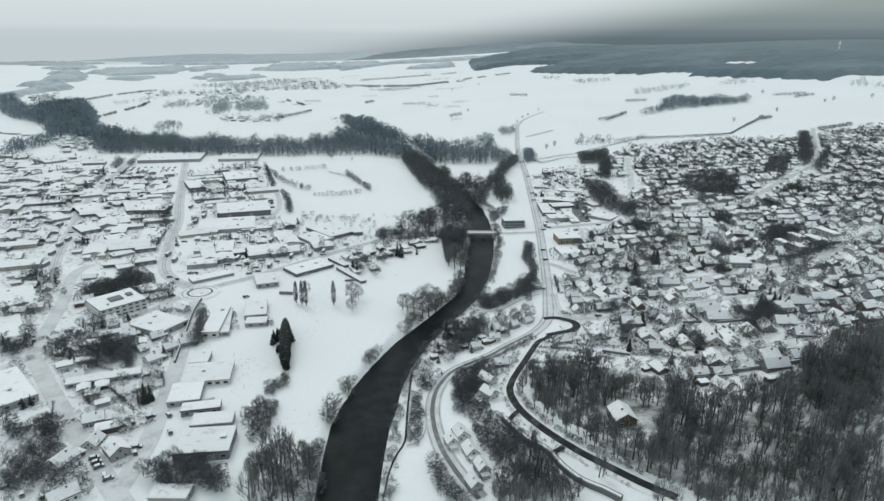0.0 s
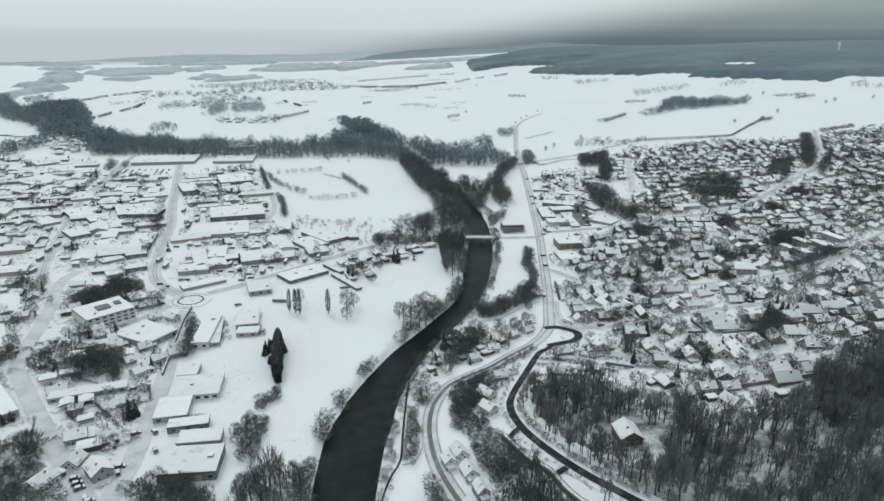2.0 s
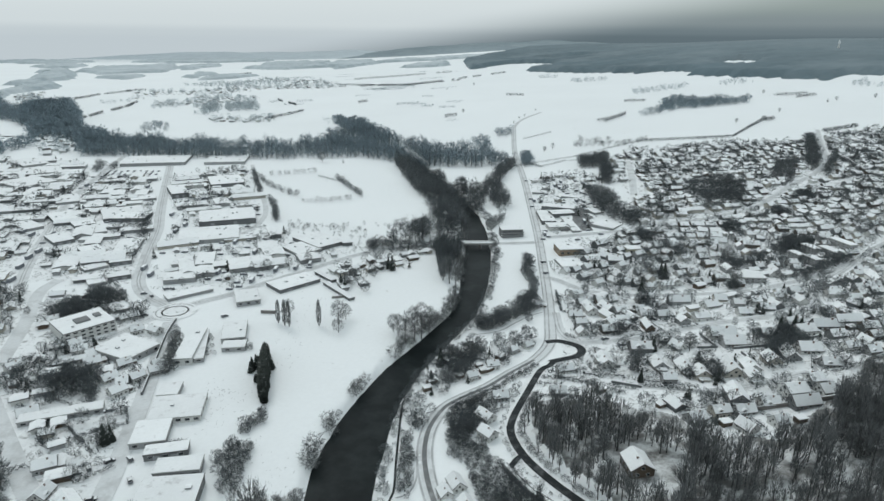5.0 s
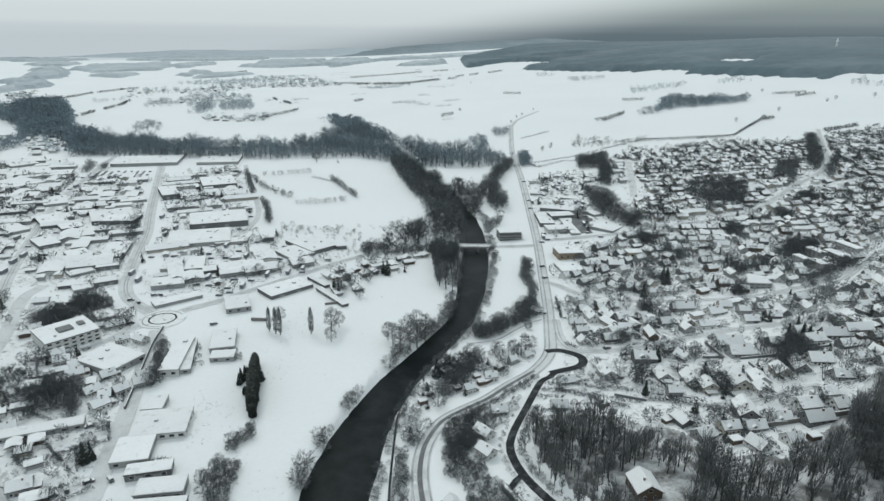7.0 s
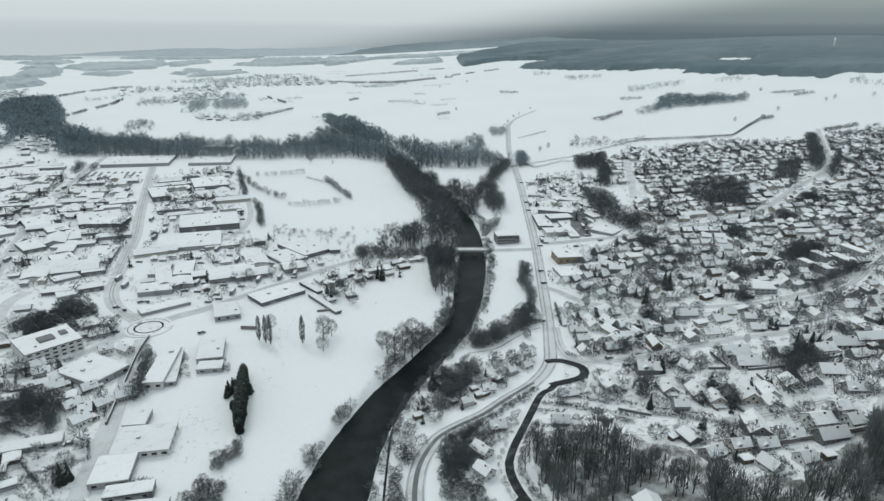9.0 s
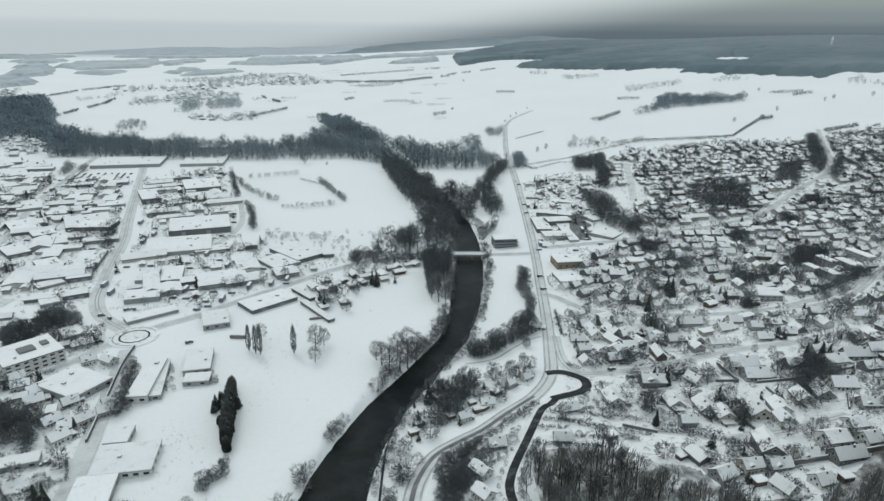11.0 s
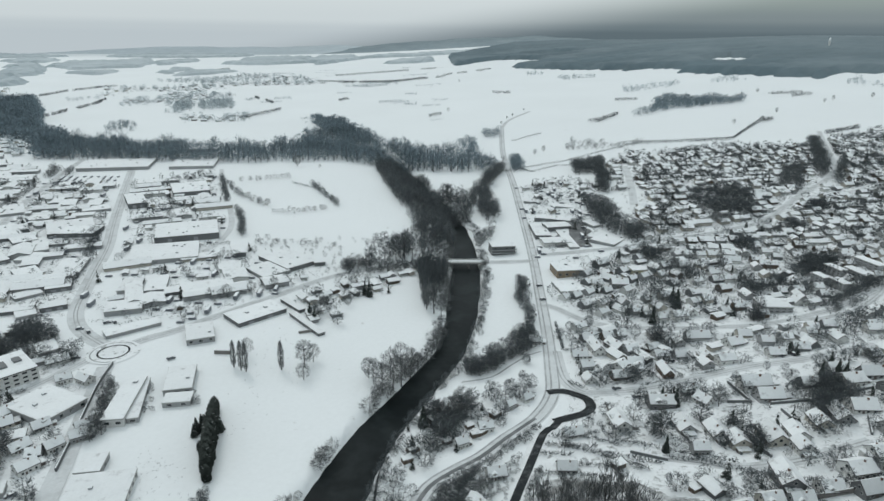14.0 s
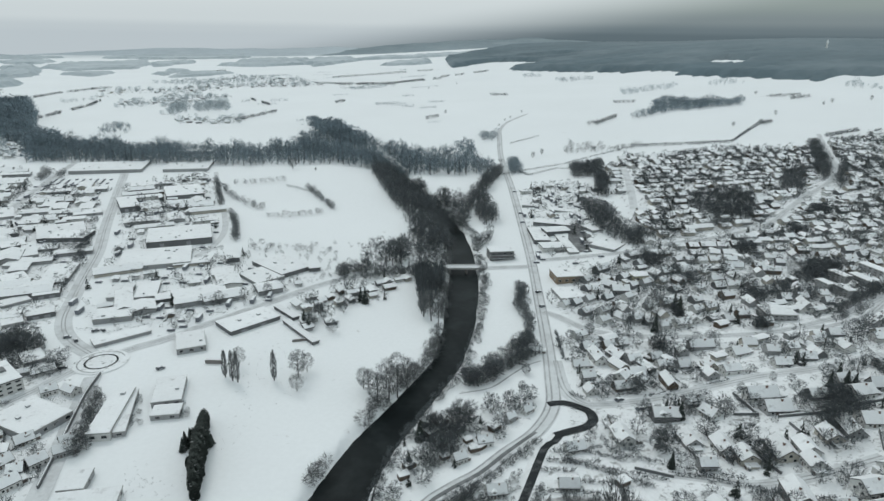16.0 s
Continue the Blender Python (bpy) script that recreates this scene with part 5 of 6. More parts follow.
for row in [
    (-290.4, 552.2, 9.8, 35.4, 2.8, 32, 'plain'),
    (-298.6, 657.1, 23.2, 17.6, 2.8, 28, 'plain'),
    (-242.4, 504.4, 17.2, 31.7, 3.3, 14, 'plain'),
    (-282.5, 524.0, 11.7, 17.7, 2.8, 1, 'plain'),
    (-232.3, 469.9, 14.7, 14.8, 3.6, 24, 'dark'),
    (-244.9, 456.4, 15.7, 10.2, 2.2, 46, 'plain'),
    (-218.6, 438.4, 14.2, 9.7, 3.6, 29, 'dark'),
    (-228.9, 427.7, 10.7, 9.7, 2.2, 35, 'plain'),
    (-194.0, 386.2, 9.8, 13.8, 2.2, 40, 'plain'),
    (-198.5, 354.9, 26.7, 23.7, 6.5, 47, 'office'),
    (-163.2, 330.6, 20.4, 26.5, 3.3, 63, 'plain'),
    (-130.3, 334.0, 9.2, 35.2, 3.6, 7, 'school'),
    (-125.2, 336.0, 4.7, 34.0, 2.2, 14, 'plain'),
    (-112.6, 352.4, 12.6, 22.2, 2.8, 13, 'plain'),
]:
    hall(*row)
for row in [
    (-107.7, 335.7, 11.9, 8.2, 2.2, 8, 'plain'),
    (-119.8, 401.7, 14.3, 19.9, 3.9, 21, 'plain'),
    (-96.3, 428.8, 30.8, 18.3, 2.9, 43, 'dark'),
    (-95.7, 519.9, 37.4, 25.0, 3.6, -45, 'dark'),
    (-105.6, 499.8, 26.3, 20.4, 2.8, -48, 'plain'),
    (-63.8, 414.7, 34.6, 4.0, 2.2, -52, 'dark'),
    (-76.8, 440.6, 22.3, 4.0, 2.2, -49, 'dark'),
    (-95.0, 217.4, 21.5, 17.0, 4.0, 7, 'dark'),
    (-97.6, 233.6, 17.0, 9.0, 3.3, 9, 'plain'),
    (-106.6, 244.4, 16.5, 6.4, 2.8, 13, 'dark'),
    (-96.7, 187.4, 13.5, 7.3, 3.3, 0, 'plain'),
    (-202.0, 259.5, 14.5, 35.8, 3.3, 46, 'plain'),
    (-244.1, 325.1, 11.2, 33.3, 2.8, 37, 'plain'),
    (-269.7, 370.7, 20.0, 33.7, 2.8, 39, 'plain'),
    (-163.5, 271.0, 32.8, 6.8, 2.2, 21, 'plain'),
]:
    hall(*row)
for row in [
    (-114.0, 274.8, 22.0, 18.6, 2.7, 10, 'school'),
    (-123.6, 290.0, 9.0, 11.4, 2.4, 8, 'plain'),
    (-118.0, 256.4, 14.0, 16.6, 2.6, 12, 'plain'),
    (115.4, 607.1, 31.0, 12.6, 4.3, -18, 'dark'),
    (98.4, 578.6, 12.3, 35.2, 4.3, 0, 'dark'),
    (148.3, 548.0, 19.6, 28.6, 3.3, -42, 'plain'),
    (143.0, 582.7, 14.6, 9.9, 2.8, -67, 'plain'),
    (132.0, 637.4, 25.8, 9.5, 2.8, -21, 'plain'),
    (106.3, 662.8, 15.5, 10.5, 2.8, -16, 'plain'),
    (117.6, 565.7, 4.2, 41.5, 2.2, -12, 'plain'),
    (116.0, 556.1, 7.6, 45.0, 2.2, 3, 'plain'),
    (62.5, 537.6, 17.9, 12.2, 6.5, 7, 'terrace'),
    (101.6, 489.5, 18.7, 15.7, 5.0, 7, 'brown'),
    (148.3, 482.1, 10.9, 8.3, 3.6, 10, 'yellow'),
]:
    hall(*row)
for row in [
    (97.4, 463.4, 16.7, 17.5, 2.2, 9, 'plain'),
    (271.0, 462.0, 13.0, 5.6, 6.0, -76, 'block'),
    (280.0, 453.0, 17.0, 6.4, 6.2, -78, 'block'),
    (299.0, 470.0, 19.0, 7.0, 6.2, -76, 'block'),
    (254.0, 450.0, 10.0, 5.2, 5.5, -80, 'block'),
    (259.0, 438.5, 11.5, 5.6, 5.5, -80, 'block'),
    (203.0, 411.5, 17.0, 13.0, 5.2, -4, 'apartment'),
    (-355.0, 558.0, 14.4, 32.1, 2.8, 51, 'plain'),
    (-265.9, 492.3, 14.8, 17.7, 3.6, 43, 'dark'),
    (-305.8, 520.0, 15.3, 25.9, 3.6, 45, 'dark'),
    (-291.2, 598.4, 35.2, 38.1, 3.6, 30, 'dark'),
    (-371.8, 650.4, 20.8, 34.9, 2.8, 32, 'plain'),
    (-337.6, 583.4, 21.1, 34.2, 3.6, 41, 'dark'),
    (-412.9, 657.3, 11.4, 38.4, 3.3, 24, 'plain'),
    (-457.2, 723.7, 40.0, 48.2, 3.3, 59, 'plain'),
]:
    hall(*row)
for row in [
    (-300.0, 955.0, 44.0, 16.0, 5.0, 6, 'plain'),
    (-478.7, 786.0, 43.6, 45.9, 3.3, 31, 'plain'),
    (-520.4, 833.3, 31.1, 42.7, 3.3, 52, 'plain'),
]:
    hall(*row)

# ---- houses ----
for row in [
    (103.2, 314.1, 14, 9, -1, 'dark'),
    (184.7, 316.3, 13, 10, 10, 'white'),
    (187.0, 329.3, 12, 9, 5, 'grey'),
    (174.9, 294.9, 13, 10, -3, 'white'),
    (123.8, 255.7, 15, 10, -97, 'dark'),
    (147.2, 256.0, 12, 10, 10, 'white'),
    (168.5, 319.1, 10, 8, 4, 'dark'),
    (81.4, 300.1, 13, 9, -84, 'white'),
    (119.5, 324.2, 11, 8, 4, 'grey'),
    (121.5, 313.8, 9, 8, -60, 'white'),
    (105.5, 294.8, 11, 9, -87, 'grey'),
    (115.6, 289.1, 12, 9, -88, 'white'),
    (119.7, 280.6, 10, 9, -89, 'beige'),
    (133.2, 281.4, 14, 11, -92, 'beige'),
    (141.8, 281.6, 11, 9, -92, 'white'),
    (154.7, 288.2, 11, 9, -92, 'beige'),
]:
    house(*row)
for row in [
    (164.0, 290.5, 13, 9, -97, 'grey'),
    (147.4, 323.5, 17, 9, 4, 'white'),
    (147.7, 311.9, 14, 10, 1, 'grey'),
    (104.3, 277.7, 8, 6, 0, 'grey'),
    (138.9, 272.5, 9, 8, -90, 'white'),
    (160.1, 368.6, 12, 9, 18, 'white'),
    (91.4, 372.8, 16, 8, -83, 'white'),
    (102.1, 375.3, 13, 9, -65, 'grey'),
    (97.5, 351.5, 9, 8, 46, 'white'),
    (104.3, 347.9, 9, 8, 45, 'grey'),
    (156.4, 413.1, 10, 8, -89, 'white'),
    (140.6, 356.2, 9, 8, -89, 'beige'),
]:
    house(*row)
for row in [
    (81.4, 366.3, 10, 6, 2, 'white'),
    (126.2, 386.8, 9, 8, -85, 'white'),
    (71.5, 215.5, 13, 11, -84, 'brown', True, 0),
    (21.5, 256.6, 10, 7, -51, 'white'),
    (21.4, 244.0, 9, 7, -50, 'white'),
    (145.8, 246.2, 15, 8, 11, 'dark'),
    (133.9, 249.3, 10, 8, 5, 'white'),
    (8.3, 216.5, 9, 7, -71, 'white'),
    (11.6, 204.6, 9, 7, -72, 'white'),
    (15.3, 193.6, 8, 6, -71, 'grey'),
    (11.9, 185.5, 8, 6, -66, 'grey'),
    (21.4, 182.1, 7, 6, 14, 'white'),
    (4.2, 211.4, 7, 6, -70, 'white'),
    (-141.7, 219.7, 10, 8, 88, 'white'),
    (-129.5, 213.8, 13, 10, -44, 'grey'),
]:
    house(*row)
for row in [
    (-146.8, 206.6, 13, 10, 72, 'white'),
    (-135.5, 187.0, 13, 9, 45, 'white'),
    (-149.8, 235.3, 11, 9, 26, 'grey'),
    (-193.9, 337.5, 9, 7, 43, 'white'),
    (-209.8, 311.1, 10, 8, 58, 'white'),
    (-178.6, 271.5, 11, 8, 33, 'grey'),
    (-222.6, 366.6, 9, 8, 42, 'white'),
    (-178.6, 326.3, 10, 8, 51, 'white'),
    (-148.0, 289.3, 10, 8, 52, 'white'),
    (-157.9, 301.6, 10, 7, 56, 'white'),
    (-144.6, 302.1, 9, 7, 50, 'white'),
    (-138.0, 308.7, 9, 7, 32, 'grey'),
    (-139.6, 316.0, 9, 6, 41, 'white'),
    (-157.6, 316.3, 9, 7, 45, 'white'),
]:
    house(*row)
for row in [
    (-167.8, 353.3, 9, 7, 34, 'white'),
    (-157.6, 353.1, 10, 7, -28, 'white'),
    (17.6, 293.6, 7, 5, 25, 'white'),
    (28.1, 303.1, 8, 5, 12, 'white'),
    (40.3, 319.2, 6, 4, 37, 'grey'),
    (48.3, 325.2, 6, 4, 38, 'white'),
    (29.0, 272.8, 9, 7, 9, 'white'),
    (61.5, 294.7, 10, 6, 13, 'white'),
    (54.1, 272.1, 9, 6, -3, 'white'),
    (62.7, 386.2, 9, 7, -11, 'white'),
    (129.7, 461.3, 14, 10, -3, 'dark'),
    (116.1, 464.4, 9, 7, -1, 'white'),
    (210.5, 488.3, 10, 8, 17, 'white'),
    (236.9, 450.0, 12, 9, -114, 'white'),
]:
    house(*row)

# ---- single trees ----
for x, y, h in [(-16.2, 341.3, 15), (-11.4, 346.3, 16), (-7.7, 351.1, 17), (-3.4, 358.3, 17), (-20.6, 349.0, 13), (0.0, 364.3, 13), (-23.7, 354.4, 11), (-56.2, 366.4, 15), (-54.6, 353.7, 9), (-53.0, 371.8, 10), (9.3, 429.1, 20), (5.1, 436.9, 14), (13.5, 424.7, 14), (-87.8, 378.0, 10), (-112.6, 200.0, 8), (-59.9, 195.0, 17), (-64.4, 192.1, 15), (-53.1, 188.3, 15), (-69.2, 198.4, 12), (-51.0, 197.9, 12), (19.1, 317.1, 13), (13.3, 315.9, 10), (8.6, 314.6, 10)]:
    tree("bare", x, y, h, "leafless tree with fine twigs in the snow")
for x, y, h in [(49.2, 344.6, 6), (136.1, 421.8, 14), (131.0, 402.8, 10), (-142.9, 345.0, 9), (-139.9, 334.6, 9), (-134.2, 316.4, 10), (-135.5, 308.8, 7), (-93.8, 468.1, 9), (-106.0, 459.1, 10), (-120.3, 454.6, 9), (-59.0, 426.6, 10), (-57.5, 438.1, 8), (98.3, 301.0, 8), (101.3, 306.0, 7), (133.4, 301.8, 6), (158.9, 305.6, 7), (159.0, 303.0, 6), (125.8, 309.3, 9), (94.3, 295.2, 7), (192.6, 407.7, 11), (174.0, 502.5, 12), (207.4, 488.5, 11), (206.0, 450.4, 14), (454.1, 1000.4, 8), (575.4, 1110.7, 9), (736.9, 1222.7, 9), (710.3, 1203.8, 8), (811.6, 1228.0, 9), (670.9, 1364.9, 8), (48.2, 1256.9, 7)]:
    tree("bare", x, y, h, "leafless tree with fine twigs in the snow")
for x, y, h in [(125.1, 1082.1, 6), (139.7, 1129.4, 5), (152.2, 1154.3, 5), (179.7, 1211.6, 5), (24.4, 1820.2, 6), (155.8, 884.5, 9), (143.1, 872.2, 8), (-150.9, 853.8, 14), (-122.2, 843.6, 5), (-13.1, 354.5, 15), (-8.1, 363.3, 14), (-262.3, 400.0, 10), (-241.8, 357.6, 9), (-242.4, 375.1, 6), (-135.1, 255.8, 11)]:
    tree("bare", x, y, h, "leafless tree with fine twigs in the snow")
for x, y, h in [(-91.6, 367.1, 16), (-87.2, 363.8, 17), (-84.4, 362.4, 18), (-67.3, 363.8, 17)]:
    tree("poplar", x, y, h, "slender leafless poplar on the snow field")
for x, y, h in [(2.8, 310.5, 11), (-31.3, 456.0, 11), (-34.3, 459.0, 10), (-83.2, 313.1, 12), (-89.9, 313.9, 9), (-91.5, 312.0, 8), (-91.7, 309.6, 7), (-63.9, 426.8, 9), (-60.1, 419.6, 9), (-134.8, 250.8, 11), (-133.1, 252.8, 9), (131.0, 402.8, 12), (152.5, 423.5, 13), (153.4, 432.7, 10), (92.6, 279.6, 8), (160.6, 371.1, 7), (148.6, 350.3, 6), (105.2, 317.9, 8), (109.2, 312.7, 9), (207.8, 378.9, 8), (177.9, 325.1, 9), (185.4, 325.6, 8), (185.8, 331.7, 9), (187.2, 322.9, 8)]:
    tree("conifer", x, y, h, "dark green conifer dusted with snow")
for x, y, h in [(-89.1, 328.5, 7), (-88.0, 323.7, 8.5), (-87.0, 319.0, 10), (-85.7, 314.4, 11), (-84.7, 309.7, 11.5), (-83.6, 305.1, 12), (-82.8, 301.3, 12), (-82.0, 297.5, 12), (-80.9, 293.0, 11.5), (-80.0, 289.3, 11), (-79.2, 285.6, 10), (-90.2, 317.0, 5.5), (-86.2, 300.0, 4.5), (-77.6, 281.5, 7)]:
    tree("hedge_conifer", x, y, h, "tall dark conifer of a dense row")

# ---- bridge, walls and roundabout ----


def bridge():
    (x0, y0), (x1, y1) = [(13.6, 515.9), (45.9, 516.1)]
    z = -0.2
    top = thing("bridge", pose((x0 + x1) / 2, (y0 + y1) / 2, z, 0, 0, math.degrees(math.atan2(y1 - y0, x1 - x0))), "flat concrete road bridge over the river with snowy parapets", "bridge")
    half = math.hypot(x1 - x0, y1 - y0) / 2 + 2
    part("deck", Builder().box(-half, -3.6, -0.6, half, 3.6, 0), M_CONCRETE, top)
    part("snow_cover", Builder().box(-half, -3.4, 0.004, half, 3.4, 0.15), M_PACKED, top)
    for s in (-1, 1):
        part("parapet", Builder().box(-half, s * 3.55 - 0.1, 0.004, half, s * 3.55 + 0.1, 0.62).box(-half, s * 3.55 - 0.14, 0.624, half, s * 3.55 + 0.14, 0.72, 1), [M_CONCRETE, M_SNOW], top)
    for s in (-0.33, 0.33):
        part("pier", Builder().box(s * half - 0.7, -3.3, -8, s * half + 0.7, 3.3, -0.6), M_STONE, top)
    for s in (-1, 1):
        part("abutment", Builder().box(s * half - 1.5, -3.9, -8, s * half + 1.5, 3.9, -0.6), M_STONE, top)
    return top


bridge()


def ring(name, r0, r1, lift, mat, label, start=0.0, turn=1.0):
    """A flat ring, or part of one, on the roundabout."""
    b, n = Builder(), 48
    b.v = [(RING[0] + r * math.cos(start + 6.2832 * turn * i / n), RING[1] + r * math.sin(start + 6.2832 * turn * i / n), height(*RING) + lift) for r in (r0, r1) for i in range(n + 1)]
    b.f = [(i, n + 1 + i, n + 2 + i, i + 1) for i in range(n)]
    b.m = [0] * n
    return tagged(new(name, b.mesh(name, [mat])), label, "road", kind="structure")


ring("roundabout", 0.0, 13.0, 0.26, M_YARD, "snow-packed roundabout")
ring("roundabout_ring", 7.0, 8.0, 0.34, M_ASPHALT, "dark cleared ring of a snowy roundabout")
ring("roundabout_track", 10.6, 11.3, 0.34, M_SLUSH, "slushy wheel track round a roundabout", 0.6, 0.7)
wall_line("garden_wall", [(-152.9, 370.5), (-150.3, 349.9), (-143.1, 317.9), (-136.4, 288.1)], 1.7, 0.8, M_WALL["dark"], "long dark wall beside a snowy street")
wall_line("retaining_wall", [(-66.4, 403.9), (-55.9, 406.7)], 1.5, 0.5, M_STONE, "dark garden wall with snow on top")
wall_line("field_wall", [(-105.6, 381.3), (-97.0, 380.7)], 2.0, 1.2, M_STONE, "dark wall at the edge of the snow field")
wall_line("wood_wall", [(109.0, 245.3), (128.2, 246.0), (161.0, 248.6)], 2.0, 0.8, M_STONE, "dark boundary wall above the wood")
wall_line("slope_wall", [(26, 224), (29, 217), (34, 207), (40, 200), (44, 190), (49, 182), (55, 177), (60, 172)], 1.8, 2.2, M_WALL["dark"], "dark retaining wall on the slope")
for pts in ([(34.0, 230.0), (30.4, 226.5), (27.4, 221.5)], [(46.5, 201.5), (43.2, 199.4), (40.4, 197.0)]):
    sheet("side_lane", pts, 2.4, M_ASPHALT, "short dark lane branching from the sunken road", "road", 0.42)
wall_line("house_wall", [(81.3, 318.8), (80.9, 298.7), (88.2, 296.4)], 1.4, 0.5, M_STONE, "low dark wall round a house plot")

# ---- quarters of houses ----
TOWN = [(96, 478), (151, 520), (179, 568), (198, 755), (248, 837), (381, 845), (474, 839), (648, 961), (651, 943), (447, 575), (295, 362), (226, 284), (190, 279), (171, 264), (149, 241), (128, 231), (106, 235), (94, 254), (69, 290), (64, 316), (82, 395)]
WEST = [(-604, 857), (-477, 849), (-413, 767), (-338, 770), (-228, 494), (-208, 427), (-255, 431), (-316, 424), (-340, 424), (-582, 761)]
WEST_NEAR = [(-308, 412), (-258, 414), (-183, 394), (-147, 340), (-123, 244), (-119, 192), (-126, 184), (-156, 184)]
VILLAGE = [(-764, 1616), (-734, 1779), (-606, 1742), (-508, 1910), (-291, 1947), (-352, 2206), (-607, 2346), (-631, 2167), (-649, 1908), (-840, 1851)]
VILLAGE_LOW = [(-491, 1340), (-453, 1374), (-512, 1555), (-432, 1555), (-467, 1705), (-629, 1728)]
VILLAGE_WEST = [(-627, 1426), (-577, 1554), (-599, 1649), (-661, 1573)]
HAMLET = [(-433, 1225), (-307, 1240), (-319, 1308), (-449, 1299)]
GARDENS = [(-7, 302), (6, 325), (24, 332), (55, 343), (53, 328), (33, 304), (10, 286), (-2, 278)]
WEST_END = [(-675, 1107), (-604, 1096), (-512, 927), (-537, 887), (-589, 959)]
MILL = [(-209, 452), (-212, 516), (-322, 779), (-238, 810), (-149, 554), (-133, 540), (-54, 506), (-90, 457), (-134, 410), (-158, 391)]
YARDS = [(98, 728), (174, 708), (168, 661), (146, 597), (150, 531), (101, 497), (86, 522)]
floor_patch("town_gardens", TOWN, M_YARD, "trodden snow of gardens and yards between houses", step=4.0)
floor_patch("west_yards", WEST, M_YARD, "trodden snow of yards between halls", step=5.0)
floor_patch("west_gardens", WEST_NEAR, M_YARD, "trodden snow of gardens between houses")
floor_patch("allotments", GARDENS, M_YARD, "trodden snow of riverside gardens", step=2.5)


# the nearest plots: their fences, and open snow between the houses
PLOTS = [(74, 314), (89, 326), (122, 332), (139, 330), (170, 333), (209, 336), (146, 249), (61, 262)]
OPEN.append(PLOTS)
for a in ([(119.6, 298.4), (118.6, 287.3), (117.8, 273.5)], [(124.2, 286.0), (126.7, 270.1)], [(138.9, 329.2), (139.4, 311.3)], [(105.7, 301.9), (103.6, 284.0)], [(146.0, 306.5), (161.1, 305.6)], [(161.1, 305.6), (190.2, 310.1)], [(115.5, 304.1), (112.1, 290.4)], [(147.2, 300.9), (147.3, 285.0)], [(154.0, 294.1), (152.4, 281.8)], [(173.8, 289.1), (166.4, 276.4)], [(130.6, 311.9), (139.8, 309.8)], [(79.8, 280.6), (91.3, 273.7)]):
    wall_line("plot_fence", a, 1.3, 0.7, M_WALL["dark"], "dark boarded fence between snowy garden plots")
floor_patch("works_yard", [(117, 602), (138, 600), (137, 567), (131, 535), (105, 541)], M_WET, "dark slushy works yard between halls", step=2.5)


def near(x, y):
    return math.hypot(x, y) < 400


def far(x, y):
    return False


PLAIN = ["grey", "white", "beige", "grey", "dark"]
WALLS = ["white", "grey", "dark", "beige", "white", "brown", "grey"]
spots = [
    fill(TOWN, 12, 11.5, 13.2, 0.90, WALLS, near, 0.95),
    fill(WEST_NEAR, 28, 15.0, 15.5, 0.6, WALLS, near, 1.2),
    fill(WEST, 20, 27.0, 17.0, 0.85, PLAIN, far, 0.7, True),
    fill(MILL, 24, 22.0, 17.0, 0.5, PLAIN, far, 0.5, True),
    fill(YARDS, 8, 20.0, 17.0, 0.12, PLAIN, far, 0.5, True),
    fill(WEST, 20, 11.0, 9.0, 0.22, WALLS, far, 0.2, False, True),
    fill(MILL, 20, 11.0, 9.0, 0.2, WALLS, far, 0.2, False, True),
    fill(YARDS, 8, 11.0, 9.0, 0.1, WALLS, far, 0.3, False, True),
    fill(TOWN, 20, 9.0, 8.5, 0.34, WALLS, far, 0.2, False, True),
    fill([(-79, 448), (-60, 417), (-50, 410), (-46, 436), (-34, 454), (-14, 484), (5, 497), (2, 509), (-36, 484), (-62, 468)], 30, 7.0, 7.5, 0.8, WALLS, far, 0.6, False, True),
    fill(WEST_NEAR, 28, 10.0, 9.5, 0.35, WALLS, far, 0.3, False, True),
]
town_trees = [fill(VILLAGE, 34, 31.0, 40.0, 0.55, WALLS, far, 1.0)]
town_trees.append(fill(VILLAGE_LOW, 28, 24.0, 30.0, 0.6, WALLS, far, 1.3))
town_trees.append(fill(VILLAGE_WEST, 28, 24.0, 30.0, 0.5, WALLS, far, 1.3))
town_trees.append(fill(HAMLET, 20, 20.0, 20.0, 0.8, WALLS, far, 0.6))
town_trees.append(fill([(-1090, 1685), (-1077, 1801), (-940, 1579), (-883, 1435), (-927, 1455)], 10, 24.0, 24.0, 0.8, WALLS, far, 0.6))
town_trees.append(fill(WEST_END, 20, 18.0, 17.0, 0.8, WALLS, far, 0.6))
tagged(new("far_houses", FAR_HOUSES.mesh("far_houses", [M_WALL[k] for k in FAR_SLOTS] + [M_TILE, M_SNOW])), "many small houses with snowy roofs in the distance", "houses", kind="stuff")
# riverside allotments and slope gardens: sheds among shrubs
SLOPE = [(50, 289), (63, 293), (79, 286), (92, 276), (114, 262), (115, 252), (90, 252), (72, 262), (52, 269), (46, 278)]
floor_patch("slope_gardens", SLOPE, M_YARD, "trodden snow of gardens on the slope", step=2.5)
X, Y = [np.concatenate(q) for q in zip(scatter(GARDENS, 9.0), scatter(SLOPE, 10.0))]
for x, y in zip(X, Y):
    if rng.uniform() < 0.42 and not in_river(np.array([x]), np.array([y]), 4)[0] and all(distance([q[:2] for q in p], np.array([x]), np.array([y]))[0][0] > w / 2 + 3 for p, w in ROADS):
        sc = rng.uniform(0.8, 1.3)
        place("shed", shed_build, Matrix.LocRotScale((x, y, height(x, y)), Euler((0, 0, radians(rng.choice([30, 120]) + rng.uniform(-15, 15)))), (sc, sc, sc)))
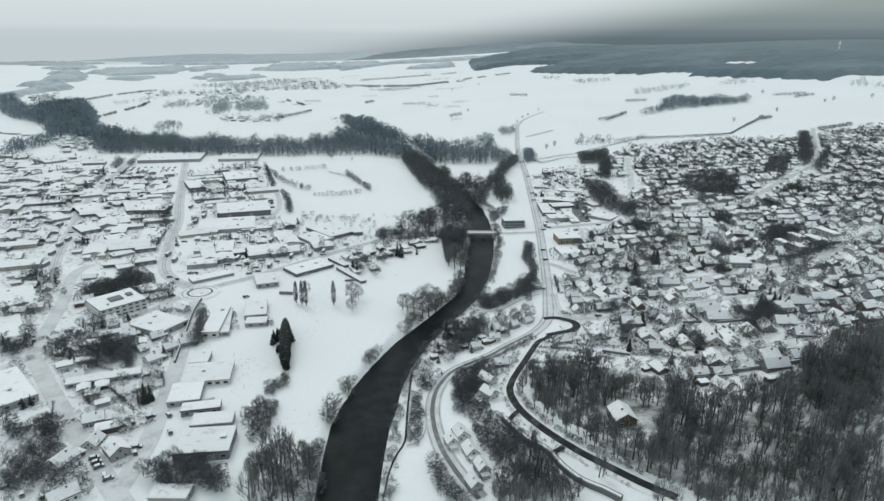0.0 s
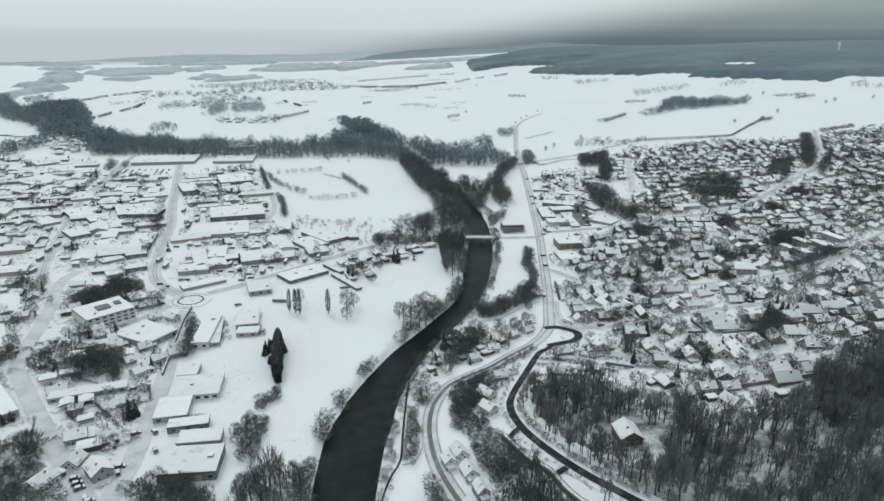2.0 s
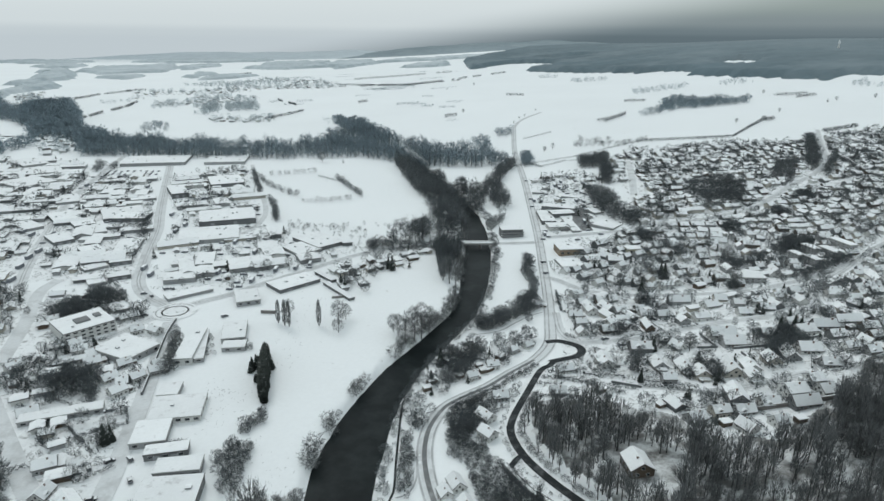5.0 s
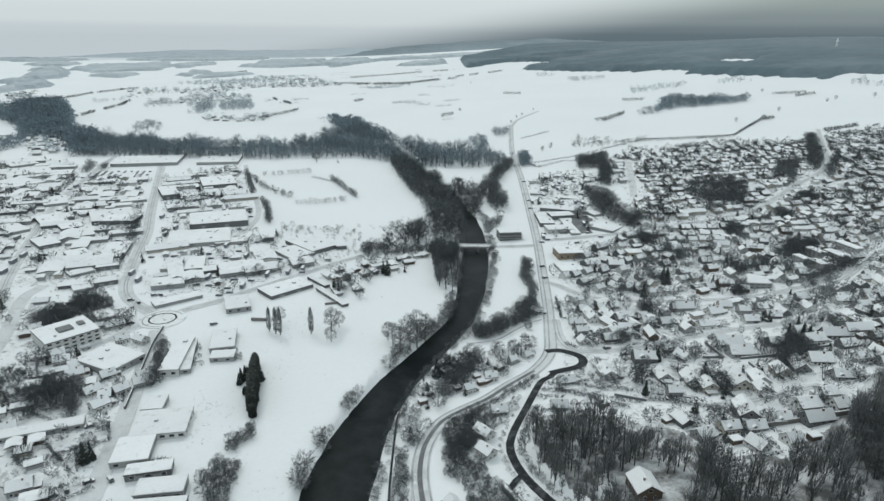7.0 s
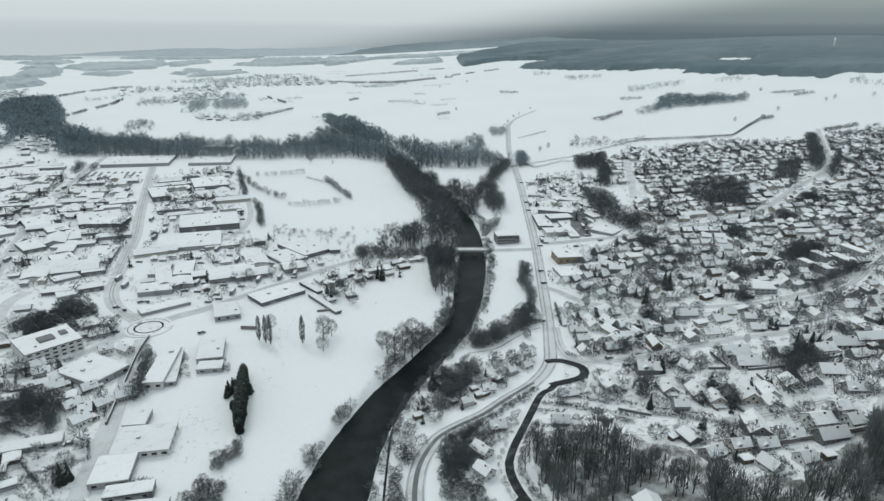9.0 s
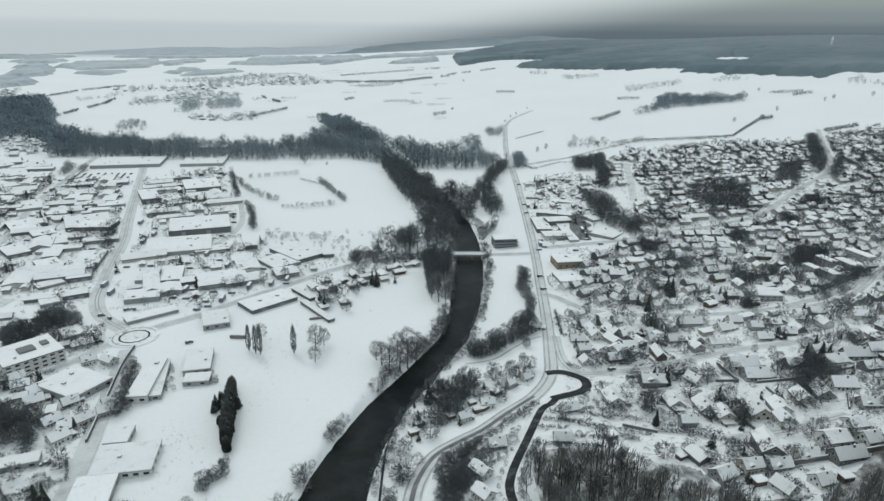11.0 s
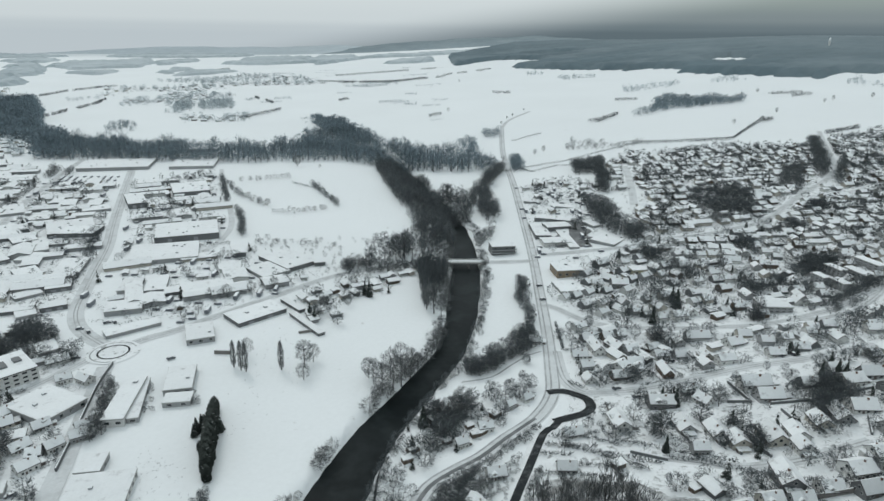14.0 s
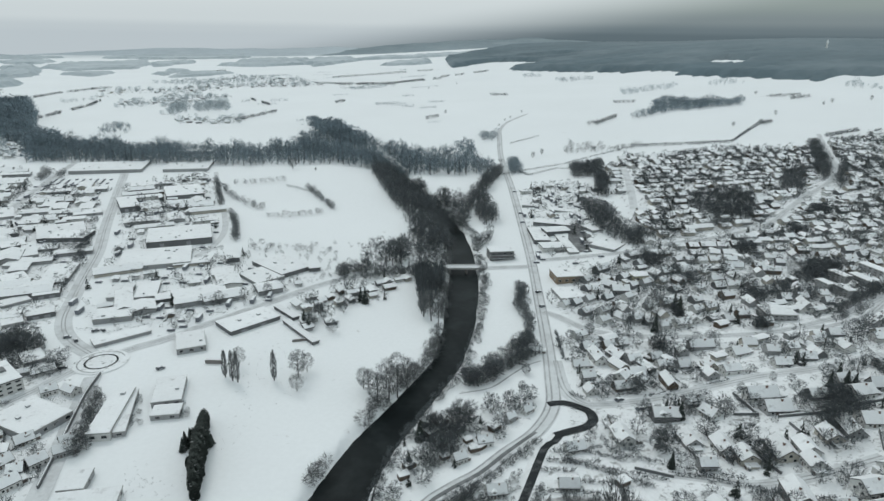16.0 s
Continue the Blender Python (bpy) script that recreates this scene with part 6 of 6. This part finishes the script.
X, Y = [np.concatenate(q) for q in zip(scatter(GARDENS, 3.2), scatter(SLOPE, 6.5))]
spots.append(np.stack([X, Y], 1)[rng.uniform(0, 1, len(X)) < 0.42])


def garden_trees(name, pts, units, low, high, mat, label):
    tri, slots = gather(units, pts[:, 0], pts[:, 1], rng.uniform(low, high, len(pts)))
    tagged(new(name, triangles(name, tri, [M_BARK, mat], slots)), label, "trees", kind="stuff")


plot = []
for x, y, r in TAKEN:
    if inside(PLOTS, x, y):
        for _ in range(9):
            q, far_out = rng.uniform(0, 6.28), rng.uniform(0.5, 7.0)
            plot.append((x + (r + far_out) * math.cos(q), y + (r + far_out) * math.sin(q)))
spots.append(np.array(plot))
pts = np.concatenate([s for s in spots if len(s)])
keep = np.ones(len(pts), bool)
for line, width in ROADS:
    keep &= distance([q[:2] for q in line], pts[:, 0], pts[:, 1])[0] > width / 2 + 1
pts = pts[keep]
kind = rng.uniform(0, 1, len(pts))
keep = ~in_river(pts[:, 0], pts[:, 1], 2)
pts, kind = pts[keep], kind[keep]
keep = free(pts[:, 0], pts[:, 1], 0.3)
pts, kind = pts[keep], kind[keep]
reach = np.hypot(pts[:, 0], pts[:, 1])
for name, tiers, share, low, high, label in (
    ("garden_shrubs", (SCRUB, MIDGE, FAR), (0.0, 0.48), 1.6, 3.8, "leafless shrubs in snowy gardens"),
    ("garden_trees", (SPRAY, MIDGE, FAR), (0.48, 0.91), 4.5, 9, "bare trees in snowy gardens"),
):
    mine = (kind >= share[0]) & (kind < share[1])
    for (a, b), units, word, tail in zip(((0, 430), (430, 680), (680, 9999)), tiers, ("", "upper_", "distant_"), ("", " higher up", " farther off")):
        garden_trees(word + name, pts[mine & (reach >= a) & (reach < b)], units, low, high, M_TWIG_DARK, label + tail)
garden_trees("garden_conifers", pts[kind >= 0.91], FIR, 4, 9, M_NEEDLE, "dark conifers in snowy gardens")
for a in ([(-168.4, 261.6), (-159.8, 271.1), (-149.2, 278.0)], [(-156.9, 247.4), (-144.8, 256.9), (-139.3, 263.2)], [(-134.0, 226.3), (-124.1, 236.3)], [(-221.4, 312.7), (-207.8, 322.8)], [(-165.4, 301.7), (-155.1, 314.9)], [(-159.6, 194.6), (-148.2, 207.8)], [(-189.6, 290.1), (-163.7, 279.0)], [(-169.8, 323.3), (-158.5, 334.4)], [(-205.4, 330.1), (-189.8, 338.1), (-180.1, 346.0)], [(-156.9, 262.7), (-136.4, 244.2)], [(-185.9, 278.5), (-158.7, 248.4)], [(-166.3, 231.0), (-155.3, 237.3)], [(-144.7, 231.0), (-133.2, 237.4)], [(-123.0, 248.5), (-102.5, 252.3)], [(52.5, 294.9), (61.9, 292.7), (72.6, 295.6)], [(49.3, 289.2), (62.5, 286.0), (68.9, 285.9)], [(65.7, 281.8), (76.9, 277.6), (89.2, 271.9)], [(53.3, 275.9), (71.9, 271.6)], [(44.8, 283.7), (58.5, 281.0)], [(42.7, 271.9), (68.1, 265.5)], [(90.9, 275.4), (103.1, 271.5), (111.5, 264.9), (120.8, 259.6)], [(70.2, 340.3), (76.0, 333.2)], [(78.0, 409.2), (75.2, 374.8)], [(126.6, 960.6), (170.9, 992.1)], [(264.5, 1043.3), (314.7, 1104.8)], [(675.0, 1277.8), (743.5, 1300.7)], [(674.3, 1327.7), (736.3, 1320.3)], [(364.6, 1295.9), (408.4, 1295.8)], [(350.9, 888.3), (405.9, 897.6), (510.7, 1038.1), (554.6, 1055.2)], [(-184.6, 1525.2), (-162.1, 1581.6)], [(-140.8, 767.9), (-105.6, 736.9)], [(-691.1, 1261.7), (-694.7, 1347.4), (-697.8, 1484.9), (-717.4, 1573.3)], [(-297.4, 1972.5), (-72.4, 2003.4), (100.5, 2175.7), (237.5, 2282.3)], [(-281.6, 2222.5), (-85.4, 2344.4), (71.4, 2417.7)], [(262.6, 906.8), (331.4, 894.2), (405.9, 897.6)], [(108.1, 821.4), (123.9, 776.8), (156.0, 797.2), (170.2, 789.1)], [(-899.1, 1630.1), (-894.8, 1750.6), (-857.1, 1871.5), (-765.0, 1928.4)], [(-392.5, 1620.3), (-315.6, 1491.1)], [(-334.8, 1253.0), (-274.5, 1407.5)], [(-88.4, 1389.7), (-64.9, 1441.7)], [(4.2, 1197.9), (34.0, 1219.9)], [(-302.4, 2004.3), (-110.6, 1981.3), (69.3, 2100.5)], [(-781.1, 2467.4), (-714.4, 2616.6), (-658.6, 2713.9)], [(-329.3, 2036.6), (-168.0, 2008.2), (-70.9, 1969.9)], [(162.1, 1570.4), (199.4, 1542.0)], [(103.5, 1944.8), (154.6, 1953.7)], [(220.4, 858.4), (282.6, 900.4), (404.6, 894.8), (500.1, 1017.4), (565.2, 1066.5)], [(88.5, 793.7), (170.4, 819.2), (220.4, 858.4)], [(258.8, 894.1), (399.4, 883.8)], [(253.8, 1051.4), (270.8, 1051.1)], [(522.6, 906.9), (690.1, 1020.4)], [(-190.9, 562.1), (-168.8, 553.9), (-150.2, 562.5)], [(77.8, 288.7), (89.5, 283.0), (102.8, 273.8), (114.7, 269.0)], [(55.7, 288.9), (71.3, 277.7), (82.7, 268.7)], [(60.8, 296.0), (78.0, 285.2)], [(111.6, 261.7), (137.2, 252.4), (164.2, 252.0)]):
    for (xa, ya), (xb, yb) in zip(a, a[1:]):
        d = math.hypot(xa, ya)
        hedge(xa, ya, xb, yb, 2.0 if d < 420 else 2.4 if d < 1000 else 6.0, 1.2 if d < 420 else 2.5, 14 if d < 420 else 8 if d < 1000 else 5)
# field boundaries round the far village, haze put into the twig colour
near_hedges, HEDGE[:] = list(HEDGE), []
for _ in range(46):
    x, y = rng.uniform(-950, 150), rng.uniform(1130, 2500)
    if abs(x + 0.33 * (y - 1100) + 20) < 420:
        q, run = radians(rng.choice([6, 20]) + rng.uniform(-10, 10)), rng.uniform(25, 110)
        hedge(x, y, x + run * math.cos(q), y + run * math.sin(q), rng.uniform(3, 6), 2.5, 3.0)
tagged(new("field_boundaries", triangles("field_boundaries", np.concatenate(HEDGE), [M_TWIG_FAR])), "thin haze-coloured rows of shrubs between far snowy fields", "hedge", kind="stuff")
HEDGE[:] = near_hedges
tagged(new("hedges", triangles("hedges", np.concatenate(HEDGE), [M_TWIG_DARK])), "dark leafless hedges between snowy plots", "hedge", kind="stuff")

# brown weeds and stubble showing through the meadows
stubble = []
for a in ([(-76.0, 313.1), (-79.4, 351.7), (-79.4, 384.0)], [(-105.5, 297.2), (-100.5, 288.1), (-98.2, 273.6), (-95.9, 264.2)], [(-82.3, 408.9), (-67.9, 383.6), (-59.6, 356.1)], [(-91.1, 291.4), (-71.8, 248.4), (-56.1, 222.2)]):
    for (xa, ya), (xb, yb) in zip(a, a[1:]):
        for _ in range(26):
            q = rng.uniform()
            stubble.append((xa + (xb - xa) * q + rng.normal(0, 5), ya + (yb - ya) * q + rng.normal(0, 5)))
garden_trees("meadow_stubble", np.array(stubble), TUFT, 0.25, 0.6, M_TWIG, "thin dry weeds poking through the meadow snow")
for name, poly, spacing in (("garden_tufts", TOWN, 5.0), ("west_garden_tufts", WEST_NEAR, 3.6), ("yard_tufts", WEST, 5.0), ("mill_tufts", MILL, 4.6), ("works_tufts", YARDS, 5.0)):
    X, Y = scatter(poly, spacing)
    keep = np.array([noise.noise((x * 0.05, y * 0.05, 1.7)) for x, y in zip(X, Y)]) + rng.uniform(-0.5, 0.5, len(X)) > 0.05
    for line, width in ROADS:
        keep &= distance([q[:2] for q in line], X, Y)[0] > width / 2 + 0.8
    keep &= free(X, Y, 0.2) & (~inside(PLOTS, X, Y) | (rng.uniform(0, 1, len(X)) < 0.8))
    garden_trees(name, np.stack([X, Y], 1)[keep], TUFT, 0.8, 2.0, M_TWIG_DARK, "low leafless bushes and tall weeds poking through the snow")
for name, poly, spacing, bar in (("town_clumps", TOWN, 5.0, 0.12), ("west_clumps", WEST, 7.0, 0.36), ("mill_clumps", MILL, 7.0, 0.40), ("near_west_clumps", WEST_NEAR, 5.0, 0.26)):
    X, Y = scatter(poly, spacing)
    keep = np.array([noise.noise((x * 0.028, y * 0.028, 9.1)) for x, y in zip(X, Y)]) + rng.uniform(-0.25, 0.25, len(X)) > np.where(np.hypot(X, Y) < 430, bar + 0.10, bar)
    for line, width in ROADS:
        keep &= distance([q[:2] for q in line], X, Y)[0] > width / 2 + 1.5
    keep &= free(X, Y, 0.8 if name[:4] in ("west", "mill") else -0.3) & ~inside(PLOTS, X, Y)
    handy = np.hypot(X, Y) < 430
    for word, some, units in (("", keep & handy, SPRAY), ("upper_", keep & ~handy & (np.hypot(X, Y) < 680), MIDGE), ("far_", keep & (np.hypot(X, Y) >= 680), FAR)):
        if some.any():
            garden_trees(word + name, np.stack([X, Y], 1)[some], units, 4, 8.5, M_TWIG_DARK, "clumps of leafless trees between the houses")
away = np.concatenate(town_trees)
# village trees take the twig colour paled for haze
garden_trees("village_trees", away, FAR, 5, 11, M_TWIG_HAZE, "haze-coloured trees among the houses of a far village")

# brush along both banks of the river
line = smooth_line([p[:2] for p in RIVER], 3.2)
way = np.gradient(line, axis=0)
way /= np.linalg.norm(way, axis=1)[:, None]
half = np.interp(distance([p[:2] for p in RIVER], line[:, 0], line[:, 1])[1], np.arange(len(RIVER)), [p[2] / 2 for p in RIVER])
for s, low, high, bar, word, tone in ((-1, 1.6, 6.5, -0.20, "west_bank_brush", M_TWIG), (1, 1.2, 4.2, -0.30, "east_bank_brush", M_TWIG_DARK)):
    run = []
    for _ in range(2):
        edge = line + np.stack([way[:, 1], -way[:, 0]], 1) * (s * (half + rng.uniform(0.8, 3.2 if s < 0 else 5.5, len(line))))[:, None] + rng.normal(0, 0.8, line.shape)
        thick = np.array([noise.noise((x * 0.055, y * 0.055, s * 3.0)) for x, y in edge])
        run.append(edge[(edge[:, 1] < 640) & (thick > np.where(edge[:, 1] < 310, bar - (0.3 if s > 0 else 0.0), bar - (0.2 if s > 0 else -0.04)))])
    garden_trees(word, np.concatenate(run), SCRUB, low, high, tone, "leafless brush on the snowy river bank")

# ---- far hills ----
EDGE = [(78, 3083), (78, 2510), (207, 2366), (320, 2203), (504, 1994), (608, 1812), (738, 1637), (775, 1574), (878, 1406), (919, 1353)]
FOREST = EDGE + [(2600, 1500), (4400, 2500), (3500, 4400), (700, 4700)]
fx = np.arange(-1400, 4400, 24.0)
fy = np.arange(1300, 4750, 22.0)
FX, FY = np.meshgrid(fx, fy)
FZ = ground(FX, FY) + 14 + 2.2 * rng.uniform(-1, 1, FX.shape)
ok = inside(FOREST, FX, FY)
for cx, cy, rx, ry in [(297, 2475, 97, 125), (859, 1908, 19, 40), (629, 1836, 35, 47), (937, 1442, 27, 47), (530, 2783, 83, 76)]:
    ok &= ((FX - cx) / rx) ** 2 + ((FY - cy) / ry) ** 2 > 1
deep = ok.copy()
for _ in range(2):
    deep[1:-1, 1:-1] &= deep[:-2, 1:-1] & deep[2:, 1:-1] & deep[1:-1, :-2] & deep[1:-1, 2:]
FZ = np.where(deep, FZ, ground(FX, FY) - 2)
b, n = Builder(), len(fx)
FX, FY = FX + rng.uniform(-7, 7, FX.shape), FY + rng.uniform(-7, 7, FX.shape)
b.v = list(zip(FX.ravel().tolist(), FY.ravel().tolist(), FZ.ravel().tolist()))
b.f = [(j * n + i, j * n + i + 1, (j + 1) * n + i + 1, (j + 1) * n + i) for j in range(len(fy) - 1) for i in range(n - 1) if ok[j, i]]
b.m = [0] * len(b.f)
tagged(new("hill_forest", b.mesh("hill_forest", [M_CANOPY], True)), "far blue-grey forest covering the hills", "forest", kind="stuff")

# low ridges that close the plain, haze put into their colour, nearer one darker
M_MIDWOOD = material("hazed_mid_ridge_wood", (0.245, 0.30, 0.325), 0.95, 0.12, 0.03, 0.004, (0.31, 0.36, 0.38), 0.58, 0.14, 0.006)
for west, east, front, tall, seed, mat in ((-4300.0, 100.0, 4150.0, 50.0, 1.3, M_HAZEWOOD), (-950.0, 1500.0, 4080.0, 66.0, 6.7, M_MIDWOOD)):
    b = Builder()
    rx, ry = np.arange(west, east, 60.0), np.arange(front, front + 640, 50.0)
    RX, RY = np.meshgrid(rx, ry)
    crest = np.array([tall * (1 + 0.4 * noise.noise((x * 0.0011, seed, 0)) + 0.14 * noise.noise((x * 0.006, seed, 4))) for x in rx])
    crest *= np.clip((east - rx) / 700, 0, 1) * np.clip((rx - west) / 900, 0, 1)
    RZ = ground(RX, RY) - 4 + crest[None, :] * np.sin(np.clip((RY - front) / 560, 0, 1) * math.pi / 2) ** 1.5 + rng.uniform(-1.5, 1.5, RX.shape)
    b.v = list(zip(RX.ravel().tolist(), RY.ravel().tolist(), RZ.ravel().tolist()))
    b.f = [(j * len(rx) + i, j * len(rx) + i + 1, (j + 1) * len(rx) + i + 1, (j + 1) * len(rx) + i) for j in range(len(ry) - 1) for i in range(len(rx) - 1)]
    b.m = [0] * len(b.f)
    tagged(new("far_ridge", b.mesh("far_ridge", [mat], True)), "low pale ridge of haze-coloured forest beyond the plain", "forest", kind="stuff")

# plain glowing backdrop of distant haze, its tones put into the emission
haze = bpy.data.materials.new("distant_haze")
haze.use_nodes = True
hn, hl = haze.node_tree.nodes, haze.node_tree.links
hn.clear()
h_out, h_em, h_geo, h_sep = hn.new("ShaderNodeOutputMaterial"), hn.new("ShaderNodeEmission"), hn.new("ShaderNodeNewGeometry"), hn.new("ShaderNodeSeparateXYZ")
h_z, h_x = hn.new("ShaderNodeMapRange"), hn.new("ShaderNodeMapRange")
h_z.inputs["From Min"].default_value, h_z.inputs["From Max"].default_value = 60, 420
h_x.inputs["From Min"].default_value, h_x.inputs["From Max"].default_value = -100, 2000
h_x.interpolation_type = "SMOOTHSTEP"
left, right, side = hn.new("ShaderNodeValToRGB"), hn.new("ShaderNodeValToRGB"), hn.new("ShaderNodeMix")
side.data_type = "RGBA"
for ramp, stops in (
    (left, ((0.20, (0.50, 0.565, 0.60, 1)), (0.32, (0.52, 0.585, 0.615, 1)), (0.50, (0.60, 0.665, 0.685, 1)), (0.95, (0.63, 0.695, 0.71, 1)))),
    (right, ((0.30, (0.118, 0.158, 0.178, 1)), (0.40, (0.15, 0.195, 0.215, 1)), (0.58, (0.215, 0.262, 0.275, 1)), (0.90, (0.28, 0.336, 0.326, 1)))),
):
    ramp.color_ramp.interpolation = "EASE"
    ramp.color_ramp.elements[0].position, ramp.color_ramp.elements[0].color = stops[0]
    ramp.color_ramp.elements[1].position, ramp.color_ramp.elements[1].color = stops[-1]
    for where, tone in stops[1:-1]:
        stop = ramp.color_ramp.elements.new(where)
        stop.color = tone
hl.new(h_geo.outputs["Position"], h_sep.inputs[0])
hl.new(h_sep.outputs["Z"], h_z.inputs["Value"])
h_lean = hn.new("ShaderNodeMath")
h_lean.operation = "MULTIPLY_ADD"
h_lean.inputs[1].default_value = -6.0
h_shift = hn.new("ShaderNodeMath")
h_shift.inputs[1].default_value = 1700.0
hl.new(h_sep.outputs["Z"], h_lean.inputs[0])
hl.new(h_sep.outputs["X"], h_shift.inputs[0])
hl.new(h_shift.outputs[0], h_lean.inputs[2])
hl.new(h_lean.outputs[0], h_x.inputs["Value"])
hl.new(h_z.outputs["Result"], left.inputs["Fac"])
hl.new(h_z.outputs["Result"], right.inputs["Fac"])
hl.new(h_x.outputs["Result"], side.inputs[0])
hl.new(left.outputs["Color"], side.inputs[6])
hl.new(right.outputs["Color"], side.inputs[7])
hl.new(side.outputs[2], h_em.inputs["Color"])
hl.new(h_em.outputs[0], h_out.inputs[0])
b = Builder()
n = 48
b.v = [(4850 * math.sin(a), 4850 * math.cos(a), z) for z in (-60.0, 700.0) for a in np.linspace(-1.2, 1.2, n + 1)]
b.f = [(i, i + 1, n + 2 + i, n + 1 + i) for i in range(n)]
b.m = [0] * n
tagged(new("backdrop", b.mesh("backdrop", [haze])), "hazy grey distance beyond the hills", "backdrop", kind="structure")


def lookout_tower(x, y):
    """A white tower above the trees of the hill."""
    top = thing("lookout_tower", pose(x, y, height(x, y)), "slender white tower above the wooded hill", "tower")
    shaft = part("shaft", Builder().tube((0, 0, -1), (0, 0, 26), 3.4, 2.2, 10), M_WALL["white"], top)
    part("gallery", Builder().tube((0, 0, 26), (0, 0, 27), 3.6, 3.6, 12).tube((0, 0, 27), (0, 0, 31), 2.6, 2.6, 12), M_SNOW, shaft)
    part("roof", Builder().tube((0, 0, 31), (0, 0, 36), 3.0, 0.2, 12), M_SNOW, top, "snowy pointed roof")
    return top


lookout_tower(1146, 1925)

# parked cars in rows, far off
b = Builder()
(ox, oy), (ax, ay), (bx, by) = [(-386.5, 727.1), (-320.0, 728.1), (-403.7, 795.4)]
for i in range(9):
    for j in range(15):
        u, v = (i + 0.5) / 9, (j + 0.5) / 15
        if rng.uniform() < 0.75:
            x, y = ox + (ax - ox) * u + (bx - ox) * v, oy + (ay - oy) * u + (by - oy) * v
            z = height(x, y)
            b.box(x - 0.9, y - 2.1, z + 0.2, x + 0.9, y + 2.1, z + 0.95, 0).box(x - 0.75, y - 1.4, z + 0.95, x + 0.75, y + 1.0, z + 1.4, 0).box(x - 0.8, y - 1.5, z + 1.404, x + 0.8, y + 1.1, z + 1.52, 1)
for poly, spacing in ((WEST, 12.0), (MILL, 11.0), (YARDS, 9.0)):
    X, Y = scatter(poly, spacing)
    keep = free(X, Y, 2.0) & (rng.uniform(0, 1, len(X)) < 0.5)
    for x, y in zip(X[keep].tolist(), Y[keep].tolist()):
        z = height(x, y)
        if rng.uniform() < 0.3:
            b.box(x - 1.1, y - 3.5, z + 0.4, x + 1.1, y + 3.5, z + 2.9, 0).box(x - 1.0, y - 3.4, z + 2.904, x + 1.0, y + 3.4, z + 3.0, 1)
        else:
            b.box(x - 2.1, y - 0.9, z + 0.2, x + 2.1, y + 0.9, z + 0.95, 0).box(x - 1.4, y - 0.75, z + 0.95, x + 1.0, y + 0.75, z + 1.4, 0).box(x - 1.5, y - 0.7, z + 1.404, x + 1.1, y + 0.7, z + 1.5, 1)
tagged(new("parked_cars", b.mesh("parked_cars", [M_PAINT, M_SNOW])), "rows of snow-covered cars in a large car park", "cars", kind="stuff")

# cars along the near streets
for x, y in [(-136.7, 210.3), (-134.4, 207.6), (-132.1, 204.9), (-127.2, 199.6), (-124.9, 198.0), (-136.2, 231.4), (-132.9, 234.6), (-123.2, 217.4), (-122.2, 213.7), (-127.1, 239.1), (-119.7, 240.5), (-113.9, 227.8), (-160.1, 192.9), (-151.9, 189.1), (-143.9, 187.8), (-161.0, 196.8)] + [(-188.8, 409.5), (-182.3, 405.7), (-177.5, 417.4), (-173.8, 418.2), (-178.3, 378.6), (-173.7, 376.1), (-125.8, 375.4), (90.0, 331.5), (96.1, 322.5), (123.3, 355.3), (135.8, 356.1), (175.2, 349.9), (180.7, 350.3), (79.1, 468.0), (77.4, 445.2), (124.1, 368.0), (130.9, 360.5)]:
    car(x, y, rng.choice([35, 125, 20]) + rng.uniform(-8, 8))
